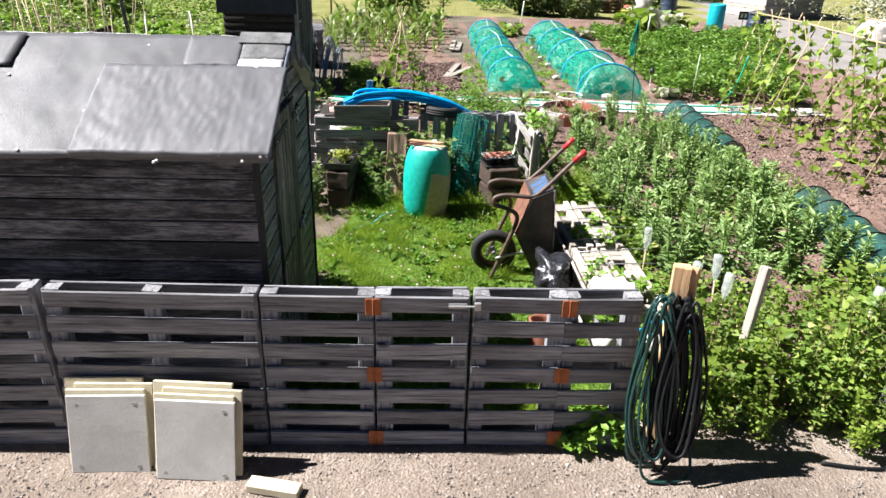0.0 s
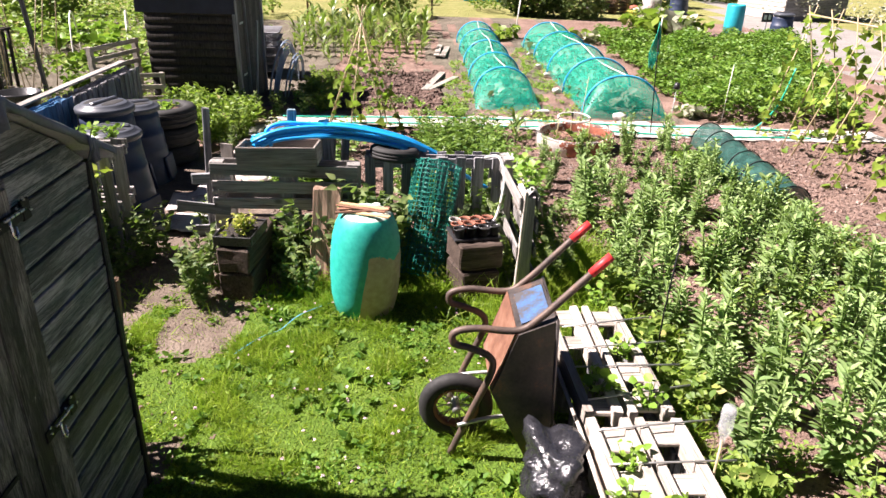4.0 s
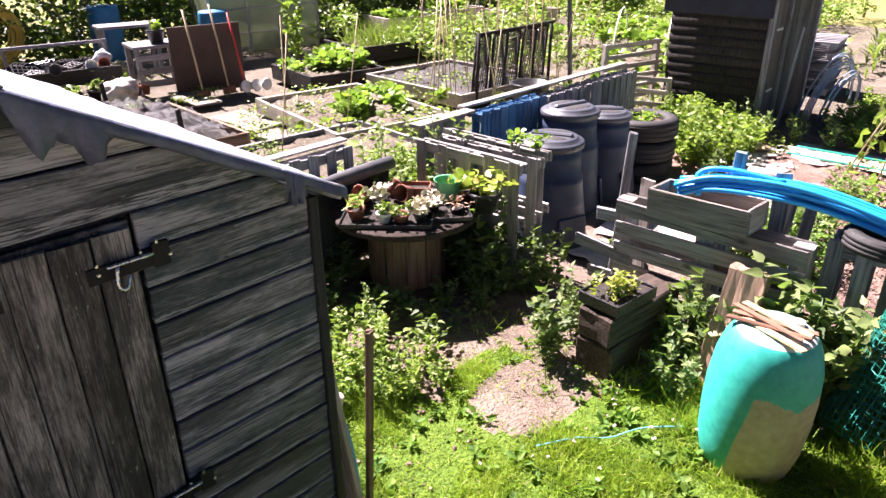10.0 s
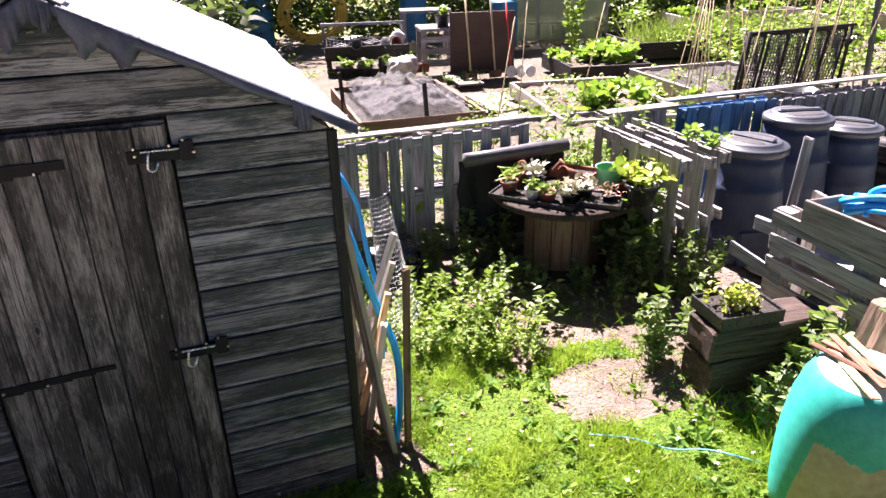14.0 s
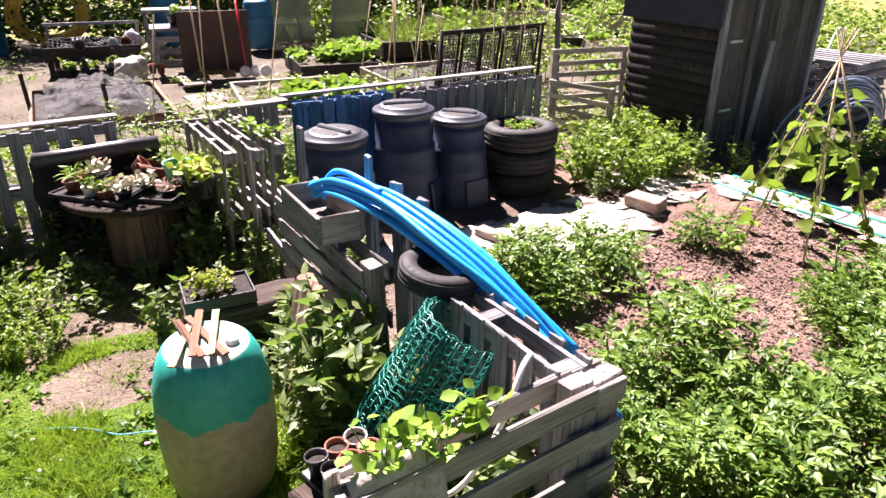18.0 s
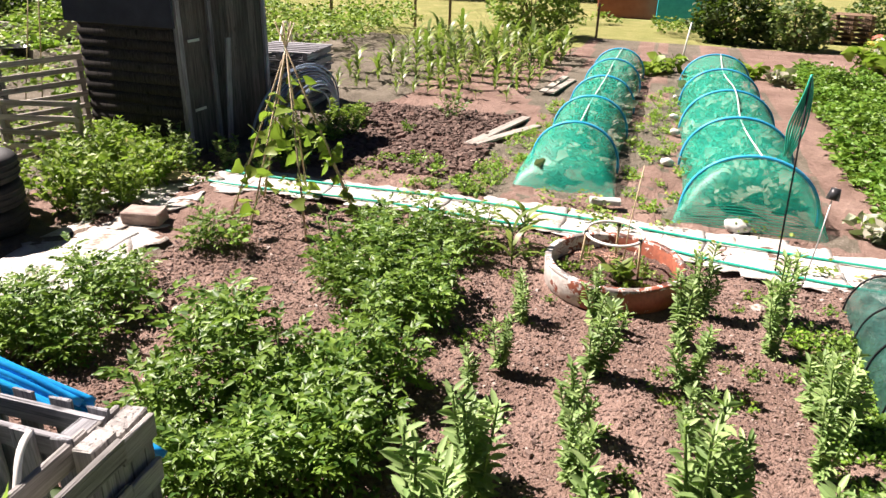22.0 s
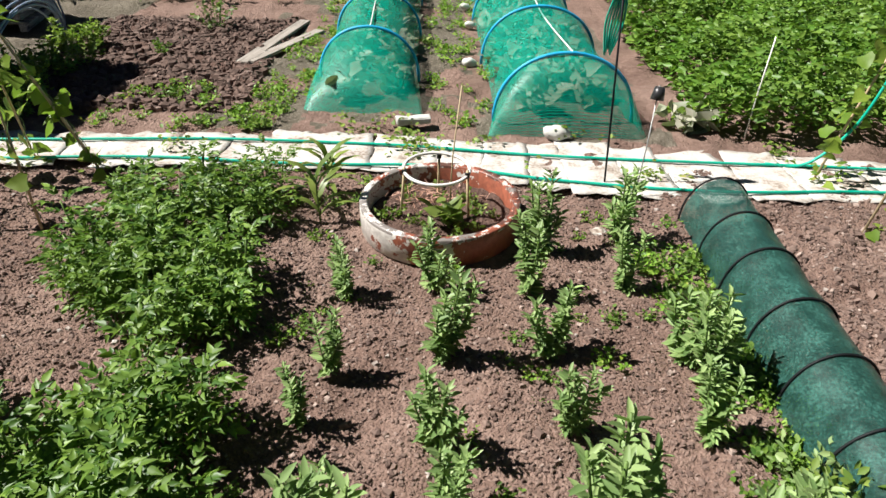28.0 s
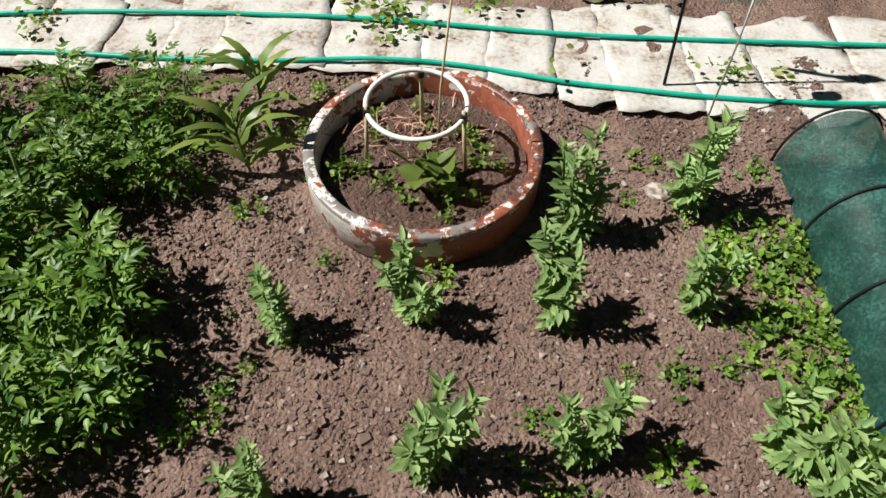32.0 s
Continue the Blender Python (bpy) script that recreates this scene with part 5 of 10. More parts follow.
# ---- roll of green plastic mesh ----
def mesh_roll():
    ob = thing("mesh_roll", "rolled green plastic garden mesh leaning on the fence", "mesh roll", pose(0, 0, 0))
    foot, head = np.array([0.44, 7.42, 0.02]), np.array([0.60, 7.86, 0.80])
    ax = head - foot
    ln = np.linalg.norm(ax)
    ax /= ln
    u = np.cross(ax, (0, 0, 1.0))
    u /= np.linalg.norm(u)
    w = np.cross(u, ax)
    def at(a, s, r):
        return foot + ax * s * ln + r * (np.cos(a) * u + np.sin(a) * w)
    turns, rows, cols = 1.7, 24, 50
    lines_a, lines_b = [], []
    def spiral(k):
        return 2 * np.pi * turns * k / cols, 0.20 - 0.035 * k / cols
    for k in range(cols + 1):
        a, r = spiral(k)
        lines_a.append([at(a + 0.06 * math.sin(q * math.pi), q / rows, r * (1 + 0.03 * math.sin(q * 0.7))) for q in range(rows + 1)])
    for q in range(rows + 1):
        lines_b.append([at(spiral(k)[0], q / rows + 0.008 * (-1) ** k, spiral(k)[1]) for k in range(cols + 1)])
    for one in lines_a + lines_b:
        tubes("strand", [one], 0.0036, NET_GREEN, ob, 4)


mesh_roll()

# ---- pallet fence behind the drum ----
fence_a = pallet(pose(-0.62, 7.80, 0.035, 3, 0.5, 1), "grey wooden pallet with wide gaps holding a planter box", 1.15, 0.80, 6, 3, MID_WOOD, "yard fence", depth=0.15)
pallet(pose(0.56, 7.98, 0.02, 0, 0, 2), "grey wooden pallet with upright slats and an open top", 1.12, 0.84, 8, 2, group="yard fence", upright=True, depth=0.18, slat_h=0.08)
pallet(pose(1.20, 7.50, 0.0, 0, 0, 93), "bleached wooden pallet closing the corner of the yard", 0.98, 0.85, 5, 2, MID_WOOD, "yard fence", depth=0.15)
pallet(pose(1.17, 8.06, 0.0, 0, 0, 93), "bleached wooden pallet end with nails showing", 0.16, 0.83, 5, 2, MID_WOOD, "yard fence", depth=0.15)
for x, y, z, w, a in ((-1.20, 7.73, 0.70, 0.30, 4), (-1.27, 7.70, 0.46, 0.42, -6), (-1.22, 7.76, 0.25, 0.36, 3)):
    b_ = thing("loose_board", "grey board nailed out from the pallet end", "board", pose(x, y, z, 90, 0, 0) @ pose(0, 0, 0, 0, 0, a), "loose boards")
    board("plank", b_, (w, 0.085, 0.02), Matrix(), GREY_WOOD)
    nail = bmesh.new()
    bmesh.ops.create_cone(nail, segments=6, radius1=0.004, radius2=0.003, depth=0.006, cap_ends=True, matrix=pose(w * 0.35, 0, 0.012))
    part("nail", nail, RUST, b_)
for x, y, h, w, mat, lab, lean in ((-1.29, 7.87, 1.24, 0.055, GREY_WOOD, "thin grey upright board", 3), (-0.63, 8.02, 1.22, 0.07, FADED_BLUE, "grey board with faded blue paint", 2), (-0.57, 8.05, 1.12, 0.06, FADED_BLUE, "short board with faded blue paint", -3),
                               (-0.30, 8.06, 1.14, 0.09, GREY_WOOD, "broken grey board end", -2), (-0.22, 8.09, 1.10, 0.07, GREY_WOOD, "split grey board end", 3), (-0.37, 8.10, 1.05, 0.08, GREY_WOOD, "short grey board end", 5), (-1.12, 7.92, 0.95, 0.1, PALE_WOOD, "bleached board beside the pallet", 1)):
    p_ = thing("fence_stake", lab + " standing behind the fence", "stake", pose(x, y, ground_z(x, y), 0, lean, random.uniform(-20, 20)), "fence stakes")
    board("stake_body", p_, (h, w, 0.025), pose(0, 0, h / 2, 90, -90, 0), mat)

planter = thing("planter_box", "empty weathered wooden trough on the pallet top", "planter", pose(-0.645, 7.75, 0.838, 0, -2, -3))
for sy in (-0.115, 0.115):
    board("long_side", planter, (0.62, 0.15, 0.02), pose(0, sy, 0.075, 90, 0, 0), TROUGH_WOOD)
for sx in (-0.30, 0.30):
    board("end_side", planter, (0.21, 0.15, 0.02), pose(sx, 0, 0.075, 90, 0, 90), TROUGH_WOOD)
board("base", planter, (0.58, 0.2, 0.015), pose(0, 0, 0.012), TROUGH_WOOD)


def tyre(m, R, w, label, group="", name="tyre", worn=False):
    ob = thing(name, label, "tyre", m, group)
    h = w / 2
    prof = [(R * 0.6, h * 0.25), (R * 0.58, -h * 0.55), (R * 0.64, -h * 0.9), (R * 0.82, -h), (R * 0.95, -h * 0.85), (R, -h * 0.6), (R, h * 0.6), (R * 0.95, h * 0.85), (R * 0.82, h), (R * 0.64, h * 0.9), (R * 0.58, h * 0.55), (R * 0.6, h * 0.2)]
    lathe("carcass", prof, 40, RUBBER, ob)
    if worn:
        for k in (-0.45, 0.0, 0.45):
            lathe("tread_rib", [(R - 0.004, h * k - 0.012), (R + 0.006, h * k - 0.009), (R + 0.006, h * k + 0.009), (R - 0.004, h * k + 0.012)], 36, RUBBER, ob)
        return ob
    bits = []
    for i in range(44):
        for s in (-1, 1):
            a = 2 * math.pi * (i + 0.25 * s) / 44
            bm = bmesh.new()
            add_box(bm, (0.007, R * 0.115, h * 0.56), Matrix.Rotation(a, 4, "Z") @ pose(R * 1.0, 0, s * h * 0.31, s * 18, 0, 0))
            bits.append((np.array([v.co for v in bm.verts]), np.array([[v.index for v in f.verts] for f in bm.faces])))
            bm.free()
    tread = part("tread", mesh_np("tread", *join_arrays(bits)), RUBBER, ob, "worn tread blocks")
    tread["kind"] = "stuff"
    return ob


tyre(pose(0.24, 7.97, 0.865, -6, 5, 0), 0.195, 0.11, "small worn black tyre lying on the fence top", worn=True)

# blue water pipe in a loose bundle
pipe = thing("pipe_bundle", "bundle of bright blue water pipe over the fence", "pipe", pose(0, 0, 0))
rng = np.random.default_rng(17)
for i in range(14):
    j = lambda s: rng.normal(0, s * 0.35)
    o, u = (i % 5 - 2) * 0.036, (i // 5) * 0.03
    pts = [(-0.86 + j(0.05), 7.86 + o * 0.9 + j(0.03), 0.93 + u + j(0.015)), (-0.62 + j(0.04), 7.91 + o + j(0.03), 1.0 + u + j(0.02)), (-0.2, 7.97 + o * 1.15 + j(0.03), 1.02 + u + j(0.02)), (0.25, 8.06 + o * 1.15 + j(0.03), 0.92 + u + j(0.02)),
           (0.55 + j(0.03), 8.16 + o + j(0.03), 0.78 + u * 0.8 + j(0.02)), (0.78 + j(0.06), 8.25 + o * 0.9 + j(0.03), 0.62 + u * 0.7 + j(0.02))]
    if i < 4:
        pts.append((1.02 + j(0.05), 8.36 + j(0.03), 0.42 + j(0.04)))
    tubes("pipe_length", [curve_pts(pts, 30)], 0.0155, BLUE_PIPE, pipe, 8)
tubes("pipe_end", [curve_pts([(-0.3, 7.95, 1.09), (-0.62, 7.9, 1.11), (-0.76, 7.86, 1.06), (-0.72, 7.80, 0.95)], 20)], 0.0165, BLUE_PIPE, pipe, 8)

tagged(tubes("bent_conduit", [curve_pts([(0.98, 7.90, 0.86), (1.08, 7.78, 0.9), (1.12, 7.68, 0.75), (1.07, 7.58, 0.5), (0.98, 7.52, 0.35)], 24)], 0.011, WHITE_PIPE), "white plastic conduit bent over the fence", "pipe")
cloth = bmesh.new()
bmesh.ops.create_grid(cloth, x_segments=14, y_segments=10, size=0.5)
for v in cloth.verts:
    v.co = Vector((v.co.x * 0.17, v.co.y * 0.3, 0.012 * noise.noise(v.co * 9) - abs(v.co.x) ** 2 * 0.8 - 0.4 * max(0, -v.co.y - 0.3) ** 2))
cl = part("white_cloth", cloth, SHEET_WHITE, None, smooth=True, m=pose(1.24, 7.18, 0.90, 0, 0, 4))
cl.modifiers.new("thick", "SOLIDIFY").thickness = 0.004
tagged(cl, "dirty white cloth draped over the pallet end", "cloth")
pl = thing("leaning_plank", "bleached thin plank leaning on the pallet end", "plank", pose(1.17, 6.98, -0.005, 0, 0, 0))
board("plank", pl, (0.9, 0.05, 0.022), pose(0.01, 0.03, 0.45, 0, -88, 0), PALE_WOOD)


# ---- wheelbarrow standing on its nose ----
def wheelbarrow():
    ob = thing("wheelbarrow", "rusty dark steel wheelbarrow upended on its nose", "wheelbarrow", pose(0, 0, 0))
    y0, y1 = 5.30, 5.76
    outline = [(1.02, 0.03), (0.82, 0.45), (0.93, 0.78), (1.11, 0.86), (1.14, 0.22)]
    bm = bmesh.new()
    def ringy(y, k):
        c = Vector((1.03, 0, 0.5))
        return [bm.verts.new((c.x + (x - c.x) * k, y, c.z + (z - c.z) * k)) for x, z in outline]
    a, b = ringy(y0, 1.0), ringy(y1, 1.0)
    a2, b2 = ringy(y0 + 0.03, 1.0), ringy(y1 - 0.03, 1.0)
    n = len(outline)
    bm.faces.new(a)
    bm.faces.new(b[::-1])
    for i in range(n - 1):
        bm.faces.new((a[i], b[i], b[i + 1], a[i + 1]))
    bmesh.ops.delete(bm, geom=a2 + b2, context="VERTS")
    bmesh.ops.recalc_face_normals(bm, faces=bm.faces)
    tray_ = part("tray", bm, TRAY_STEEL, ob, "dark steel tray with rust")
    sol = tray_.modifiers.new("thick", "SOLIDIFY")
    sol.thickness, sol.offset = 0.008, -1
    bm = bmesh.new()
    v = [bm.verts.new(p) for p in ((1.008, y0 + 0.01, 0.05), (0.813, y0 + 0.01, 0.45), (0.924, y0 + 0.01, 0.78), (0.924, y1 - 0.01, 0.78), (0.813, y1 - 0.01, 0.45), (1.008, y1 - 0.01, 0.05))]
    bm.faces.new((v[0], v[1], v[4], v[5]))
    bm.faces.new((v[1], v[2], v[3], v[4]))
    under = part("tray_floor", bm, RUST, ob, "bare rusty tray floor")
    under.modifiers.new("thick", "SOLIDIFY").thickness = 0.004
    tubes("rim", [np.array([(1.02, y0, 0.03), (1.14, y0, 0.22), (1.11, y0, 0.86), (1.11, y1, 0.86), (1.14, y1, 0.22), (1.02, y1, 0.03)]), curve_pts([(1.02, y0, 0.03), (1.02, y1, 0.03)], 3)], 0.009, TRAY_STEEL, ob, 6)
    near = [(0.63, 5.36, 0.02), (0.73, 5.35, 0.30), (0.815, 5.33, 0.55), (0.80, 5.33, 0.64), (0.70, 5.33, 0.69), (0.625, 5.33, 0.715), (0.625, 5.33, 0.775), (0.73, 5.33, 0.80), (0.93, 5.33, 0.79), (1.04, 5.33, 0.87), (1.18, 5.335, 1.02), (1.255, 5.34, 1.10)]
    far = [(x, y + 0.44, z - (0.02 if z > 0.5 else 0)) for x, y, z in near]
    for pts in (near, far):
        fr = tubes("frame_tube", [curve_pts(pts, 60)], 0.018, FRAME_STEEL, ob, 10, label="brown rusty frame tube")
        e, d = np.array(pts[-1]), np.array(pts[-1]) - np.array(pts[-2])
        d /= np.linalg.norm(d)
        tubes("grip", [[e - d * 0.01, e + d * 0.05, e + d * 0.115]], 0.022, RED_GRIP, fr, 12, label="red rubber grip")
    for ya, yb in ((5.34, 5.36), (5.78, 5.74)):
        tubes("axle_stay", [curve_pts([(0.66, ya, 0.215), (0.80, (ya + yb) / 2, 0.25), (0.95, yb, 0.27)], 8)], 0.011, GALV, ob, 8)
    wm = pose(0.66, 5.52, 0.205, 90, 0, 0)
    R, h = 0.20, 0.042
    tyre_ = lathe("wheel", [(0.125, -h * 0.7), (0.15, -h), (0.185, -h * 0.8), (R, -h * 0.3), (R, h * 0.3), (0.185, h * 0.8), (0.15, h), (0.125, h * 0.7), (0.118, 0), (0.125, -h * 0.7)], 36, RUBBER, ob, "black rubber wheel", wm)
    lathe("rim_ring", [(0.122, -h * 0.75), (0.108, -h * 0.7), (0.105, 0), (0.108, h * 0.7), (0.122, h * 0.75)], 30, RUST, tyre_)
    tubes("spokes", [[(0, 0, s * 0.02), (math.cos(a) * 0.112, math.sin(a) * 0.112, s * 0.012)] for s in (-1, 1) for a in np.linspace(0, 2 * np.pi, 9, endpoint=False) + s * 0.15], 0.0035, GALV, tyre_, 5)
    lathe("hub", [(0.0, -0.05), (0.022, -0.05), (0.022, 0.05), (0.0, 0.05)], 12, GALV, tyre_)
    bm = bmesh.new()
    add_box(bm, (0.15, 0.30, 0.003), pose(1.02, 5.53, 0.8265, 0, -24, 0))
    part("sticker", bm, BLUE_MOTTLE, tray_, "mottled blue patch on the tray")


wheelbarrow()

# ---- pallets laid flat as a planting bench ----
def flat_bench():
    for y0, y1 in ((4.12, 5.18), (5.22, 6.28)):
        ob = thing("pallet_bench", "bleached pallets laid flat as a strawberry planter", "planter", pose(0, 0, 0), "planting bench")
        l, ym = y1 - y0, (y0 + y1) / 2
        for x, w in ((1.29, 0.05), (1.45, 0.05), (1.525, 0.04), (1.70, 0.055)):
            board("bearer", ob, (l, w, 0.1), pose(x - 0.03 * (ym - 5.3), ym, 0.35, random.uniform(-3, 3), 0, 90 + 1.5 + random.uniform(-0.8, 0.8)), PALE_WOOD)
        for j in range(4):
            y = y0 + 0.09 + (l - 0.18) * j / 3
            for x, w in ((1.37, 0.15), (1.61, 0.17)):
                if (j, x > 1.5) != (1, False):
                    board("cross_board", ob, (w, 0.17 if j % 2 else 0.12, 0.02), pose(x - 0.03 * (ym - 5.3), y + random.uniform(-0.03, 0.03), 0.355, 0, 0, random.uniform(-4, 4)), PALE_WOOD)
        for j in range(3):
            y = y0 + 0.1 + (l - 0.2) * j / 2
            for x in (1.30, 1.49, 1.69):
                board("block", ob, (0.29, 0.09, 0.1), pose(x - 0.03 * (ym - 5.3), y, 0.15, 0, 90, 0), GREY_WOOD)
        for j in range(2):
            board("side_board", ob, (l, 0.15, 0.02), pose(1.245 - j * 0.065 - 0.03 * (ym - 5.3), ym, 0.31 - 0.16 * j, 66, 0, 91.5 + random.uniform(-1, 1)), PALE_WOOD)
        board("side_board", ob, (l, 0.12, 0.02), pose(1.735 - 0.03 * (ym - 5.3), ym, 0.18, 90, 0, 91.5), GREY_WOOD)
    for i, y in enumerate((4.85, 5.1, 5.35, 5.6, 5.8, 6.05)):
        rod = thing("steel_rod", "thin grey steel rod laid over the planter", "rod", pose(1.52, y, 0.41, 0, 0, 3 + 5 * (i % 3)), "planter rods")
        tubes("rod_body", [[(-0.22, 0, 0), (0, 0, 0.002), (0.36, 0, 0)]], 0.005, GALV, rod, 6)


flat_bench()

# rubbish bag, clay pipe, white bowl
def crumple(name, label, cat, size, m, mat, seed, rough=0.45, sub=4, smooth=True):
    bm = bmesh.new()
    bmesh.ops.create_icosphere(bm, subdivisions=sub, radius=0.5)
    for v in bm.verts:
        n = noise.noise(v.co * 3.1 + Vector((seed, 0, 0))) * rough + abs(noise.noise(v.co * 7 + Vector((0, seed, 0)))) * rough * 0.7
        v.co *= 0.85 + n
        v.co.z = max(v.co.z, -0.42)
        v.co = Vector((v.co.x * size[0], v.co.y * size[1], v.co.z * size[2]))
    return tagged(part(name, bm, mat, None, smooth=smooth, m=m), label, cat)


crumple("rubbish_bag", "crumpled shiny black plastic bag against the planter", "bag", (0.34, 0.5, 0.34), pose(1.09, 4.98, 0.26, 0, 30, 6), BAG_PLASTIC, 3, 0.5)
pipe_pot = lathe("clay_pipe", [(0.125, 0.0), (0.13, 0.02), (0.13, 0.30), (0.135, 0.31), (0.118, 0.31), (0.112, 0.29), (0.108, 0.0)], 30, TERRACOTTA, None, m=pose(0.89, 4.11, -0.01, -10, 4, 0))
tagged(pipe_pot, "brown clay pipe standing on the lawn", "pipe")
bowl = [(0.0, 0.10), (0.05, 0.10), (0.08, 0.16), (0.15, 0.20), (0.16, 0.212), (0.145, 0.208), (0.09, 0.175), (0.0, 0.16)]
bw = lathe("frilled_bowl", bowl, 30, WHITE_PAINT, None, m=pose(1.34, 4.17, 0.36))
for v in bw.data.vertices:
    r_ = math.hypot(v.co.x, v.co.y)
    if r_ > 0.08:
        v.co.z += 0.025 * math.sin(9 * math.atan2(v.co.y, v.co.x)) * (r_ - 0.08) * 8
tagged(bw, "cracked white frilled bowl on the planter end", "bowl")
crumple("plastic_sacking", "torn white plastic sacking hanging on the planter end", "sacking", (0.15, 0.12, 0.34), pose(1.42, 4.13, 0.2), SHEET_WHITE, 8, 0.35)
for i, (x, y, s) in enumerate(((1.19, 3.72, 0.16), (1.52, 3.70, 0.15), (1.35, 3.78, 0.13))):
    crumple("white_bag", "small crumpled white plastic bag by the gate", "bag", (s, s, s), pose(x, y, 0.86 if i < 0 else 0.36 + s * 0.3), SHEET_WHITE, 20 + i, 0.3, 3)
tagged(tubes("blue_hose", [curve_pts([(1.45, 3.95, 0.30), (1.58, 4.0, 0.38), (1.75, 3.92, 0.4), (1.88, 3.8, 0.3), (1.9, 3.65, 0.1)], 20)], 0.014, BLUE_PIPE), "short blue hose beside the planter", "hose")
tagged(tubes("lawn_rope", [curve_pts([(-0.72, 6.25, 0.03), (-0.6, 6.42, 0.045), (-0.48, 6.56, 0.03), (-0.38, 6.72, 0.05), (-0.2, 6.95, 0.02)], 30)], 0.0035, ROPE_BLUE), "frayed pale blue rope lying in the grass", "rope")

sb = thing("bleached_branch", "bleached broken branch lying on the soil edge", "branch", pose(2.08, 7.45, 0.03, 0, 0, -10))
tubes("branch_wood", [curve_pts([(0.0, -0.24, 0.0), (0.012, -0.1, 0.012), (-0.01, 0.06, 0.008), (0.01, 0.22, 0.0)], 14)], np.linspace(0.026, 0.016, 14), PALE_WOOD, sb, 8)
crumple("paper_scrap", "crumpled white paper scrap among the beans", "paper", (0.11, 0.13, 0.07), pose(3.6, 11.47, -0.05, 0, 0, 30), SHEET_WHITE, 71, 0.35, 3)
tagged(part("small_slab", box((0.11, 0.13, 0.02), None, 0.004), STONE, None, m=pose(0.97, 11.42, -0.055, 3, -4, 25)), "small grey slab lying beside the potato plants", "slab")

# thin stake at the shed corner
sk = thing("garden_stake", "thin brown stake standing by the shed corner", "stake", pose(-0.98, 5.38, 0))
board("stake_body", sk, (1.0, 0.032, 0.022), pose(-0.02, 0.03, 0.5, 0, -86, 10), BROWN_WOOD)

# ---- cable drum table with its pots ----
def spool():
    ob = thing("cable_drum_table", "wooden cable drum used as a plant table", "table", pose(-2.56, 7.12, 0))
    lathe("top_disc", [(0.0, 0.545), (0.53, 0.545), (0.54, 0.555), (0.54, 0.585), (0.53, 0.595), (0.0, 0.6)], 44, SLEEPER_WOOD, ob, "dark weathered round top", smooth=False)
    lathe("bottom_disc", [(0.0, 0.0), (0.36, 0.0), (0.37, 0.02), (0.36, 0.035), (0.0, 0.04)], 40, SLEEPER_WOOD, ob, smooth=False)
    for i in range(12):
        board("stave", ob, (0.5, 0.138, 0.022), pose(0, 0, 0, 0, 0, 30 * i) @ pose(0.265, 0, 0.297, 0, 90, 0), BROWN_WOOD)
    return ob


spool()


def open_tray(m, w, d, h, mat, label, soil=True):
    ob = thing("plant_tray", label, "tray", m, "plant trays")
    bm = bmesh.new()
    for sx, sy, a, b in ((0, -d / 2, w, 0.01), (0, d / 2, w, 0.01), (-w / 2, 0, 0.01, d), (w / 2, 0, 0.01, d)):
        add_box(bm, (a, b, h), pose(sx, sy, h / 2), 0.002)
    add_box(bm, (w, d, 0.006), pose(0, 0, 0.003))
    part("shell", bm, mat, ob)
    if soil:
        part("compost", box((w - 0.03, d - 0.03, h * 0.5), pose(0, 0, h * 0.35)), PEAT, ob, "dark compost")
    return ob


open_tray(pose(-2.46, 6.86, 0.602, 0, 0, 40), 0.62, 0.34, 0.028, BLACK_PLASTIC, "black plastic tray of succulents on the drum table")
open_tray(pose(-2.22, 7.18, 0.602, 0, 0, 50), 0.34, 0.26, 0.028, BLACK_PLASTIC, "black plastic tray of seed cells on the drum table")
open_tray(pose(-2.72, 7.30, 0.602, 0, 0, 40), 0.34, 0.15, 0.07, TERRACOTTA, "terracotta coloured trough on the drum table")
rng = np.random.default_rng(41)


def potted(x, y, z, r, h, mat, leafm, leaf, nst, hh, sp, label, shape=LEAF_OVAL, per=5, ratio=0.7, group="potted plants"):
    ob = pot(pose(x, y, z, rng.uniform(-5, 5), rng.uniform(-5, 5), 0), mat, r, h, label, group)
    lines, (v, f) = bush_leaves(rng, nst, hh, sp, per, leaf, shape, ratio)
    part("foliage", mesh_np("foliage", v + np.array([0, 0, h * 0.75]), f), leafm, ob, "leaves of the potted plant")
    return ob


potted(-2.60, 6.70, 0.61, 0.06, 0.09, TERRACOTTA, LIME_LEAF, 0.10, 5, 0.12, 0.06, "terracotta pot with a spiky lime succulent", LEAF_BLADE, 5, 0.22)
potted(-2.54, 6.88, 0.61, 0.06, 0.11, BLACK_PLASTIC, PINK_LEAF, 0.05, 12, 0.16, 0.11, "black pot with a branching beige succulent")
potted(-2.41, 6.78, 0.61, 0.05, 0.08, WHITE_PAINT, WEED, 0.05, 6, 0.1, 0.06, "pale pot with small green plant")
potted(-2.33, 6.86, 0.61, 0.06, 0.07, TERRACOTTA, WEED, 0.05, 7, 0.09, 0.08, "terracotta pot with trailing green leaves")
potted(-2.25, 6.97, 0.61, 0.05, 0.06, BLACK_PLASTIC, PINK_LEAF, 0.055, 16, 0.13, 0.13, "black pot overflowing with pale pink rosettes")
potted(-2.06, 7.42, 0.60, 0.11, 0.14, BLACK_PLASTIC, RED_LIME, 0.075, 20, 0.2, 0.22, "black pot of bright strawberry leaves turning red", LEAF_OVAL, 4, 0.8)
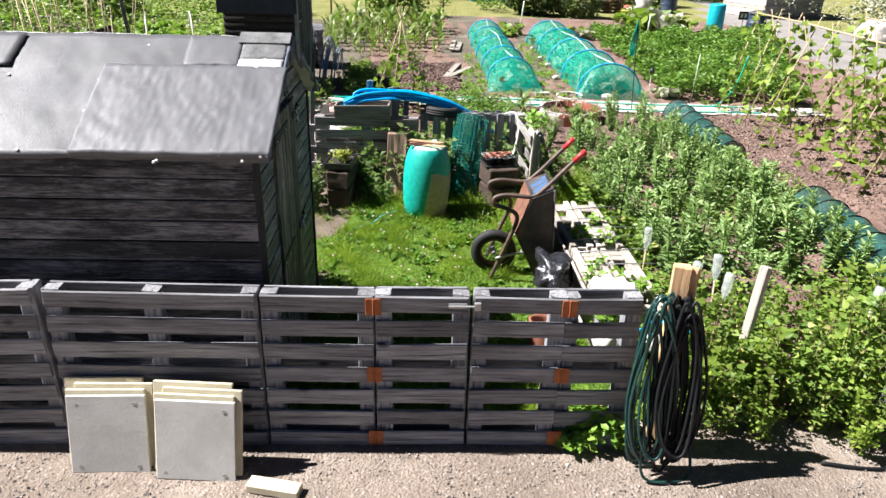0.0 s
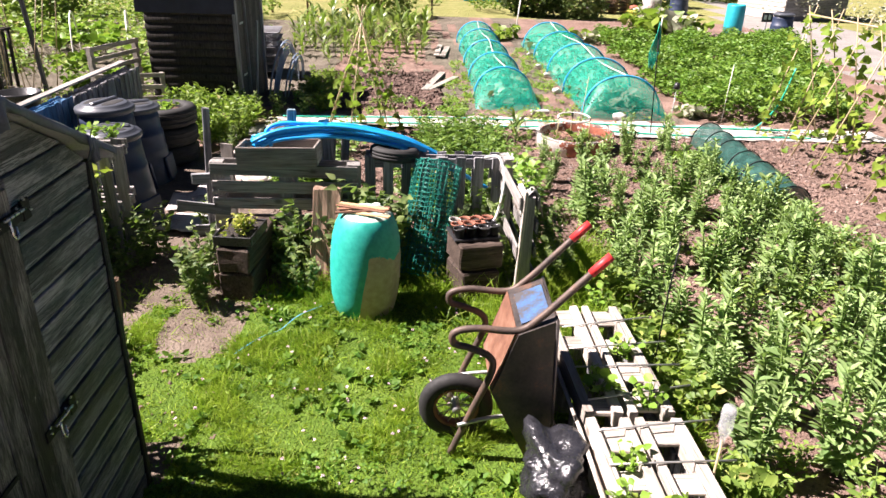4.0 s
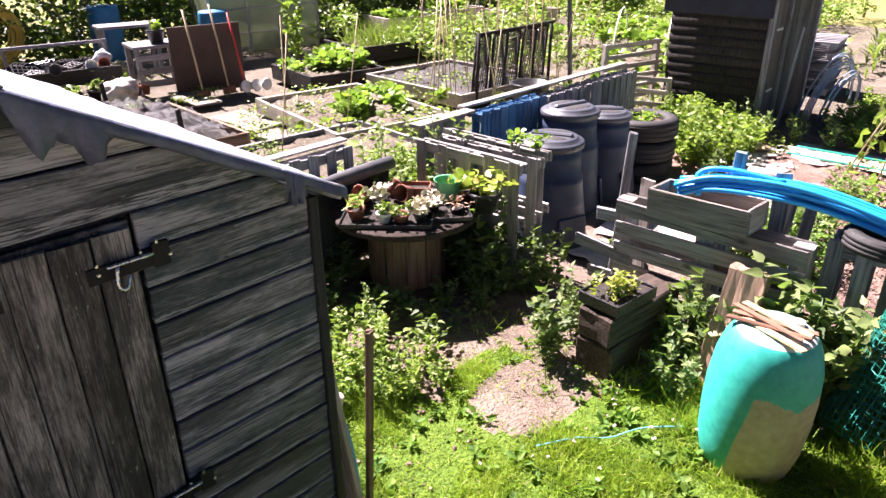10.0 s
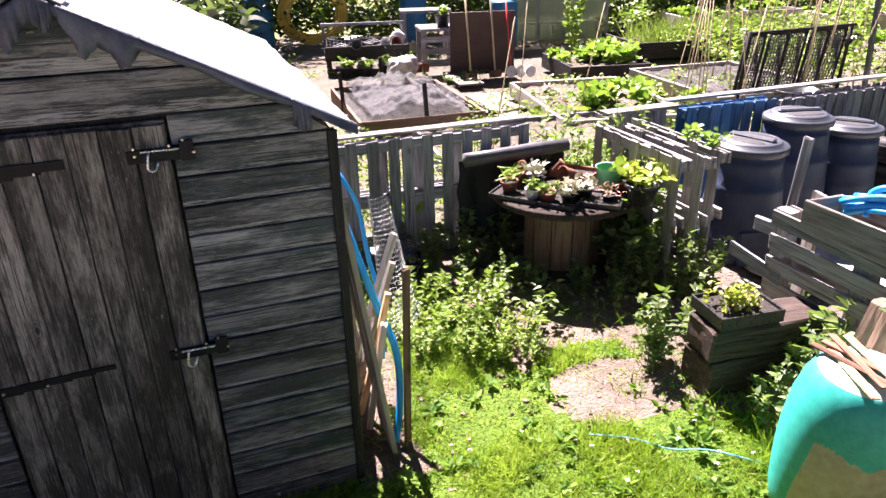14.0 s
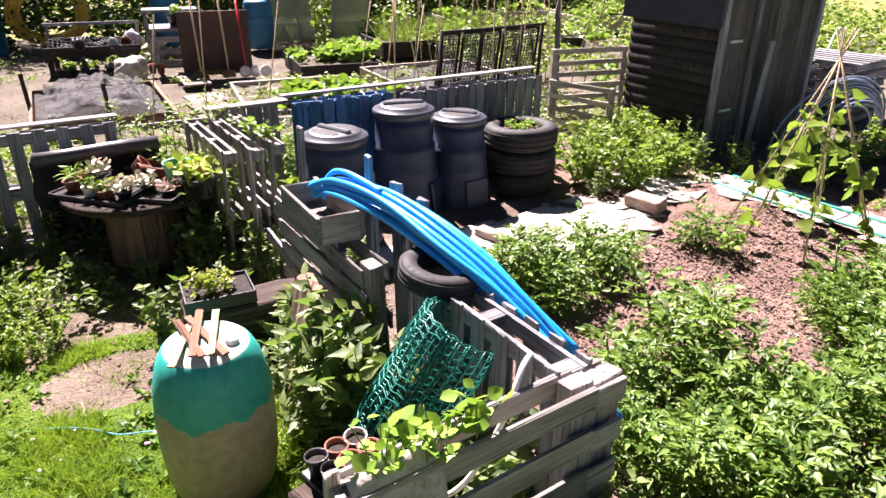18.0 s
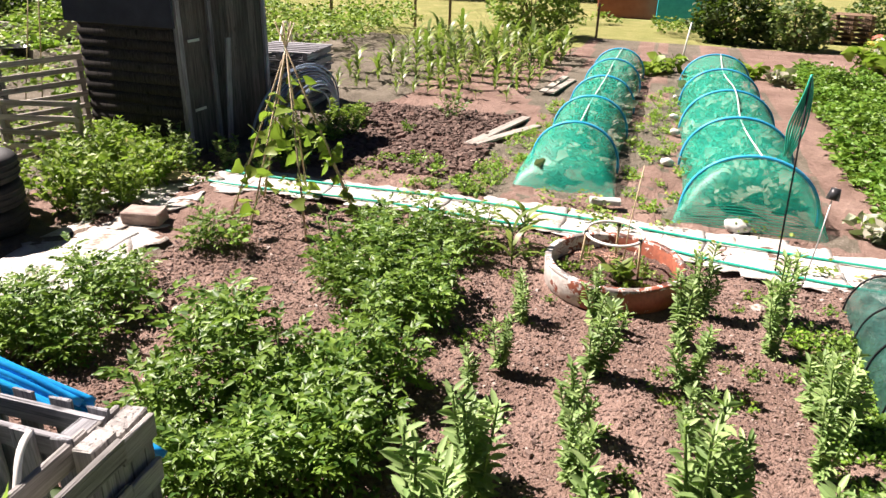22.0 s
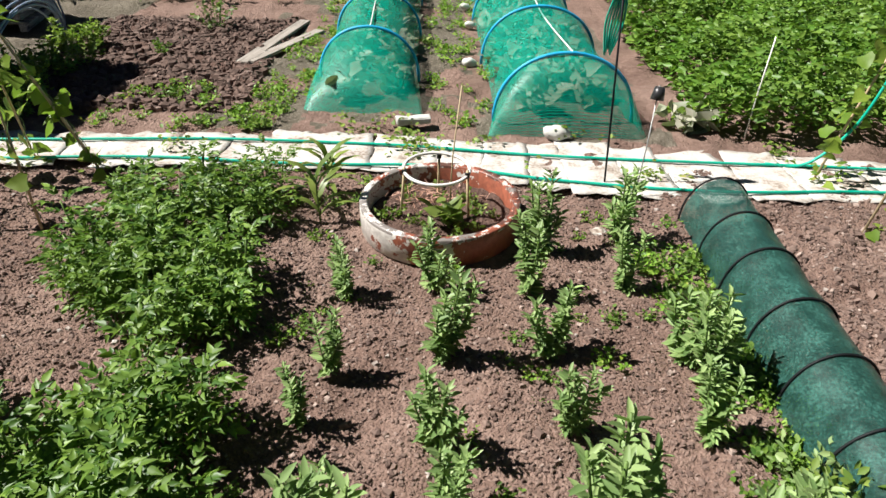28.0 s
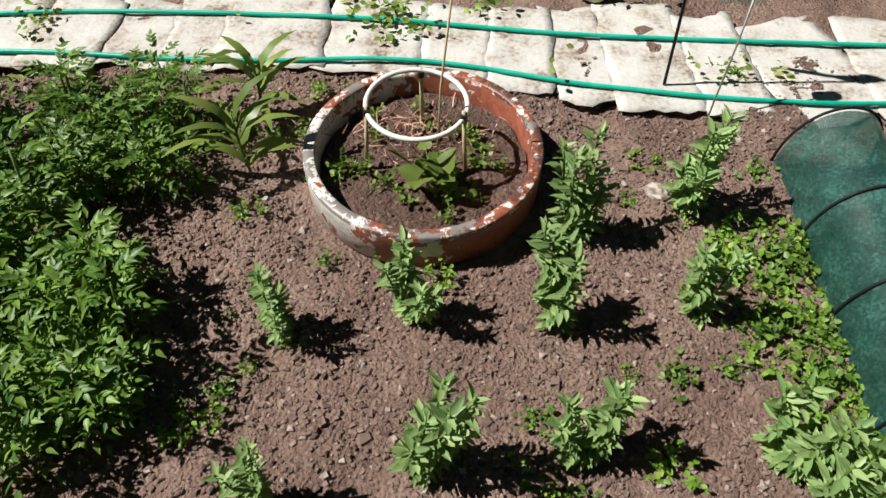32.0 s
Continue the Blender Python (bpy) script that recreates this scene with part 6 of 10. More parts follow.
potted(-2.30, 7.46, 0.60, 0.08, 0.10, TERRACOTTA, RED_LIME, 0.06, 12, 0.14, 0.15, "terracotta pot of reddish strawberry leaves", LEAF_OVAL, 4, 0.8)
potted(-2.30, 7.14, 0.61, 0.05, 0.06, BLACK_PLASTIC, PINK_LEAF, 0.05, 14, 0.11, 0.12, "black pot of loose pale rosettes")
potted(-2.16, 7.24, 0.61, 0.05, 0.05, BLACK_PLASTIC, DRY, 0.05, 14, 0.08, 0.13, "black seed cells with dry grey stalks", LEAF_BLADE, 4, 0.15)
potted(-2.70, 6.80, 0.61, 0.055, 0.10, TERRACOTTA, WEED, 0.03, 5, 0.05, 0.04, "terracotta pot with small weeds")
for i, (x, y, a) in enumerate(((-2.78, 6.95, 60), (-2.70, 7.12, -50), (-2.62, 7.22, 75))):
    pot(pose(x, y, 0.66, a, 20 * i, 0), TERRACOTTA, 0.06, 0.1, "empty terracotta pot lying on its side", "potted plants", False)
gp = lathe("mesh_pot", [(0.0, 0.0), (0.075, 0.0), (0.1, 0.15), (0.105, 0.155), (0.095, 0.15), (0.07, 0.01)], 16, blotchy("soft_green_plastic", [(0.3, (0.05, 0.25, 0.12)), (0.7, (0.12, 0.42, 0.22))], 6, 0.5), None, m=pose(-2.36, 7.36, 0.63))
tagged(gp, "green plastic basket pot on the drum table", "pot")
rl = lathe("rolled_sheet", [(0.0, -0.44), (0.05, -0.44), (0.056, -0.1), (0.05, 0.2), (0.053, 0.42), (0.0, 0.44)], 18, ROLL_FILM, None, m=pose(-2.94, 6.91, 0.78, 91, 0, 1))
tagged(rl, "rolled grey plastic sheet along the table back", "roll")
v, f = [], []
for i in range(41):
    for j in range(17):
        u, t_ = i / 40, j / 16
        v.append((-2.985 + 0.03 * math.sin(u * 24 + 0.8 * noise.noise((u * 5, t_ * 2, 1))) * t_ ** 0.7 + 0.02 * noise.noise((u * 9, t_ * 5, 4)), 6.46 + 0.9 * u + 0.03 * noise.noise((u * 3, t_ * 4, 7)), 0.75 - 0.70 * t_ * (0.93 + 0.09 * noise.noise((u * 6, 2, 2)))))
for i in range(40):
    for j in range(16):
        q = i * 17 + j
        f.append((q, q + 17, q + 18, q + 1))
bs = part("black_sheeting", mesh_np("black_sheeting", v, f, smooth=True), BLACK_CLOTH)
bs.modifiers.new("thick", "SOLIDIFY").thickness = 0.004
tagged(bs, "black woven sheeting hanging down from the roll", "sheeting")

# ---- compost bins and tyres ----
def compost_bin(m, h, r_top, r_base, label):
    ob = thing("compost_bin", label, "compost bin", m, "compost bins")
    prof = [(r_base, 0.0), (r_base, 0.04), (r_base * 0.97, 0.06)]
    for k in range(1, 5):
        z = h * 0.82 * k / 4
        r = r_base + (r_top - r_base) * k / 4
        prof += [(r + 0.003, z - 0.03), (r + 0.003, z - 0.006), (r, z)] if k < 3 else [(r + 0.010, z - 0.05), (r + 0.010, z - 0.01), (r - 0.004, z)]
    prof += [(r_top * 0.99, h * 0.86), (r_top, h * 0.88)]
    lathe("body", prof, 36, BIN_PLASTIC, ob)
    lid = lathe("lid", [(r_top + 0.012, h * 0.85), (r_top + 0.03, h * 0.86), (r_top + 0.032, h * 0.90), (r_top + 0.022, h * 0.912), (r_top * 0.93, h * 0.918), (r_top * 0.90, h * 0.935), (r_top * 0.84, h * 0.944), (r_top * 0.6, h * 0.948), (0.0, h * 0.95)], 36, LID_PLASTIC, ob, "domed dark grey lid")
    bm = bmesh.new()
    add_box(bm, (r_top * 1.5, 0.055, 0.03), pose(0, 0, h * 0.956, 0, 0, 0), 0.012)
    part("handle", bm, LID_PLASTIC, lid, "moulded grip")
    # flat dark discs stand in for the shade in two grip hollows
    bm = bmesh.new()
    for s in (-1, 1):
        bmesh.ops.create_uvsphere(bm, u_segments=12, v_segments=6, radius=1, matrix=pose(0, s * r_top * 0.40, h * 0.947) @ Matrix.Diagonal((r_top * 0.62, r_top * 0.27, 0.008, 1)))
    part("grip_recess", bm, RUBBER, lid, "dark discs painting the shade of grip hollows")
    part("hatch", box((r_base * 0.8, 0.03, h * 0.28), pose(r_base * 0.75, -r_base * 0.55, h * 0.17, -8, 0, 54), 0.01), BIN_PLASTIC, ob, "sliding hatch at the foot")
    return ob


compost_bin(pose(-2.30, 8.55, -0.06, 0, 0, 20), 0.98, 0.235, 0.35, "black plastic compost bin with a domed lid")
compost_bin(pose(-2.68, 9.38, -0.08, 0, 0, 75), 1.04, 0.245, 0.35, "tall black compost bin with a stepped lid")
compost_bin(pose(-2.62, 9.93, -0.08, 0, 0, 40), 0.90, 0.225, 0.32, "black compost bin with a scuffed pale base")
for i in range(3):
    tyre(pose(-2.58 + 0.012 * i, 10.63 - 0.01 * i, -0.08 + 0.115 + 0.225 * i, random.uniform(-1, 1), random.uniform(-1, 1), 30 * i), 0.355, 0.225, "large black tyre stacked as a planter", "tyre stack", worn=True)
bm = bmesh.new()
bmesh.ops.create_circle(bm, cap_ends=True, segments=20, radius=0.23, matrix=pose(-2.56, 10.61, 0.53))
tagged(part("tyre_soil", bm, SOIL_DARK), "compost filling the top tyre", "compost")
tp = plant("tyre_seedlings", "bright lettuce seedlings growing in the tyres", "seedlings", np.random.default_rng(5), 22, 0.1, 0.2, 4, 0.06, LIME_LEAF, m=pose(-2.56, 10.61, 0.53))

# ---- west fence of pallets ----
for y, lab in ((5.52, "grey pallet with upright slats as a fence"), (6.57, "grey pallet fence beside the drum table")):
    pallet(pose(-3.14, y, 0, 0, 0, 90), lab, 1.03, 0.96, 7, 3, group="west fence", upright=True, depth=0.14, slat_h=0.085, back=False)
pallet(pose(-3.34, 6.1, 0, 0, 0, 90), "grey pallet behind the fence pallet", 1.0, 0.9, 4, 3, group="west fence", upright=True, depth=0.14, back=False)
for y, x, lab in ((7.62, -2.38, "grey pallet turned out from the fence"), (7.80, -2.36, "second grey pallet beside the first"), (7.97, -2.42, "third pallet in the row with strawberries")):
    pallet(pose(x, y, 0, 0, 0, 1), lab, 0.98, 0.95, 5, 3, MID_WOOD, "cross fence", upright=True, depth=0.13, back=False, slat_h=0.085)
panel = thing("plank_panel", "grey plank panel in the fence line", "fence panel", pose(-3.12, 8.12, 0))
for i in range(4):
    board("plank", panel, (0.94, 0.13, 0.02), pose(0, -0.22 + i * 0.14, 0.47, 0, 90, 0), GREY_WOOD)
board("cap_rail", panel, (0.7, 0.12, 0.03), pose(0.0, 0, 0.95, 0, 0, 90), CAP_WOOD)
for y in (8.75, 9.22):
    pallet(pose(-3.08, y, 0, 0, 0, 90), "blue painted pallet in the fence", 0.47, 0.94, 4, 2, BLUE_WOOD, "west fence", upright=True, depth=0.14, slat_h=0.1)
for y in (9.98, 10.82):
    pallet(pose(-3.10, y, -0.04, 0, 0, 90), "grey pallet fence with white capping behind the tyres", 0.83, 0.96, 7, 2, GREY_WOOD, "west fence", upright=True, depth=0.15, slat_h=0.085)
for y, l in ((5.55, 1.1), (6.6, 1.05), (9.0, 1.1), (10.4, 1.75)):
    cap = thing("capping_board", "bleached board along the fence top", "board", pose(-3.22, y, 0.968, 0, 0, 90), "fence caps")
    board("cap", cap, (l, 0.09, 0.018), Matrix(), CAP_WOOD)

# timber, pipe and netting behind the shed
lean = thing("timber_offcuts", "pale splintered timber offcuts leaning on the shed wall", "timber", pose(0, 0, 0))
for i in range(9):
    x = -0.98 - i * 0.115
    ln = (1.42, 1.5, 1.2, 1.46, 1.05, 1.4, 1.3, 1.1, 1.35)[i]
    board("offcut", lean, (ln, 0.07 + 0.03 * (i % 3), 0.024), pose(x, 5.23 + 0.012 * (i % 4), ln / 2 + 0.02, 7, random.uniform(-4, 4), random.uniform(-6, 14)) @ pose(0, 0, 0, 0, -90, 0) @ pose(0, 0, 0, 90, 0, 0), BLEACHED if i % 3 else PALE_WOOD)
for i in range(4):
    board("split_lath", lean, (0.62 + 0.1 * i, 0.035, 0.03), pose(-1.12 - 0.13 * i, 5.29 + 0.025 * i, 0.36 + 0.04 * i, 10, -80 + 4 * i, 60 + 14 * i), NEW_WOOD if i == 1 else PALE_WOOD)
bp = thing("blue_pipe_pair", "blue water pipe leaning behind the shed", "pipe", pose(0, 0, 0))
tubes("pipe_length", [curve_pts([(-1.95, 5.22, 1.27), (-1.7, 5.25, 1.17), (-1.5, 5.29, 0.96), (-1.35, 5.37, 0.62), (-1.22, 5.42, 0.42), (-1.12, 5.40, 0.2), (-1.02, 5.34, 0.03)], 26)], 0.019, BLUE_PIPE, bp)
tubes("pipe_length", [curve_pts([(-1.9, 5.27, 1.28), (-1.72, 5.33, 1.16), (-1.75, 5.40, 1.0), (-1.72, 5.43, 0.72), (-1.6, 5.45, 0.5), (-1.5, 5.42, 0.2)], 24)], 0.013, BLUE_PIPE, bp)


def wire_net(name, label, corners, nu, nv, r, mat, sag=0.03, hexy=True):
    """Chicken wire hung between four corners, with bent strands."""
    c = [np.array(p, dtype=float) for p in corners]
    def at(u, v):
        p = c[0] * (1 - u) * (1 - v) + c[1] * u * (1 - v) + c[2] * u * v + c[3] * (1 - u) * v
        return p + np.array([0, 0, -sag * math.sin(u * math.pi)]) + 0.015 * np.array([math.sin(9 * v + 5 * u), math.cos(7 * u + 3 * v), 0])
    lines = []
    for i in range(nu + 1):
        lines.append([at((i + (0.45 * (k % 2) if hexy else 0)) / nu, k / nv) for k in range(nv + 1)])
    for k in range(nv + 1):
        lines.append([at(i / nu, (k + (0.3 * (i % 2) if hexy else 0)) / nv) for i in range(nu + 1)])
    ob = thing(name, label, "netting", pose(0, 0, 0))
    tubes("wire", lines, r, mat, ob, 3)["kind"] = "stuff"
    return ob


wire_net("wire_netting", "loose chicken wire hanging behind the shed", [(-1.7, 5.42, 1.1), (-1.8, 5.56, 1.03), (-1.75, 5.74, 0.3), (-1.55, 5.48, 0.26)], 16, 30, 0.0009, GALV)
wire_net("rabbit_wire", "rusty chicken wire at the bed edge", [(2.75, 3.3, 0.5), (3.6, 3.35, 0.45), (3.65, 3.25, 0.05), (2.75, 3.2, 0.05)], 26, 14, 0.0014, GALV)
crumple("black_sack", "crumpled black plastic sack behind the fence", "sack", (0.7, 0.5, 0.4), pose(-2.8, 5.85, 0.14), BAG_PLASTIC, 51, 0.3)

# ---- tarred hut ----
HX0, HX1, HY0, HY1, HH = -3.55, -2.28, 13.05, 14.75, 2.05
hut = thing("tarred_hut", "black tarred timber hut with bowed log boards", "hut", pose(0, 0, -0.08))
for i in range(17):
    z = 0.06 + i * 0.118
    b_ = lathe("log_board", [(0.0, -0.64), (0.064, -0.64), (0.068, 0.0), (0.064, 0.64), (0.0, 0.64)], 10, HUT_WOOD, hut, "", pose((HX0 + HX1) / 2, HY0, z, 0, 90, 0) @ Matrix.Diagonal((1.0, 0.5, 1, 1)))
part("inner_wall", box((HX1 - HX0 - 0.04, HY1 - HY0 - 0.06, HH - 0.05), pose((HX0 + HX1) / 2, (HY0 + HY1) / 2, HH / 2)), HUT_WOOD, hut, "dark inner wall")
for i in range(11):
    y = HY0 + 0.03 + (HY1 - HY0 - 0.06) * (i + 0.5) / 11
    board("upright_board", hut, (HH, 0.15, 0.022), pose(HX1 + 0.005, y, HH / 2, 0, 90, 0), HUT_SIDE)
for y in (HY0, HY0 + 0.55, HY1):
    board("door_post", hut, (HH, 0.07, 0.06), pose(HX1 + 0.02, y, HH / 2, 0, 90, 0), GREY_WOOD)
for z in (0.55, 1.3):
    part("hinge_strap", box((0.01, 0.2, 0.03), pose(HX1 + 0.055, HY0 + 0.2, z), 0.002), GALV, hut, "pale steel hinge strap")
bm = bmesh.new()
add_box(bm, (HX1 - HX0 + 0.3, HY1 - HY0 + 0.3, 0.05), pose((HX0 + HX1) / 2, (HY0 + HY1) / 2, HH + 0.03, 4, 0, 0), 0.01)
part("roof", bm, FELT_DARK, hut, "flat dark felt roof")
part("fascia", box((HX1 - HX0 + 0.14, 0.03, 0.66), pose((HX0 + HX1) / 2 - 0.02, HY0 - 0.09, 1.78), 0.004), blotchy("navy_felt", [(0.3, (0.012, 0.014, 0.024)), (0.7, (0.03, 0.034, 0.055))], 5, 0.6), hut, "dark navy felt under the eaves")
lp = thing("leaning_board", "grey board leaning on the hut door", "board", pose(HX1 + 0.09, 13.7, -0.08))
board("plank", lp, (1.3, 0.1, 0.02), pose(0.05, 0, 0.64, 0, -86, 0), GREY_WOOD)

# grey fence west of the hut
pallet(pose(-3.95, 12.75, -0.08, 0, 0, 75), "bleached open pallet standing as a gate", 1.05, 1.05, 8, 2, PALE_WOOD, "hut fence", depth=0.1, slat_h=0.06, back=False)
pallet(pose(-3.6, 12.35, -0.08, 0, 0, 15), "bleached low pallet fence", 0.9, 0.7, 5, 2, PALE_WOOD, "hut fence", depth=0.1, slat_h=0.06, back=False)
# hoops and pallet stack north of the hut
hoops = thing("hoop_bundle", "bundle of grey-blue plastic hoops leaning by the hut", "hoops", pose(0, 0, -0.08))
GREY_BLUE = blotchy("grey_blue_pipe", [(0.3, (0.16, 0.22, 0.32)), (0.7, (0.34, 0.4, 0.5))], 4, 0.5)
for i in range(10):
    a = rng.normal(0, 0.06)
    w = 1.25 - 0.06 * i
    t = np.linspace(0, math.pi, 26)
    tubes("hoop", [np.stack([-2.04 + 0.028 * i + 0.06 * np.sin(t) + a * 0.6, 13.9 + 0.05 * i + (1 - np.cos(t)) * w, np.sin(t) * (0.78 - 0.035 * i)], -1)], 0.012, GREY_BLUE, hoops, 6)
for i in range(6):
    z = 0.0 + i * 0.14
    flat = thing("stacked_pallet", "grey pallet lying in a stack by the hut", "pallet", pose(-2.75, 16.3, z - 0.08, 0, 0, 8 + random.uniform(-3, 3)), "pallet stack")
    for j in range(6):
        board("slat", flat, (1.0, 0.09, 0.018), pose(0, -0.45 + j * 0.18, 0.125), GREY_WOOD)
    for j in (-1, 0, 1):
        board("bearer", flat, (1.0, 0.08, 0.09), pose(j * 0.42, 0, 0.07, 0, 0, 90), GREY_WOOD)

# ---- plots west of the fence ----
def raised_bed(m, w, d, h, label, mat=None, soilm=None, heap=0.0, seed=0):
    ob = thing("raised_bed", label, "raised bed", m, "raised beds")
    for s in (-1, 1):
        board("long_side", ob, (w, h, 0.04), pose(0, s * d / 2, h / 2, 90, 0, 0), mat or GREY_WOOD)
        board("short_side", ob, (d - 0.04, h, 0.04), pose(s * (w / 2 - 0.02), 0, h / 2, 90, 0, 90), mat or GREY_WOOD)
    bm = bmesh.new()
    bmesh.ops.create_grid(bm, x_segments=40, y_segments=30, size=0.5)
    for v in bm.verts:
        x, y = v.co.x, v.co.y
        v.co = Vector((x * (w - 0.08), y * (d - 0.08), h * 0.7 + 0.05 * noise.noise(Vector((x * 14 + seed, y * 12, seed))) + heap * max(0, 1 - (abs(x) * 2.3) ** 2) * max(0, 1 - (abs(y) * 2.2) ** 2)))
    part("bed_soil", bm, soilm or SOIL_GREEN, ob, "soil of the bed", smooth=True)
    return ob


CHOKE = netting("grey_bunched_net", (0.05, 0.05, 0.052), 60.0, 0.3, 0.8)
GREY_SOIL = earth("grey_compost", (0.035, 0.032, 0.03), (0.085, 0.08, 0.076), (0.16, 0.15, 0.14), 0.2)
raised_bed(pose(-7.5, 7.42, 0, 0, 0, -3), 2.2, 1.6, 0.22, "dark timber raised bed with bunched netting on the soil", BROWN_WOOD, GREY_SOIL, heap=0.05)
fold = bmesh.new()
bmesh.ops.create_grid(fold, x_segments=70, y_segments=44, size=0.5)
uvl = fold.loops.layers.uv.new("UVMap")
for f_ in fold.faces:
    for l_ in f_.loops:
        l_[uvl].uv = (l_.vert.co.x * 2.4, l_.vert.co.y * 1.5)
for v in fold.verts:
    x, y = v.co.x, v.co.y
    v.co = Vector((x * 2.0 + 0.05 * noise.noise(Vector((x * 8, y * 8, 3))), y * 1.25, 0.24 + 0.16 * abs(noise.noise(Vector((x * 9 + y * 3, y * 5, 1)))) + 0.07 * abs(noise.noise(Vector((x * 26, y * 14, 5)))) + 0.1 * max(0, 1 - (y * 2.4) ** 2)))
tagged(part("bunched_net", fold, CHOKE, None, smooth=True, m=pose(-7.5, 7.42, 0, 0, 0, -3)), "dark plant netting bunched over the raised bed", "netting")
for x, y in ((-6.45, 7.42), (-7.6, 6.62), (-8.55, 7.45)):
    st_ = thing("net_post", "dark post holding the bed netting", "post", pose(x, y, 0, 2, -3, 0), "net posts")
    board("post_body", st_, (0.62, 0.05, 0.04), pose(0, 0, 0.31, 0, 90, 0), HUT_WOOD)
raised_bed(pose(-6.6, 9.9, 0, 0, 0, 80), 1.7, 2.4, 0.2, "raised bed of squash and chard seedlings", PALE_WOOD, seed=4)
raised_bed(pose(-6.9, 12.4, 0, 0, 0, -4), 2.3, 1.9, 0.2, "raised bed framed with black mesh", PALE_WOOD, GREY_SOIL, seed=7)
raised_bed(pose(-10.3, 14.6, 0, 0, 0, 82), 3.4, 1.6, 0.3, "dark sleeper bed of onions", HUT_WOOD, seed=9)
raised_bed(pose(-9.0, 11.4, 0, 0, 0, 80), 1.4, 1.5, 0.25, "dark raised bed of lettuce before the greenhouse", HUT_WOOD, seed=12)
raised_bed(pose(-5.0, 8.2, 0, 0, 0, 85), 2.4, 1.9, 0.2, "raised bed of young squash along the fence", seed=14)
for k, (x, y) in enumerate(((-12.5, 16.5), (-12.8, 18.6), (-11.0, 19.5))):
    raised_bed(pose(x, y, 0, 0, 0, 80), 1.5, 1.2, 0.4, "pale trough bed of bright lettuce", PALE_WOOD, seed=20 + k)
slabs = thing("slab_path", "row of pale paving slabs between the beds", "path", pose(0, 0, 0))
for i in (0, 1, 2, 4, 5, 8, 9, 11, 12):
    part("slab", box((0.5 + 0.05 * (i % 3), 0.42 + 0.06 * (i % 4), 0.03), pose(-6.6 - 0.62 * (i % 8) + random.uniform(-0.03, 0.03), (8.72 if i < 8 else 5.55) + 0.08 * (i % 8), 0.02 + random.uniform(-0.005, 0.01), 0, 0, random.uniform(-14, 14)), 0.006), OLD_SLAB, slabs)

# potting table with trays
tb = thing("potting_table", "low dark potting table stacked with black pots", "table", pose(-11.1, 7.85, 0, 0, 0, 80))
part("table_top", box((1.5, 0.9, 0.05), pose(0, 0, 0.36), 0.006), HUT_WOOD, tb)
part("front_board", box((1.5, 0.04, 0.24), pose(0, -0.45, 0.36), 0.004), HUT_WOOD, tb)
for sx in (-0.68, 0.68):
    for sy in (-0.38, 0.38):
        board("leg", tb, (0.34, 0.08, 0.08), pose(sx, sy, 0.17, 0, 90, 0), HUT_WOOD)
board("back_rail", tb, (1.56, 0.06, 0.05), pose(0, 0.42, 0.76), GREY_WOOD)
for sx in (-0.73, 0.73):
    board("rail_post", tb, (0.40, 0.05, 0.05), pose(sx, 0.42, 0.56, 0, 90, 0), GREY_WOOD)


def cell_tray(m, mat, label):
    ob = thing("cell_tray", label, "seed tray", m, "seed trays")
    bm = bmesh.new()
    for i in range(6):
        add_box(bm, (0.008, 0.24, 0.05), pose(-0.17 + 0.068 * i, 0, 0.025))
    for j in range(4):
        add_box(bm, (0.35, 0.008, 0.05), pose(0, -0.12 + 0.08 * j, 0.025))
    add_box(bm, (0.35, 0.25, 0.006), pose(0, 0, 0.003))
    part("cell_insert", bm, mat, ob)["kind"] = "stuff"
    return ob


rng = np.random.default_rng(43)
for i in range(12):
    p_ = pose(-11.1, 7.85, 0, 0, 0, 80) @ pose(-0.52 + (i % 4) * 0.33 + rng.normal(0, 0.03), -0.27 + (i // 4) * 0.27, 0.40 + 0.03 * (i // 4), rng.uniform(2, 30), rng.uniform(-14, 14), rng.uniform(-50, 50))
    cell_tray(p_, DARK_TRAY if i % 3 else BLACK_PLASTIC, "empty black cell tray tilted on the potting table")
for x, y, mat, lab in ((0.32, -0.3, WHITE_PAINT, "upturned white plastic pot on the potting table"), (0.52, -0.22, RED_BRICK_PAINT, "red plastic pot on the potting table"), (-0.2, -0.36, ROLL_FILM, "grey plastic pot on the potting table")):
    pot(pose(-11.1, 7.85, 0.45, 0, 0, 80) @ pose(x, y, 0.02, 70, 15, 0), mat, 0.085, 0.15, lab, "table pots", False)
crumple("clear_film", "crumpled clear plastic film on the potting table", "film", (0.26, 0.3, 0.3), pose(-11.15, 8.48, 0.5), FILM_WHITE, 62, 0.4, 3)
for i in range(4):
    potted(-10.5 + 0.04 * i, 7.3 + 0.36 * i, 0.0, 0.14, 0.18, BLACK_PLASTIC, WEED, 0.09, 10, 0.2, 0.18, "black tub of leafy plants beside the table", group="tubs")
for i in range(2):
    pot(pose(-10.35, 8.62 + 0.14 * i, 0.0), RED_BRICK_PAINT, 0.07, 0.16, "dull pink plastic pot on the ground", "tubs", False)

# oil drum stove with a lid
od = thing("oil_drum", "rusty pale oil drum stove with a board lid", "drum", pose(-7.72, 5.2, 0))
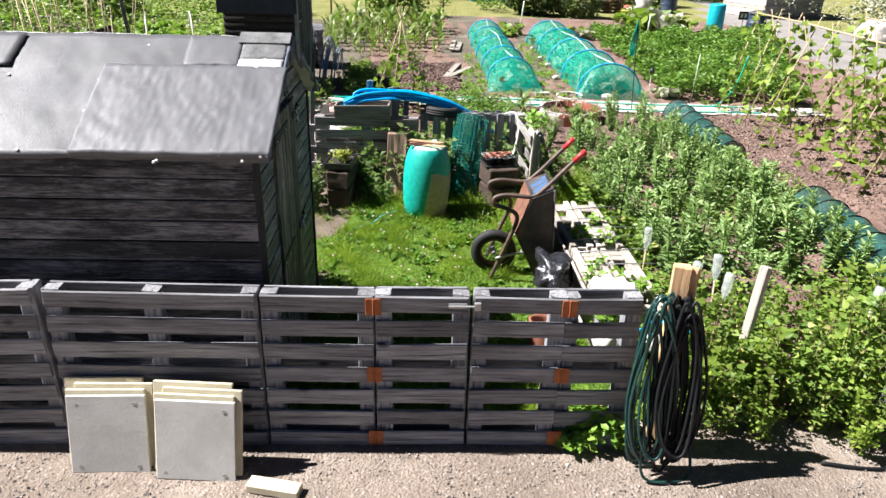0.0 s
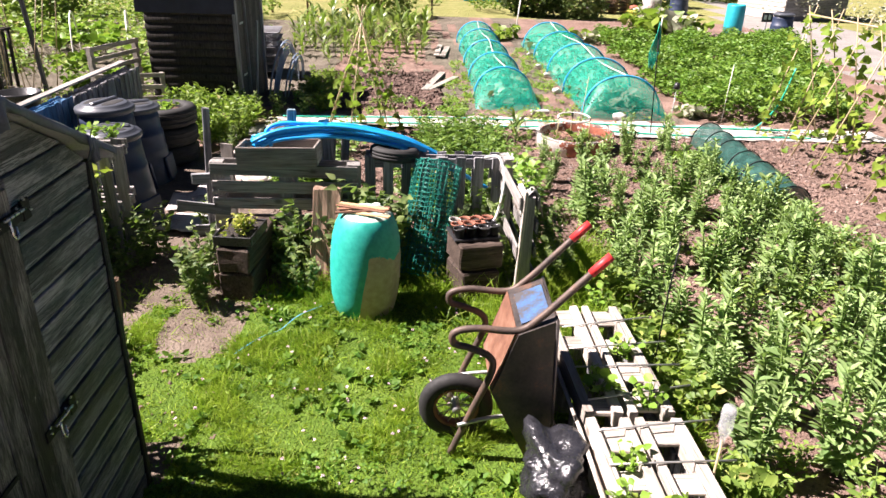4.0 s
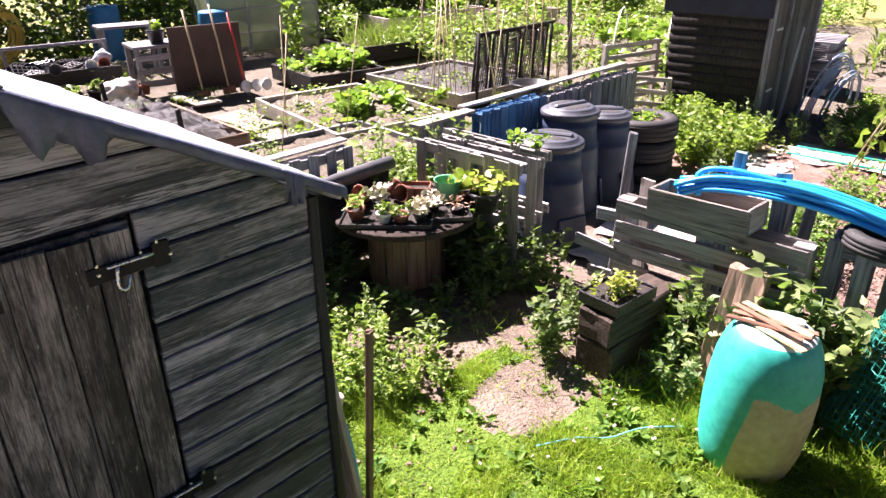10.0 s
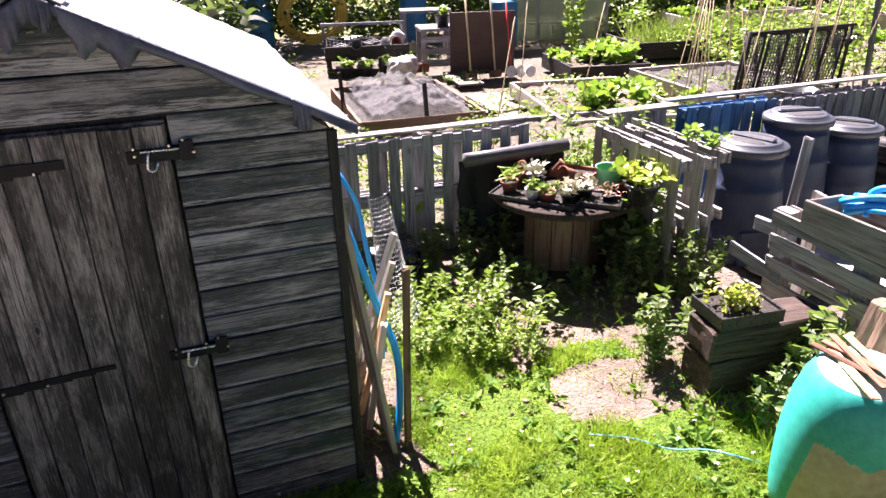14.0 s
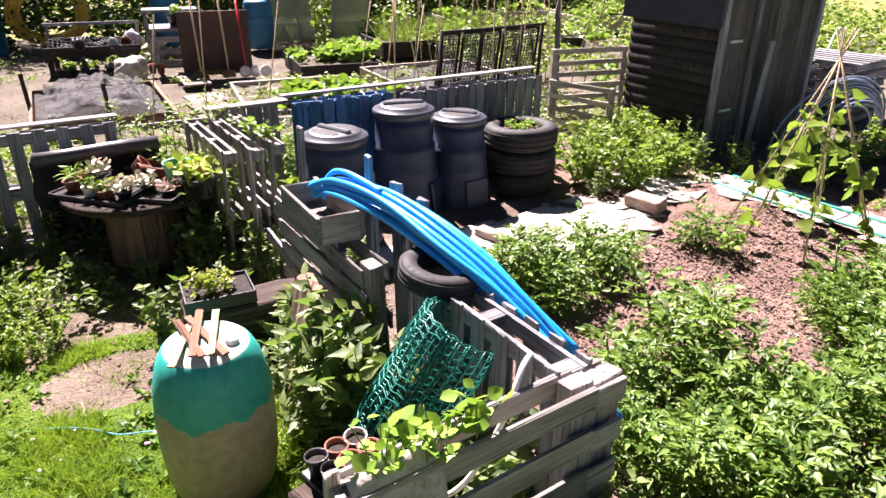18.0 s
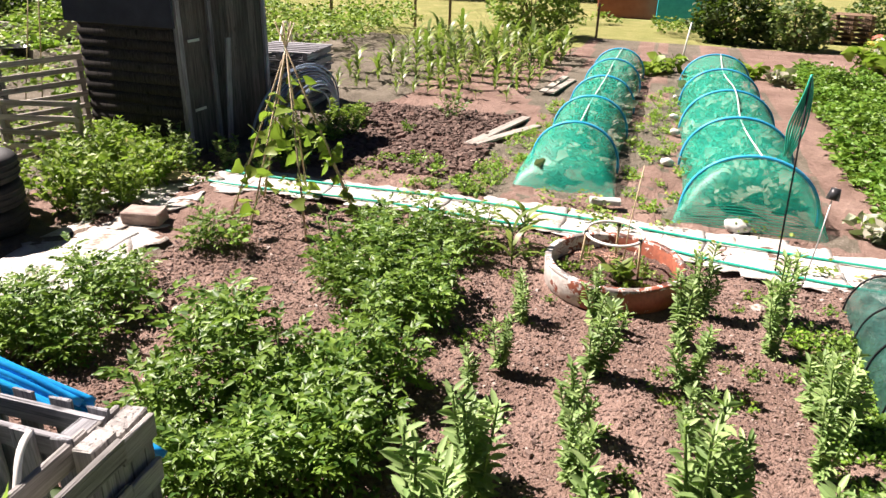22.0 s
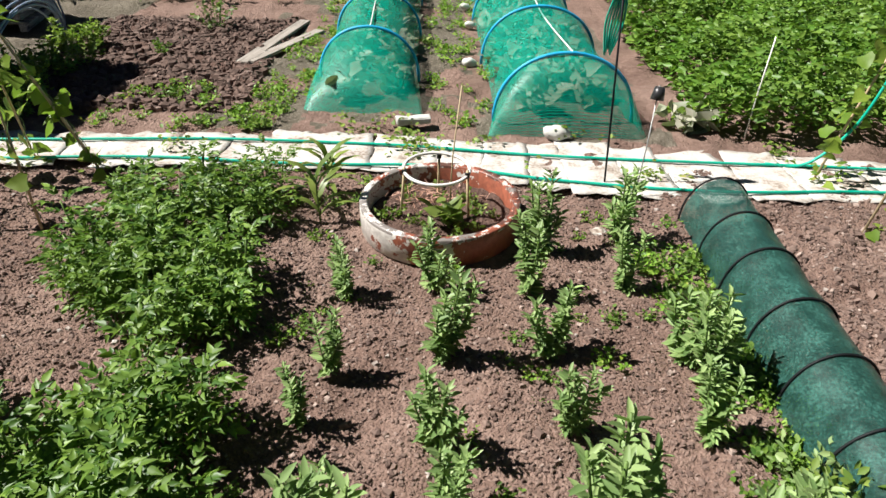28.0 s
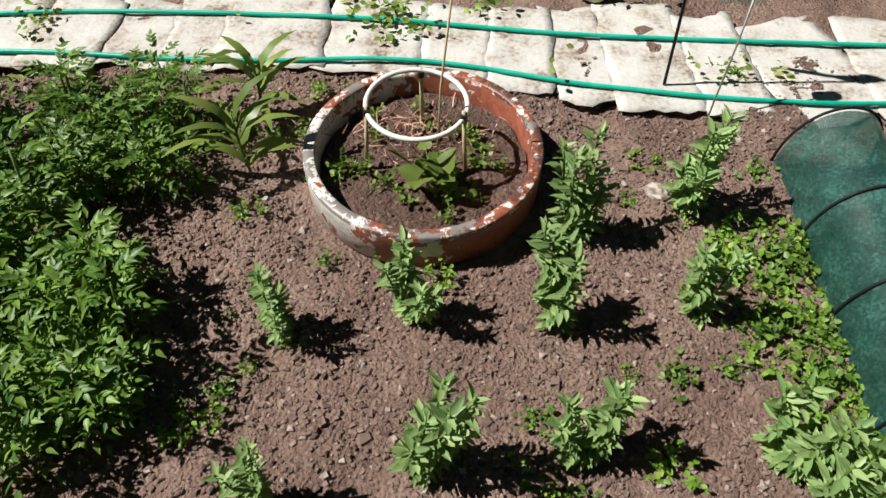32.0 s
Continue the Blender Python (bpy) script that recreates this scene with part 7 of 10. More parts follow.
lathe("drum_body", [(0.29, 0.0), (0.29, 0.28), (0.3, 0.3), (0.29, 0.32), (0.29, 0.56), (0.3, 0.58), (0.29, 0.6), (0.29, 0.86), (0.0, 0.87)], 30, blotchy("pale_rusted_drum", [(0.35, (0.25, 0.11, 0.05)), (0.5, (0.42, 0.34, 0.26)), (0.7, (0.52, 0.48, 0.42))], 4, 0.7), od)
part("lid_board", box((0.85, 0.75, 0.02), pose(0.02, 0, 0.9, 3, -3, 20), 0.003), WHITE_BOARD, od, "white board lid")
part("brick", box((0.21, 0.1, 0.065), pose(0, 0.02, 0.95, 3, -3, 10), 0.005), BRICK, od, "red brick weighing down the lid")
rc = thing("red_cabinet", "red painted box table with pots on top", "cabinet", pose(-8.85, 4.62, 0, 0, 0, 80))
part("cabinet_body", box((1.0, 0.6, 0.75), pose(0, 0, 0.375), 0.01), RED_BRICK_PAINT, rc)
part("cabinet_top", box((1.1, 0.7, 0.04), pose(0, 0, 0.78), 0.006), WHITE_BOARD, rc, "pale worktop")
potted(-8.75, 4.55, 0.80, 0.16, 0.16, STONE, LIME_LEAF, 0.05, 16, 0.14, 0.15, "stone bowl of low green plants", group="tubs")
pot(pose(-8.8, 4.95, 0.80), TERRACOTTA, 0.17, 0.17, "shallow brown clay bowl", "tubs")
# brown steel sheet with tools
sheet = thing("steel_sheet", "dark brown steel sheet screening a workbench", "screen", pose(-9.75, 9.6, 0, 0, 0, 80))
part("sheet_body", box((1.15, 0.03, 1.05), pose(0, 0, 0.52), 0.004), blotchy("brown_sheet", [(0.3, (0.035, 0.02, 0.016)), (0.7, (0.075, 0.045, 0.036))], 3, 0.6, 0.3), sheet)
wbm = thing("workbench", "grey slatted workbench beside the sheet", "bench", pose(-10.6, 9.12, 0, 0, 0, 80))
part("bench_top", box((0.8, 0.7, 0.05), pose(0, 0, 0.72), 0.006), GREY_WOOD, wbm)
for i in range(3):
    board("bench_slat", wbm, (0.78, 0.1, 0.02), pose(0, -0.34, 0.16 + 0.2 * i, 90, 0, 0), GREY_WOOD)
for sx in (-0.34, 0.34):
    for sy in (-0.3, 0.3):
        board("bench_leg", wbm, (0.7, 0.08, 0.08), pose(sx, sy, 0.35, 0, 90, 0), GREY_WOOD)
wb2 = thing("shelf_table", "tall grey shelf table behind the workbench", "table", pose(-12.2, 9.4, 0, 0, 0, 80))
part("shelf_top", box((1.0, 0.5, 0.05), pose(0, 0, 0.86), 0.006), GREY_WOOD, wb2)
for sx in (-0.45, 0.45):
    for sy in (-0.2, 0.2):
        board("shelf_leg", wb2, (0.84, 0.07, 0.07), pose(sx, sy, 0.42, 0, 90, 0), GREY_WOOD)
potted(-10.5, 9.15, 0.75, 0.14, 0.2, BLACK_PLASTIC, RUNNER, 0.1, 8, 0.2, 0.18, "black pot of squash on the workbench", LEAF_HEART, group="tubs")
for i, (dy, ln, mat) in enumerate(((0.0, 1.3, BAMBOO), (0.45, 1.35, BAMBOO), (0.75, 1.2, RED_GRIP))):
    tool = thing("garden_tool", "long handled tool leaning on the steel sheet", "tool", pose(-9.6, 9.2 + dy, 0), "leaning tools")
    tubes("handle", [[(0.3, 0, 0.02), (0.1, 0.02, ln * 0.6), (-0.06, 0.04, ln)]], 0.016, mat, tool, 6)
    part("tool_head", box((0.04, 0.22, 0.12), pose(0.3, 0, 0.07), 0.01), RUST, tool, "flat tool head")
cart = thing("hand_cart", "small hand cart with white plastic wheels", "cart", pose(0, 0, 0))
for i in range(3):
    lathe("white_wheel", [(0.02, -0.02), (0.09, -0.025), (0.1, 0), (0.09, 0.025), (0.02, 0.02)], 18, WHITE_PAINT, cart, m=pose(-9.2 + 0.05 * i, 9.9 + 0.16 * i, 0.1, 0, 80, 10))
crumple("white_sack", "crumpled white sacks by the workbench", "sack", (0.5, 0.6, 0.45), pose(-10.1, 8.25, 0.15), SHEET_WHITE, 60, 0.35)

# greenhouse front, drum and screens
gh = thing("greenhouse", "small greenhouse with hazy polycarbonate panels", "greenhouse", pose(-12.6, 12.6, 0, 0, 0, 78))
for i in range(3):
    pane = part("pane", box((0.75, 0.012, 1.9), pose(-0.8 + 0.8 * i, 0, 0.97), 0.002), POLY, gh, "hazy panel")
    for z in (0.4, 0.9, 1.4):
        board("glazing_bar", gh, (0.78, 0.03, 0.025), pose(-0.8 + 0.8 * i, -0.012, z, 90, 0, 0), STONE)
for i in range(4):
    board("frame_post", gh, (2.0, 0.05, 0.05), pose(-1.2 + 0.8 * i, 0, 1.0, 0, 90, 0), STONE)
part("roof_pane", box((2.5, 1.6, 0.02), pose(0, 0.75, 2.15, 20, 0, 0)), POLY, gh, "hazy roof panel")
for s in (-1, 1):
    part("side_pane", box((0.012, 1.5, 1.9), pose(1.2 * s, 0.75, 0.97)), POLY, gh, "hazy side panel")
for x, y, h, lab in ((-12.3, 11.2, 0.95, "blue plastic water drum by the greenhouse"), (-13.9, 6.3, 1.1, "dark teal water butt against the hedge"), (-13.6, 9.6, 1.1, "blue water butt behind the workbench")):
    d_ = thing("water_drum", lab, "drum", pose(x, y, 0), "water drums")
    lathe("drum_wall", [(0.0, 0), (0.28, 0), (0.29, 0.05), (0.3, h * 0.5), (0.29, h * 0.95), (0.27, h), (0.0, h)], 26, BLUE_DRUM, d_)
    lathe("drum_band", [(0.295, h * 0.62), (0.312, h * 0.63), (0.312, h * 0.67), (0.295, h * 0.68)], 26, BLUE_DRUM, d_)
yh = thing("yellow_hose_coil", "yellow hose coiled on the hedge side", "hose", pose(-13.6, 7.4, 0.75))
[tubes("coil", [one_], 0.02, YELLOW, yh, 6, True) for one_ in [np.stack([0.1 * np.sin(a_) + rng.normal(0, 0.02), np.cos(a_) * (0.5 + 0.04 * k), np.sin(a_) * (0.42 + 0.03 * k)], -1) for k in range(7) for a_ in [np.linspace(0, 2 * np.pi, 30, endpoint=False)]]]
# black mesh screens over the framed bed
for k in range(5):
    y0, wd, x0 = 11.62 + 0.36 * k, 0.31, -5.86 + 0.03 * (k % 2)
    a, b, c, d = (x0, y0, 0.06), (x0, y0 + wd, 0.06), (x0 - 0.02, y0 + wd + 0.13, 0.97), (x0 - 0.02, y0 + 0.13, 0.97)
    scr = wire_net("mesh_screen", "dark framed screen of black plastic mesh over the bed", [a, b, c, d], 8, 22, 0.0095, BLACK_PLASTIC, 0.0)
    scr["group"] = "mesh screens"
    for p, q in ((a, b), (b, c), (c, d), (d, a)):
        tubes("frame_bar", [[p, q]], 0.022, HUT_WOOD, scr, 6)
rail = thing("dark_rail", "long dark rail along the mesh screens", "rail", pose(0, 0, 0))
tubes("rail_bar", [[(-5.83, 11.7, 1.0), (-5.79, 13.55, 1.02)]], 0.024, HUT_WOOD, rail, 6)
for yy in (11.66, 13.45):
    tubes("rail_post", [[(-5.8, yy, 0.0), (-5.81, yy + 0.06, 1.03)]], 0.028, HUT_WOOD, rail, 6)
tg = thing("tall_post", "tall grey post at the framed bed", "post", pose(-5.42, 13.55, 0, 1, -4, 0))
board("post_body", tg, (1.75, 0.06, 0.05), pose(0, 0, 0.87, 0, 90, 0), GREY_WOOD)
for k in range(20):
    x, y = -7.7 + (k % 10) * 0.23, 12.3 + (k // 10) * 1.35 + 0.07 * (k % 10)
    cn = thing("bamboo_cane", "pale bamboo cane standing in the bed", "cane", pose(x, y, 0, rng.uniform(-9, 9), rng.uniform(-9, 9), 0), "bed canes")
    tubes("cane", [[(0, 0, 0), (0.01, 0, 1.0), (0, 0.01, 2.0)]], 0.009, BAMBOO, cn, 5)
for k in range(5):
    cn = thing("bamboo_cane", "pale bamboo cane leaning by the bed corner", "cane", pose(-5.3 - 0.13 * k, 10.7 + 0.05 * (k % 3), 0, -4 - 3 * k, -9 - 3 * (k % 3), 0), "leaning canes")
    tubes("cane", [[(0, 0, 0), (0.01, 0, 0.9), (0, 0.01, 1.8)]], 0.008, BAMBOO, cn, 5)
for x, y, r, h, lab in ((-4.74, 11.55, 0.26, 0.55, "large black rubber bucket behind the fence"), (-8.6, 16.7, 0.28, 0.36, "wide black rubber tub among the beds")):
    tub_ = thing("rubber_bucket", lab, "bucket", pose(x, y, -0.05), "rubber buckets")
    lathe("bucket_wall", [(0.0, 0.0), (r * 0.74, 0.0), (r * 0.97, h * 0.93), (r * 1.04, h * 0.94), (r * 1.05, h), (r * 0.97, h), (r * 0.72, 0.03), (0.0, 0.03)], 26, BLACK_PLASTIC, tub_)
for k in range(12):
    x, y = -4.4 - rng.uniform(0, 2.2), 7.5 + rng.uniform(0, 6.5)
    cn = thing("bamboo_cane", "pale bamboo cane standing in the plot", "cane", pose(x, y, 0, rng.uniform(-12, 12), rng.uniform(-12, 12), 0), "plot canes")
    tubes("cane", [[(0, 0, 0), (0.01, 0, 0.8), (0, 0.01, 1.55)]], 0.007, BAMBOO, cn, 5)
# hooped net frames north of the framed bed
for k in range(4):
    hp = thing("white_hoop", "pale plastic hoop over a bed", "hoop", pose(-6.3 + 0.9 * k, 16.6 + 0.35 * k, -0.05, 0, 0, 20), "bed hoops")
    t = np.linspace(0, math.pi, 20)
    tubes("hoop_pipe", [np.stack([np.zeros(20), np.cos(t) * 0.8, np.sin(t) * 1.0], -1)], 0.016, WHITE_PIPE, hp, 6)

# ---- clay ring with hoop support ----
RC = (2.56, 11.62, -0.08)
ring = thing("clay_ring", "broad red clay ring with flaking white paint", "planter", pose(*RC, 1, -1, 0))
lathe("ring_wall", [(0.50, -0.02), (0.525, 0.0), (0.528, 0.15), (0.528, 0.185), (0.522, 0.192), (0.482, 0.192), (0.476, 0.185), (0.47, 0.0), (0.47, -0.02)], 64, RING, ring)
bm = bmesh.new()
bmesh.ops.create_circle(bm, cap_ends=False, segments=32, radius=0.465)
bmesh.ops.create_grid(bm, x_segments=26, y_segments=26, size=0.34)
bmesh.ops.delete(bm, geom=[v for v in bm.verts if len(v.link_faces) == 0], context="VERTS")
for v in bm.verts:
    sx, sy = v.co.x / 0.34, v.co.y / 0.34
    v.co.x, v.co.y = 0.465 * sx * math.sqrt(1 - sy * sy / 2), 0.465 * sy * math.sqrt(1 - sx * sx / 2)
    v.co.z = 0.07 + 0.025 * noise.noise(v.co * 12)
part("ring_soil", bm, SOIL_DARK, ring, "crumbly soil inside the ring", smooth=True)
sup = thing("hoop_support", "white plastic hoop on three bamboo legs", "plant support", pose(2.53, 11.66, 0.0))
a = np.linspace(0, 2 * np.pi, 40, endpoint=False)
tubes("hoop", [np.stack([np.cos(a) * 0.215, np.sin(a) * 0.20, 0.30 + 0.02 * np.sin(a)], -1)], 0.011, WHITE_PIPE, sup, 8, True)
for ang in (195, 335, 85):
    x, y = math.cos(radians(ang)) * 0.215, math.sin(radians(ang)) * 0.20
    leg = tubes("leg", [[(x * 1.12, y * 1.12, -0.04), (x * 1.05, y * 1.05, 0.15), (x, y, 0.33)]], 0.009, BAMBOO, sup, 6, label="bamboo leg")
    part("clip", box((0.03, 0.03, 0.035), pose(x, y, 0.30), 0.004), BLACK_PLASTIC, leg, "black clip")
cn = thing("bamboo_cane", "tall thin bamboo cane in the clay ring", "cane", pose(2.62, 11.62, 0), "garden canes")
tubes("cane", [[(0, 0, 0), (0.01, 0.02, 0.4), (0.05, 0.05, 0.85)]], 0.005, BAMBOO, cn, 5)

# ---- white sheet path ----
strip = thing("sheet_path", "path of overlapping dirty white cloth sheets", "path", pose(0, 0, 0))
rng = np.random.default_rng(77)


def sheet_piece(cx, cy, w, d, rot, seed, z=0.0):
    nx, ny = max(8, int(w / 0.06)), max(6, int(d / 0.06))
    v, f = [], []
    for i in range(nx + 1):
        for j in range(ny + 1):
            u, s = i / nx - 0.5, j / ny - 0.5
            e = 0.03 * noise.noise((seed, j * 0.6, 0)) if i in (0, nx) else 0
            e2 = 0.06 * noise.noise((i * 0.35, seed, 4)) + 0.03 * noise.noise((i * 1.9, seed, 9)) if j in (0, ny) else 0
            x, y = u * w + e, s * d + e2
            c, q = math.cos(radians(rot)), math.sin(radians(rot))
            X, Y = cx + x * c - y * q, cy + x * q + y * c
            v.append((X, Y, ground_z(X, Y) + 0.027 + z + 0.010 * noise.noise((X * 4, Y * 4, 3.0)) + 0.006 * abs(noise.noise((X * 9 + seed, Y * 9, seed))) + 0.004 * noise.noise((X * 22, Y * 22, seed))))
    for i in range(nx):
        for j in range(ny):
            q = i * (ny + 1) + j
            f.append((q, q + ny + 1, q + ny + 2, q + 1))
    ob = part("sheet", mesh_np("sheet", v, f, smooth=True), SHEET_WHITE, strip)
    ob.modifiers.new("thick", "SOLIDIFY").thickness = 0.004


def path_line(x_):
    return float(np.interp(x_, (-1.7, 0.6, 2.4, 3.3, 4.9, 7), (12.62, 12.68, 12.64, 12.50, 12.35, 12.3))), float(np.interp(x_, (-1.7, 0.6, 2.4, 3.3, 4.9, 7), (0.62, 0.64, 0.64, 0.82, 0.86, 0.55)))


x = -1.7
k = 0
while x < 7.2:
    w = rng.uniform(0.28, 0.62)
    y, d_ = path_line(x + w / 2)
    sheet_piece(x + w / 2, y + rng.normal(0, 0.03), w + 0.02, d_ + rng.normal(0, 0.06), rng.normal(0, 4), k * 1.7, 0.004 * (k % 3))
    x += w - 0.005
    k += 1
for cx, cy, w, d, r in ((-1.55, 9.75, 0.5, 0.5, 20), (-1.35, 10.15, 0.5, 0.55, 35), (-1.45, 10.6, 0.6, 0.55, 40), (-1.6, 11.1, 0.7, 0.5, 60), (-1.7, 11.6, 0.6, 0.6, 75), (-1.9, 12.1, 0.7, 0.6, 20), (-1.5, 12.4, 0.7, 0.5, 10), (-2.3, 12.2, 0.5, 0.5, 30), (-2.1, 11.75, 0.4, 0.4, 50), (-1.9, 9.2, 0.4, 0.5, 10), (-1.75, 8.6, 0.4, 0.5, -10), (-1.62, 10.2, 0.62, 0.75, 12), (-1.66, 10.75, 0.7, 0.6, -8), (-1.72, 9.55, 0.42, 0.62, 5), (-1.95, 11.55, 0.7, 0.5, 25)):
    sheet_piece(cx, cy, w, d, r, k * 1.7, 0.004 * (k % 3))
    k += 1
for i in range(16):
    u_ = rng.uniform(0, 1)
    sheet_piece(float(np.interp(u_, (0, 0.4, 0.7, 1), (-1.75, -1.38, -1.6, -1.75))) + rng.normal(0, 0.16), 9.0 + 3.5 * u_, rng.uniform(0.2, 0.45), rng.uniform(0.2, 0.4), rng.uniform(0, 90), k * 1.7, 0.004 * (k % 3) + 0.003)
    k += 1
for i, dy in enumerate((0.2, -0.34)):
    pts = [(x_, path_line(x_)[0] + dy * path_line(x_)[1] + 0.03 * math.sin(x_ * (1.4 + i) + i) + (0.0 if i == 0 else -0.02), -0.03) for x_ in np.arange(-1.6, 6.3, 0.35)]
    tagged(tubes("garden_hose", [curve_pts(pts, 140)], 0.012, TEAL_HOSE, None, 8), "teal garden hose lying along the sheet path", "hose", "path hoses")
for x, y, s, lab in ((2.35, 13.30, (0.3, 0.1, 0.06), "pale timber block holding down the net"), (-1.45, 11.25, (0.34, 0.2, 0.12), "broken lump of brickwork on the soil edge"), (-1.62, 9.62, (0.3, 0.12, 0.07), "old brick on the sheet path")):
    bm = box(s, None, 0.01)
    bmesh.ops.subdivide_edges(bm, edges=bm.edges[:], cuts=2, use_grid_fill=True)
    for v in bm.verts:
        v.co += Vector([0.012 * noise.noise(v.co * 17 + Vector((q * 5, x, 0))) for q in range(3)])
    tagged(part("stone_block", bm, WHITE_BOARD if x > 0 else BRICK, None, m=pose(x, y, -0.05 + s[2] / 2, 0, 0, 12)), lab, "block", "edge blocks")
for x, y, s in ((3.55, 13.02, 0.26), (2.92, 15.0, 0.18), (3.0, 16.6, 0.16), (2.98, 17.6, 0.16), (3.02, 19.2, 0.15)):
    crumple("rounded_stone", "pale rounded stone weighting the net edge", "stone", (s, s * 0.7, s * 0.6), pose(x, y, -0.06 + s * 0.22), WHITE_BOARD, x * 7, 0.2, 3)["group"] = "edge stones"
slab_ = crumple("flat_stone", "flat sandy stone slab on the sheets", "stone", (0.42, 0.3, 0.05), pose(-1.95, 12.3, 0.0), BAMBOO, 5, 0.12, 3)
pot(pose(-2.15, 12.35, -0.03, 80, 20, 0), TERRACOTTA, 0.06, 0.1, "small clay pot lying on the sheets", "garden pots", False)

# ---- dark shade-net tunnels ----
def shade_tunnel(y0, y1, x0, x1, w, h, n_hoop, label, seed):
    ob = thing("shade_tunnel", label, "tunnel cloche", pose(0, 0, -0.08), "shade tunnels")
    ny, na = int(abs(y1 - y0) / 0.04), 22
    V, UV, F = [], [], []
    for i in range(ny + 1):
        s = i / ny
        y, cx = y0 + (y1 - y0) * s, x0 + (x1 - x0) * s
        ph = (s * n_hoop) % 1.0
        sag = 0.035 * math.sin(math.pi * ph) if 0 < s < 1 else 0
        for j in range(na + 1):
            t = math.pi * j / na
            r = 1 + 0.03 * noise.noise((y * 5, j * 0.4, seed)) - sag * (0.6 + 0.6 * math.sin(t))
            V.append((cx - math.cos(t) * w / 2 * r, y, abs(math.sin(t)) ** 0.8 * h * r))
            UV.append((s * abs(y1 - y0), j / na * (w + h)))
    for i in range(ny):
        for j in range(na):
            q = i * (na + 1) + j
            F.append((q, q + 1, q + na + 2, q + na + 1))
    part("shade_net", mesh_np("shade_net", V, F, UV, True), SHADE_NET, ob, "dark green woven shade net")
    for k in range(n_hoop + 1):
        s = k / n_hoop
        y, cx = y0 + (y1 - y0) * s, x0 + (x1 - x0) * s
        t = np.linspace(0, math.pi, 22)
        tubes("hoop", [np.stack([cx - np.cos(t) * w / 2 * 1.015, np.full(22, y) + rng.normal(0, 0.012), np.abs(np.sin(t)) ** 0.8 * h * 1.015], -1)], 0.007, BLACK_HOSE, ob, 6, label="dark wire hoop")


shade_tunnel(11.66, 9.05, 4.42, 4.29, 0.46, 0.34, 6, "dark green shade-net tunnel over ribbed hoops", 2)
shade_tunnel(7.20, 5.0, 4.42, 4.28, 0.54, 0.36, 5, "dark green shade-net tunnel along the bed", 6)


# ---- teal insect-net tunnels ----
def net_tunnel(hoops_y, cx, w, h, front, back, label, seed, skew=0.0):
    ob = thing("net_tunnel", label, "tunnel cloche", pose(0, 0, -0.08), "insect-net tunnels")
    ys = [front, *hoops_y, back]
    na, V, UV, F = 26, [], [], []
    rows = 0
    for a_, b_ in zip(ys[:-1], ys[1:]):
        n = max(8, int((b_ - a_) / 0.07))
        for i in range(n):
            s = i / n
            y = a_ + (b_ - a_) * s
            if a_ == front:
                hh, ww = h * (0.02 + 0.98 * math.sin(s * math.pi / 2) ** 0.6), w * (1.12 - 0.12 * s)
            elif b_ == back:
                hh, ww = h * math.cos(s * math.pi / 2 * 0.9), w
            else:
                hh, ww = h * (1 - 0.10 * math.sin(math.pi * s)), w * (1 - 0.05 * math.sin(math.pi * s))
            for j in range(na + 1):
                t = math.pi * j / na
                g = 1 + 0.03 * noise.noise((y * 2.2, j * 0.35, seed)) + 0.02 * noise.noise((y * 6, j * 0.9, seed))
                V.append((cx + skew * (y - front) - math.cos(t) * ww / 2 * g, y, max(0.0, abs(math.sin(t)) ** 0.85 * hh * g)))
                UV.append((y, j / na * (w + h)))
            rows += 1
    for i in range(rows - 1):
        for j in range(na):
            q = i * (na + 1) + j
            F.append((q, q + 1, q + na + 2, q + na + 1))
    part("insect_net", mesh_np("insect_net", V, F, UV, True), NET_TEAL, ob, "fine teal insect netting")
    t = np.linspace(0, math.pi, 26)
    for y in hoops_y:
        tubes("hoop", [np.stack([cx + skew * (y - front) - np.cos(t) * w / 2 * 1.02, np.full(26, y), np.abs(np.sin(t)) ** 0.85 * h * 1.02], -1)], 0.016, HOOP_BLUE, ob, 8, label="sky-blue pipe hoop")
    tubes("ridge_cord", [curve_pts([(cx + skew * (y - front) + 0.02 * (-1) ** i, y, h * 1.03 - (0.06 if i % 2 else 0)) for i, y in enumerate(hoops_y)], 40)], 0.008, WHITE_PIPE, ob, 5, label="pale ridge cord")
    return ob


net_tunnel((14.5, 16.1, 17.8, 19.7, 21.2), 1.88, 0.98, 0.53, 13.55, 21.9, "teal insect-net tunnel over blue hoops", 3)
net_tunnel((13.45, 15.15, 16.9, 18.8, 20.6), 3.68, 1.22, 0.62, 13.1, 21.2, "wide teal insect-net tunnel full of cabbages", 9)
pole = thing("net_pole", "black cane with teal netting tied to its top", "pole", pose(3.80, 12.22, -0.08))
tubes("cane", [[(0, 0, 0.0), (-0.03, 0.07, 0.8), (-0.06, 0.14, 1.54)]], 0.008, BLACK_IRON, pole, 6)
for k_ in range(7):
    o_ = 0.02 * (k_ - 3)
    tubes("tied_net", [curve_pts([(-0.06, 0.14, 1.56), (-0.05 + o_ * 0.6, 0.15 + o_ * 0.5, 1.4), (-0.07 + o_ * 0.9, 0.17 - o_ * 0.4, 1.15), (-0.08 + o_ * 0.3, 0.2, 0.98 - abs(o_))], 14)], 0.008, TEAL_HOSE, pole, 5, label="bunched teal net")
cp = thing("capped_cane", "thin cane capped with a small black pot", "cane", pose(3.95, 11.95, -0.08))
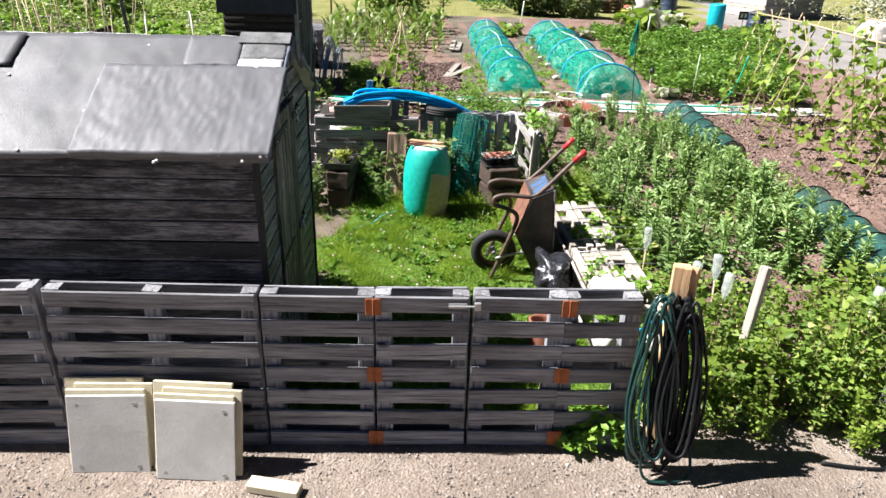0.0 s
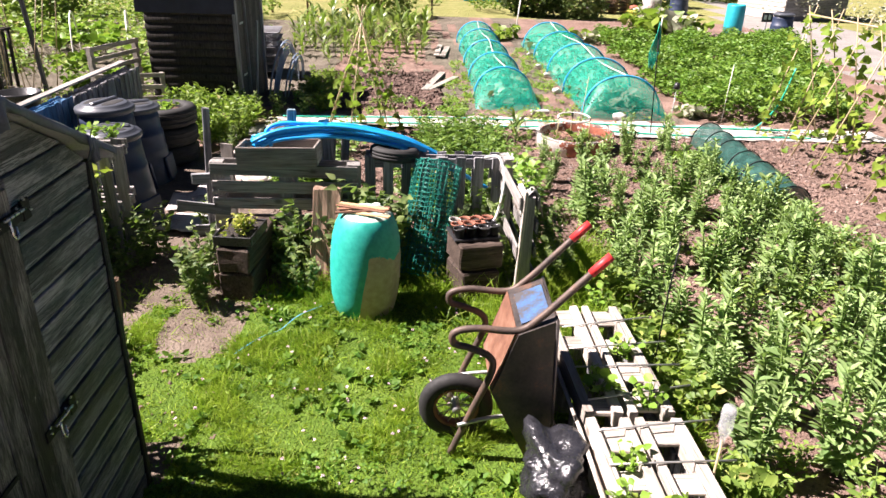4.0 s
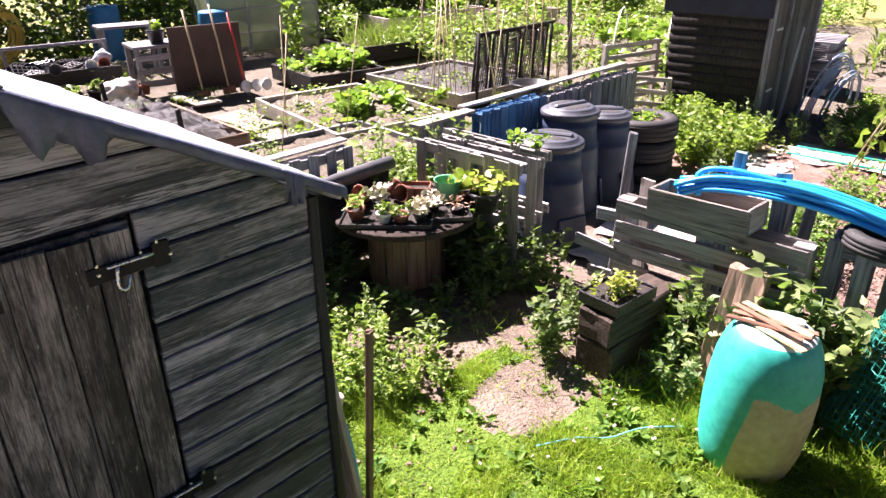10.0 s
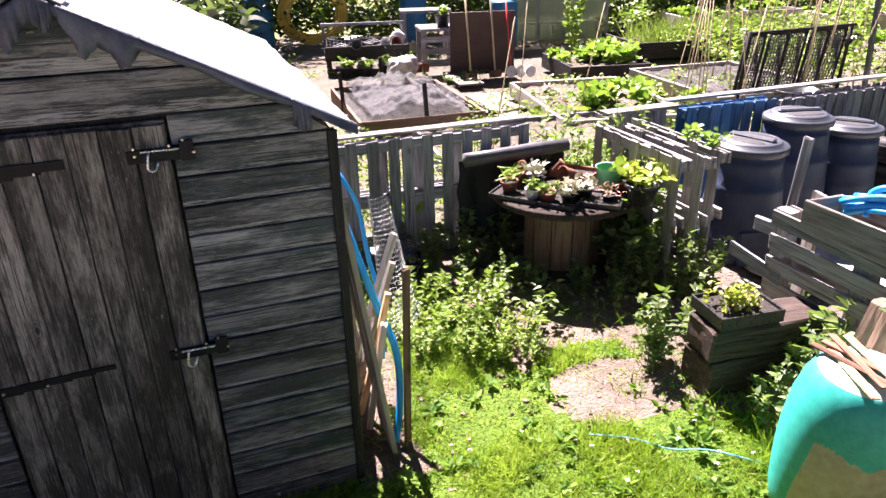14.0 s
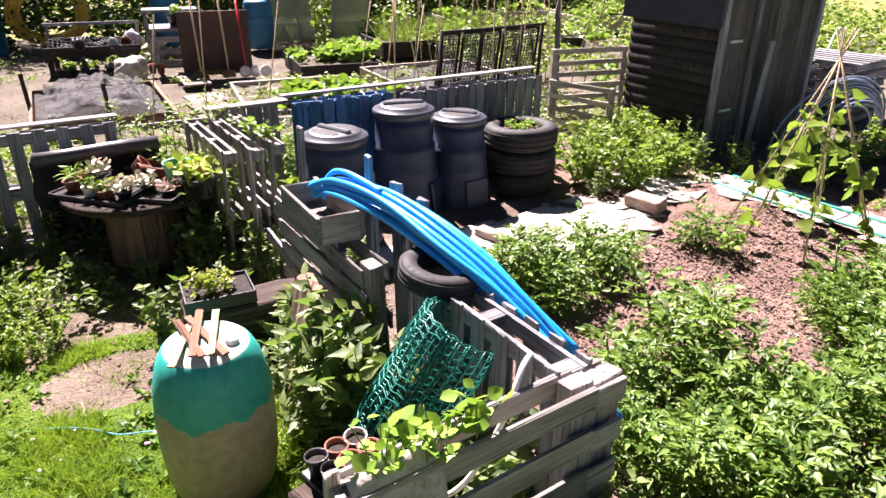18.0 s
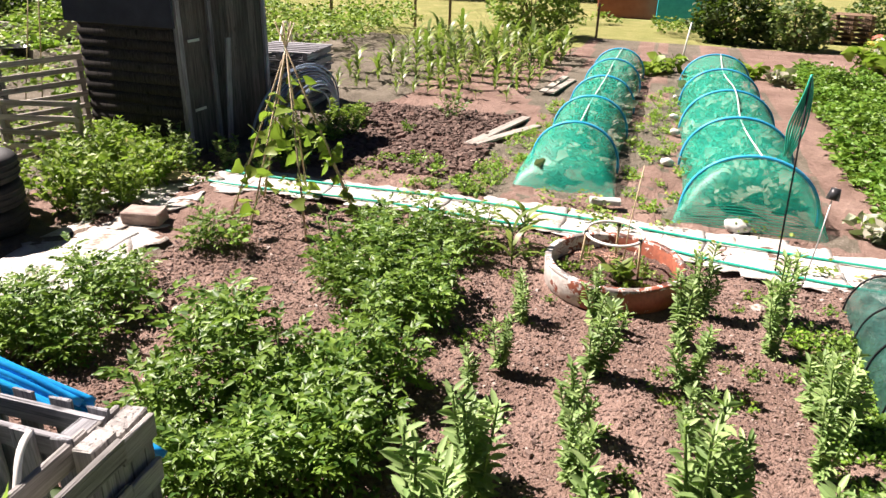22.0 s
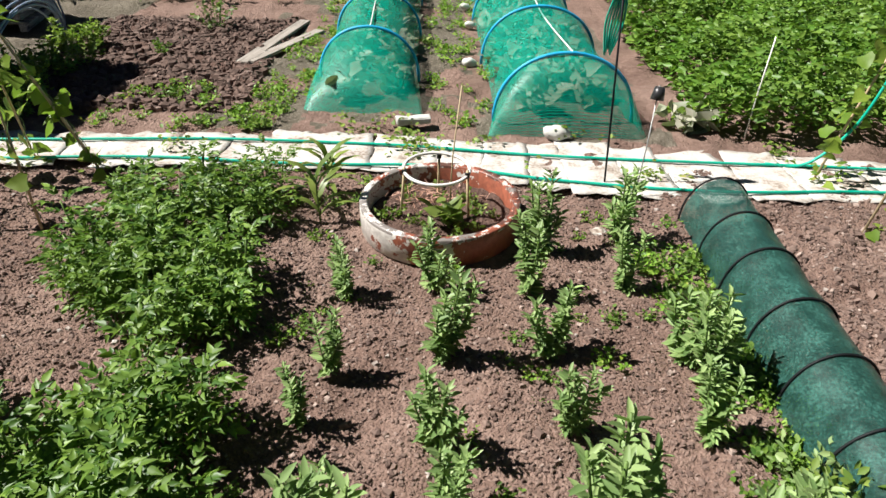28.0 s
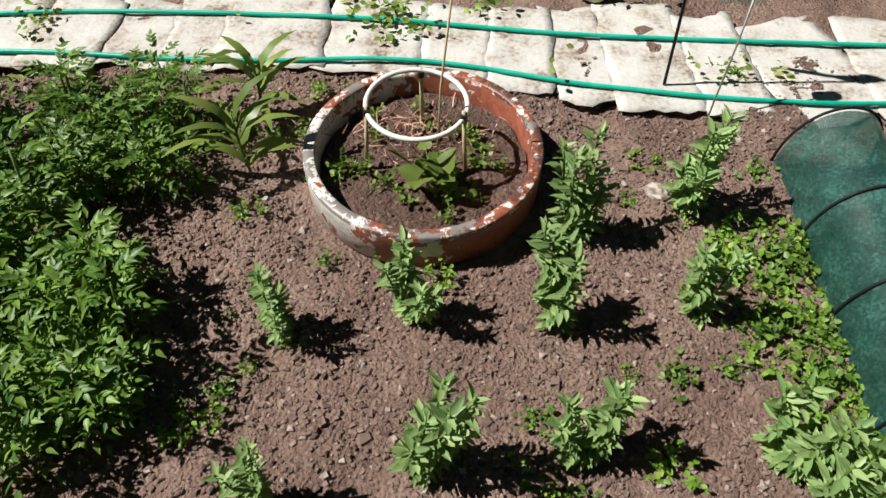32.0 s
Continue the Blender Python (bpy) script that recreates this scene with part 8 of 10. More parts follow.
tubes("cane", [[(0, 0, 0), (0.06, 0.12, 0.4), (0.11, 0.25, 0.78)]], 0.005, GALV, cp, 5)
lathe("cap_pot", [(0.0, 0.09), (0.035, 0.09), (0.048, 0.0), (0.042, 0.0), (0.03, 0.08)], 14, BLACK_PLASTIC, cp, "black plastic pot", pose(0.10, 0.22, 0.69, -12, 8, 0))
for x, y, h in ((3.08, 22.5, 1.0), (5.2, 13.1, 0.9), (7.0, 22.0, 0.7), (10.6, 21.0, 0.7), (5.6, 20.9, 0.6)):
    st = thing("white_stake", "thin pale marker stake in the soil", "stake", pose(x, y, -0.08, random.uniform(-4, 4), random.uniform(-4, 4), 0), "marker stakes")
    tubes("stake", [[(0, 0, 0), (0, 0, h / 2), (0.01, 0, h)]], 0.018 if x > 6 or x < 4 else 0.006, WHITE_PIPE, st, 6)

# planks between the beds
for x, y, l, a, lab in ((0.70, 15.75, 1.95, 79, "pale plank laid on the trodden soil"), (0.86, 15.55, 1.5, 68, "split pale plank lying askew"), (0.86, 19.55, 1.9, 86, "grey plank laid between beds"), (1.02, 19.4, 1.6, 84, "weathered plank beside another")):
    pk = thing("walk_plank", lab, "plank", pose(x, y, -0.04, 1, 1, a), "walk planks")
    board("plank", pk, (l, 0.13, 0.03), Matrix(), PALE_WOOD)

# ---- bean teepees ----
def teepee(cx, cy, R, n, H, label, seed, vine_n, leafm=RUNNER):
    r_ = np.random.default_rng(seed)
    ob = thing("bean_teepee", label, "bean wigwam", pose(cx, cy, -0.08), "bean poles")
    bits = []
    for i in range(n):
        a = 2 * math.pi * i / n + r_.normal(0, 0.12)
        foot = np.array([math.cos(a) * R, math.sin(a) * R, 0])
        top = np.array([-math.cos(a) * 0.08, -math.sin(a) * 0.08, H])
        tubes("pole", [[foot, (foot + top) / 2, top]], np.array([0.009, 0.008, 0.006]), BAMBOO, ob, 6)
        hh = r_.uniform(0.55, 0.95)
        s = np.linspace(0.02, hh, 30)
        vine = foot + (top - foot) * s[:, None] + 0.025 * np.stack([np.cos(s * 34), np.sin(s * 34), 0 * s], -1)
        tubes("vine", [vine], 0.003, STALK, ob, 4, label="twining bean stem")
        m_ = int(vine_n * r_.uniform(0.6, 1.3))
        q = r_.uniform(0.05, 1, m_) ** 0.9 * 29
        P = vine[q.astype(int)] + r_.normal(0, 0.035, (m_, 3))
        D = rand_dirs(r_, m_, -0.7, 0.1)
        L = r_.uniform(0.07, 0.15, m_)
        bits.append(leaf_arrays(P, D, rand_dirs(r_, m_, 0.2, 1.0), L, L * 0.9, LEAF_HEART))
    part("bean_leaves", mesh_np("bean_leaves", *join_arrays(bits)), leafm, ob, "broad bean-vine leaves")
    return ob


teepee(-0.34, 11.92, 0.58, 7, 1.72, "cane wigwam with young runner beans", 3, 16)


def bean_row(x0, x1, ya, yb, n, H, seed, vine_n):
    """A ridge-pole row of leaning canes with climbing beans."""
    r_ = np.random.default_rng(seed)
    ob = thing("bean_row", "double row of leaning canes with climbing beans", "bean row", pose(0, 0, -0.08), "bean poles")
    mid = (x0 + x1) / 2
    tubes("ridge_pole", [[(mid, ya - 0.2, H * 0.93), (mid, (ya + yb) / 2, H * 0.94), (mid, yb + 0.2, H * 0.93)]], 0.013, BAMBOO, ob, 6)
    bits = []
    for i in range(n):
        y = ya + (yb - ya) * i / (n - 1)
        for x, s_ in ((x0, 1), (x1, -1)):
            foot = np.array([x + r_.normal(0, 0.05), y + r_.normal(0, 0.08), 0])
            top = np.array([mid + s_ * 0.12, y + r_.normal(0, 0.1), H])
            tubes("pole", [[foot, (foot + top) / 2, top]], np.array([0.010, 0.009, 0.007]), BAMBOO, ob, 6)
            m_ = int(vine_n * r_.uniform(0.5, 1.4))
            s = r_.uniform(0.04, 0.92, m_)
            P = foot + (top - foot) * s[:, None] + r_.normal(0, 0.07, (m_, 3))
            P[:, 2] = np.maximum(P[:, 2], 0.03)
            L = r_.uniform(0.07, 0.13, m_)
            bits.append(leaf_arrays(P, rand_dirs(r_, m_, -0.7, 0.1), rand_dirs(r_, m_, 0.2, 1.0), L, L * 0.9, LEAF_HEART))
    part("bean_leaves", mesh_np("bean_leaves", *join_arrays(bits)), RUNNER, ob, "broad bean-vine leaves")


bean_row(5.35, 6.25, 9.4, 12.2, 6, 1.85, 21, 46)
bean_row(5.35, 6.20, 6.3, 8.8, 6, 1.85, 22, 46)
bean_row(7.1, 7.9, 8.2, 11.8, 6, 1.85, 23, 40)
gh_ = curve_pts([(5.15, 12.55, -0.03), (5.45, 12.5, 0.0), (5.7, 12.45, 0.35), (5.82, 12.4, 0.9)], 20)
tagged(tubes("tied_hose", [gh_], 0.012, TEAL_HOSE), "teal hose end tied up to a bean pole", "hose")

# bottles on canes and stakes among the raspberries
for x, y, h, lab in ((1.78, 4.85, 0.55, "tall clear bottle"), (1.72, 3.95, 0.72, "clear bottle"), (2.02, 4.05, 0.66, "clear bottle"), (1.93, 3.85, 0.62, "small clear bottle"), (3.0, 3.95, 0.5, "clear bottle")):
    bt = thing("bottle_cane", lab + " upturned on a cane as a topper", "bottle", pose(x, y, 0, random.uniform(-8, 8), random.uniform(-3, 14), 0), "bottle toppers")
    tubes("cane", [[(0, 0, 0), (0, 0, h / 2), (0, 0, h)]], 0.006, BAMBOO, bt, 5)
    lathe("bottle", [(0.010, h - 0.02), (0.012, h + 0.015), (0.025, h + 0.05), (0.031, h + 0.08), (0.029, h + 0.12), (0.031, h + 0.165), (0.026, h + 0.185), (0.0, h + 0.19)], 16, GLASSY, bt, "clear plastic bottle")
sp = thing("wood_stake", "sun-bleached square stake among the raspberries", "stake", pose(2.07, 3.72, 0))
board("stake_body", sp, (0.95, 0.06, 0.04), pose(0.03, 0, 0.47, 0, -86, 20), PALE_WOOD)
rb = thing("garden_rod", "thin black steel rod standing in the bed", "rod", pose(1.92, 6.05, 0))
tubes("rod", [[(0, 0, 0), (0, 0, 0.5), (0.02, 0, 0.95)]], 0.005, BLACK_IRON, rb, 5)

# ---- far things ----
def far_box(name, label, cat, size, m, mat, bevel=0.02):
    return tagged(part(name, box(size, pose(0, 0, size[2] / 2), bevel), mat, None, m=m), label, cat)


fs = thing("field_shed", "dark grey boarded shed beside the track", "shed", pose(14.9, 30.6, -0.08, 0, 0, 18))
for i in range(14):
    board("wall_board", fs, (3.0, 0.17, 0.025), pose(0, -1.25, 0.1 + i * 0.155, 84, 0, 0), GREY_WOOD)
    board("wall_board", fs, (2.5, 0.17, 0.025), pose(-1.5, 0, 0.1 + i * 0.155, 84, 0, -90), PALE_WOOD)
part("shed_core", box((2.9, 2.4, 2.2), pose(0, 0, 1.15)), HUT_WOOD, fs)
part("shed_roof", box((3.3, 2.8, 0.06), pose(0, 0, 2.32, 5, 0, 0), 0.01), FELT_DARK, fs)
part("window", box((0.03, 0.8, 0.6), pose(-1.55, -0.2, 1.5), 0.01), WHITE_PAINT, fs, "white framed window")
d_ = thing("water_drum", "turquoise blue open drum beside the track", "drum", pose(10.05, 24.4, -0.08), "water drums")
lathe("drum_wall", [(0.0, 0.02), (0.27, 0.02), (0.28, 0.3), (0.27, 0.85), (0.25, 0.9), (0.22, 0.88), (0.24, 0.1)], 24, TURQ, d_)
compost_bin(pose(10.4, 22.1, -0.08, 0, 0, 200), 0.95, 0.26, 0.34, "black compost bin by the track edge")
compost_bin(pose(10.4, 30.4, -0.08, 0, 0, 200), 1.0, 0.3, 0.38, "dark grey water butt by the track")
sg = thing("plot_sign", "small dark plot number sign on a post", "sign", pose(10.0, 22.2, -0.08))
part("sign_plate", box((0.3, 0.02, 0.25), pose(0, 0, 0.75), 0.005), BLACK_PLASTIC, sg)
tubes("sign_post", [[(0, 0.02, 0), (0, 0.02, 0.4), (0, 0.02, 0.7)]], 0.02, GREY_WOOD, sg, 6)
for i in range(2):
    part("number_bar", box((0.07, 0.006, 0.12), pose(-0.06 + 0.12 * i, -0.013, 0.75)), WHITE_PAINT, sg, "pale bar")
for i in range(6):
    flat = thing("stacked_pallet", "brown pallet in a stack by the track", "pallet", pose(7.75, 30.2, i * 0.14 - 0.08, 0, 0, 5 + random.uniform(-4, 4)), "far pallet stack")
    for j in range(6):
        board("slat", flat, (1.1, 0.1, 0.02), pose(0, -0.45 + j * 0.18, 0.125), BROWN_WOOD)
    for j in (-1, 0, 1):
        board("bearer", flat, (1.0, 0.09, 0.09), pose(j * 0.46, 0, 0.07, 0, 0, 90), BROWN_WOOD)
for i, (x, y, s, mat, lab) in enumerate(((8.8, 29.8, (0.9, 0.6, 0.4), SHEET_WHITE, "white sack"), (9.4, 30.5, (0.8, 0.9, 1.0), SHEET_WHITE, "tall white plastic heap"), (9.2, 29.2, (0.6, 0.4, 0.25), TURQ, "turquoise plastic sheet"), (8.4, 29.6, (0.5, 0.4, 0.25), YELLOW, "yellow crate heap"), (8.9, 31.0, (0.7, 0.5, 0.3), RED_BRICK_PAINT, "red crate heap"), (7.0, 30.8, (0.8, 0.5, 0.3), BLACK_PLASTIC, "black sheet"), (6.6, 29.9, (0.5, 0.5, 0.3), STONE, "grey rubble"),
                                         (14.2, 21.8, (1.6, 1.2, 0.9), SHEET_WHITE, "big white plastic-wrapped heap"), (13.8, 19.6, (0.8, 0.6, 0.5), BLUE_DRUM, "blue tarpaulin bundle"), (14.6, 18.3, (1.0, 0.8, 0.6), RED_BRICK_PAINT, "reddish planter heap"))):
    crumple("stored_heap", lab + " stored beside the track", "heap", s, pose(x, y, s[2] * 0.35 - 0.08), mat, i * 3.3, 0.3, 3)["group"] = "stored heaps"
wb_ = thing("water_drum", "square blue water tank across the track", "tank", pose(13.4, 19.0, -0.08), "water drums")
part("tank_body", box((0.5, 0.5, 0.7), pose(0, 0, 0.35), 0.03), BLUE_DRUM, wb_)
far_box("red_shed", "reddish brown low shed at the far edge", "shed", (2.2, 1.6, 1.6), pose(1.2, 35.0, -0.08), RED_BRICK_PAINT)
far_box("teal_cover", "pale teal netted fruit cage at the far edge", "cage", (1.9, 1.2, 1.2), pose(3.2, 34.3, -0.08), TURQ)
far_box("black_tub", "square black plastic tub on the grass", "tub", (0.8, 0.7, 0.8), pose(4.3, 34.0, -0.08), BLACK_PLASTIC)
tagged(lathe("blue_bowl", [(0.0, 0.02), (0.25, 0.02), (0.4, 0.3), (0.36, 0.28), (0.2, 0.06)], 20, TURQ, None, m=pose(5.9, 33.0, -0.08)), "bright turquoise bowl on the grass", "bowl")
for x, y in ((-4.6, 27.2), (-3.3, 26.5), (-2.2, 28.6), (0.8, 27.4), (-6.2, 24.8)):
    gp_ = thing("fence_post", "short dark post in the meadow grass", "post", pose(x, y, -0.08), "meadow posts")
    board("post_body", gp_, (0.95, 0.08, 0.06), pose(0, 0, 0.47, 0, 90, 0), BROWN_WOOD)

# ---- crops ----
rng = np.random.default_rng(101)


def potato(seed, m=None):
    """Upright stems, each ending in a rosette of long leaves made of paired leaflets."""
    r_ = np.random.default_rng(seed)
    ob = thing("potato_plant", "bushy green potato plant in the soil", "potato plant", m, "potato plants")
    lines, P, D, N, L = [], [], [], [], []
    for s_ in range(7):
        a, sp, h = r_.uniform(0, 6.28), r_.uniform(0.04, 0.23), r_.uniform(0.16, 0.42)
        top = np.array([math.cos(a) * sp, math.sin(a) * sp, h])
        lines.append(curve_pts([(top[0] * 0.3, top[1] * 0.3, 0), (top[0] * 0.7, top[1] * 0.7, h * 0.55), top], 6))
        for k in range(14):
            q = 0.3 + 0.7 * k / 13
            i = min(int(q * 5), 4)
            p = lines[-1][i] * (1 - q * 5 + i) + lines[-1][i + 1] * (q * 5 - i)
            b = k * 2.4 + a
            out = np.array([math.cos(b), math.sin(b), 0])
            ln = r_.uniform(0.11, 0.18) * (1.15 - 0.5 * q ** 2)
            rise = 0.4 + 0.9 * q ** 2
            for c in range(7):
                w = 0.35 + 0.65 * (c // 2) / 3
                d = out + np.array([0, 0, rise - 1.1 * w])
                pos = p + out * ln * w + np.array([0, 0, ln * (rise * w - 0.55 * w * w)])
                side = np.cross(out, (0, 0, 1.0)) * (0 if c == 6 else (1 if c % 2 else -1))
                P.append(pos)
                D.append(d * (0.8 if c < 6 else 1.0) + side * 0.9 + np.array([0, 0, 0.15]))
                N.append(np.array([0, 0, 0.8]) - 0.5 * out + r_.normal(0, 0.4, 3))
                L.append((0.035 + 0.021 * w) * r_.uniform(0.65, 1.2))
    L = np.array(L)
    part("foliage", mesh_np("foliage", *leaf_arrays(P, D, N, L, L * 0.5, LEAF_POINT)), POTATO, ob)["kind"] = "stuff"
    part("stalk", mesh_np("stalk", *join_arrays([tube_arrays(l, 0.005, 5) for l in lines]), smooth=True), STALK, ob)["kind"] = "stuff"
    return ob


protos = [potato(i) for i in range(5)]
spots = []
# the near potato rows: a bent double band, a block by the bins and single plants
POTATO_BANDS = (
    (((0.45, 10.6), (0.42, 11.0), (0.95, 11.2), (1.38, 11.1), (1.5, 10.75), (1.36, 10.35), (1.02, 10.38)), 12, 1.0),
    (((0.40, 11.45), (0.55, 11.85), (0.98, 11.95), (1.4, 12.0), (1.6, 11.75), (1.4, 11.45), (0.95, 11.5)), 9, 0.85),
    (((1.0, 9.55), (1.25, 9.9), (1.5, 9.68), (1.5, 9.0), (1.15, 8.4), (0.85, 8.4), (0.45, 8.95), (0.6, 9.3)), 17, 1.0),
    (((-1.2, 9.2), (-1.02, 9.7), (-0.85, 10.3), (-0.45, 10.0), (-0.3, 9.4), (-0.5, 9.0)), 10, 0.9))


def inside(poly, x, y):
    hit_ = False
    for (xa, ya), (xb, yb) in zip(poly, poly[1:] + poly[:1]):
        if (ya > y) != (yb > y) and x < xa + (xb - xa) * (y - ya) / (yb - ya):
            hit_ = not hit_
    return hit_


for poly, n, size in POTATO_BANDS:
    mine, tries = [], 0
    while len(mine) < n and tries < 4000:
        tries += 1
        x, y = rng.uniform(min(p[0] for p in poly), max(p[0] for p in poly)), rng.uniform(min(p[1] for p in poly), max(p[1] for p in poly))
        if inside(poly, x, y) and all(math.hypot(x - q[0], y - q[1]) > 0.21 for q in mine):
            mine.append((x, y, size * rng.uniform(0.85, 1.15)))
    spots += mine
spots += [(0.46, 9.5, 1.35), (0.32, 9.78, 1.15), (-0.66, 11.0, 0.85), (-0.52, 11.1, 0.7)]
scatter(protos, spots, rng, 0.85, 1.12)


def bean(seed):
    ob = thing("broad_bean", "upright grey-green broad bean plant", "bean plant", pose(0, 0, 0), "broad beans")
    r_ = np.random.default_rng(seed)
    P, D, N, L, lines = [], [], [], [], []
    for s in range(6):
        a, sp_ = r_.uniform(0, 6.28), r_.uniform(0.04, 0.14)
        h = r_.uniform(0.28, 0.53)
        line = curve_pts([(0, 0, 0), (math.cos(a) * sp_ * 0.6, math.sin(a) * sp_ * 0.6, h * 0.5), (math.cos(a) * sp_, math.sin(a) * sp_, h)], 8)
        lines.append(line)
        n = 14
        for k in range(n):
            q = (0.12 + 0.88 * k / n) * 7
            i = min(int(q), 6)
            p = line[i] * (1 - q + i) + line[i + 1] * (q - i)
            for side in range(3):
                b_ = k * 2.4 + side * 2.1 + a
                up = 0.25 + 0.75 * (k / n) ** 2
                P.append(p)
                D.append((math.cos(b_), math.sin(b_), up + r_.normal(0, 0.15)))
                N.append((r_.normal(0, 0.3), r_.normal(0, 0.3), 1.0))
                L.append(r_.uniform(0.062, 0.10) * (1 - 0.2 * k / n))
    L = np.array(L)
    part("foliage", mesh_np("foliage", *leaf_arrays(P, D, N, L, L * 0.33, LEAF_OVAL)), BEAN_LEAF, ob)["kind"] = "stuff"
    part("stalk", mesh_np("stalk", *join_arrays([tube_arrays(l, 0.005, 5) for l in lines]), smooth=True), STALK, ob)["kind"] = "stuff"
    return ob


beans = [bean(s) for s in (1, 2, 3, 4)]
spots = [(2.01, 10.78, 0.72), (2.0, 10.14, 0.7), (2.52, 10.86, 0.95), (2.54, 10.26, 1.0), (2.52, 9.68, 0.95), (3.06, 10.80, 1.05), (3.10, 10.28, 0.95), (3.18, 11.22, 1.05), (3.72, 11.42, 1.0), (3.62, 10.82, 0.9), (3.78, 10.25, 1.1), (3.85, 10.05, 1.0), (3.13, 9.78, 0.8),
         (1.90, 9.80, 0.6), (2.55, 9.3, 0.95), (2.05, 9.15, 0.85), (3.15, 9.25, 1.0), (3.72, 9.7, 0.9), (3.78, 9.2, 1.0)]
for y in np.arange(5.2, 9.0, 0.42):
    for x in (2.12, 2.62, 3.18, 3.75):
        if rng.random() < 0.9:
            spots.append((x + rng.normal(0, 0.07), y + rng.normal(0, 0.08), rng.uniform(0.95, 1.35)))
scatter(beans, spots, rng, 0.92, 1.08, 4)

# low weeds between the crops
weeds = [plant("low_weed", "low bright green weed on bare soil", "weed", np.random.default_rng(s), 13, 0.10, 0.13, 5, 0.033, LIME_LEAF if s % 2 else POTATO, STALK, LEAF_OVAL, 0.68, "low weeds", None, 0.002) for s in range(61, 65)]
spots = []
for _ in range(95):
    x, y = rng.uniform(1.5, 4.2), rng.uniform(8.6, 12.3)
    spots.append((x, y, rng.uniform(0.35, 0.9)))
for _ in range(170):
    spots.append((4.05 + rng.normal(0, 0.11), rng.uniform(8.3, 11.3), rng.uniform(0.6, 1.15)))
for _ in range(60):
    spots.append((rng.uniform(-0.4, 1.4), rng.uniform(13.15, 14.2), rng.uniform(0.6, 1.2)))
for _ in range(60):
    spots.append((rng.uniform(2.45, 3.1), rng.uniform(13.3, 20), rng.uniform(0.6, 1.3)))
for _ in range(40):
    spots.append((rng.uniform(0.9, 1.4), rng.uniform(13.5, 18), rng.uniform(0.6, 1.2)))
scatter(weeds, spots, rng, 0.8, 1.2)

# leafy weeds filling the bean rows nearer the gate
fill = [plant("leafy_weed", "tangled leafy weed between the bean rows", "weed", np.random.default_rng(s), 11, 0.24, 0.22, 8, 0.046, WEED if s % 2 else BEAN_LEAF, STALK, LEAF_OVAL, 0.5, "leafy weeds", None, 0.003, compound=2) for s in range(71, 75)]
spots = []
for _ in range(60):
    x, y = rng.uniform(2.0, 4.3), rng.uniform(4.6, 9.0)
    spots.append((x, y, rng.uniform(0.6, 1.15)))
for _ in range(30):
    spots.append((4.05 + rng.normal(0, 0.12), rng.uniform(7.0, 9.4), rng.uniform(0.9, 1.3)))
scatter(fill, spots, rng, 0.85, 1.15)

# raspberry canes at the gravel edge
rasp = [plant("raspberry_cane", "raspberry canes with broad fresh leaves", "raspberry", np.random.default_rng(s), 13, 0.72, 0.28, 15, 0.058, RUNNER if s % 2 else WEED, STALK_RED, LEAF_POINT, 0.8, "raspberry canes", None, 0.005, compound=2) for s in range(81, 85)]
spots = [(x, y, rng.uniform(0.75, 1.1)) for x in np.arange(1.75, 3.9, 0.3) for y in (3.62, 3.95, 4.3) if rng.random() < 0.92] + [(x, 3.42 + 0.06 * (k % 2), 0.75 + 0.12 * (k % 3)) for k, x in enumerate(np.arange(1.72, 3.9, 0.24))] + [(x, 3.26, 0.5 + 0.08 * (k % 3)) for k, x in enumerate(np.arange(1.6, 3.8, 0.27))]
scatter(rasp, [(x + rng.normal(0, 0.07), y + rng.normal(0, 0.07), s) for x, y, s in spots], rng, 0.85, 1.1)

# nettles round the yard fence
nettles = [plant("nettle_clump", "dark green nettle clump", "nettles", np.random.default_rng(s), 13, 0.68, 0.25, 17, 0.088, NETTLE, STALK, LEAF_POINT, 0.6, "nettles", None, 0.004) for s in range(91, 95)]
spots = [(-0.08, 7.62, 1.25), (0.08, 7.55, 1.15), (0.22, 7.6, 1.1), (-0.12, 7.42, 0.9), (0.12, 7.4, 0.85), (-0.48, 7.52, 0.9), (-0.62, 7.5, 0.7), (-1.18, 6.98, 0.75), (-1.2, 7.3, 0.7), (-1.12, 6.9, 0.4), (-0.5, 7.2, 0.6), (-0.38, 7.1, 0.5), (1.0, 7.5, 0.8), (1.12, 7.3, 0.6), (0.7, 7.75, 0.9), (1.0, 7.8, 1.0), (0.35, 7.75, 1.0), (-1.42, 8.3, 0.6), (-1.7, 7.75, 0.75), (-1.75, 7.55, 0.6), (-1.9, 7.4, 0.6), (1.45, 7.3, 0.6), (1.5, 7.8, 0.7), (1.4, 8.2, 0.75), (1.6, 8.05, 0.7), (-2.0, 7.9, 0.5), (-2.2, 6.75, 0.35), (-2.05, 7.0, 0.4), (-2.0, 7.25, 0.45), (-2.35, 6.6, 0.4), (-2.7, 6.45, 0.45), (-1.85, 7.15, 0.35), (-2.95, 6.75, 0.6), (-2.95, 6.5, 0.7), (-2.9, 7.3, 0.6), (-2.85, 6.2, 0.6), (-2.1, 7.52, 1.05), (-2.3, 7.5, 1.1), (-2.5, 7.52, 1.0), (-2.0, 7.45, 0.8), (-2.2, 7.42, 0.75), (-1.95, 6.75, 0.3), (-2.5, 6.3, 0.4), (-2.15, 6.45, 0.3), (1.55, 7.5, 0.55), (-1.95, 11.1, 0.6), (-2.0, 12.6, 0.8), (-1.7, 12.9, 0.7), (-2.3, 12.8, 0.8), (-1.3, 12.95, 0.7)]
scatter(nettles, spots, rng, 0.9, 1.1)

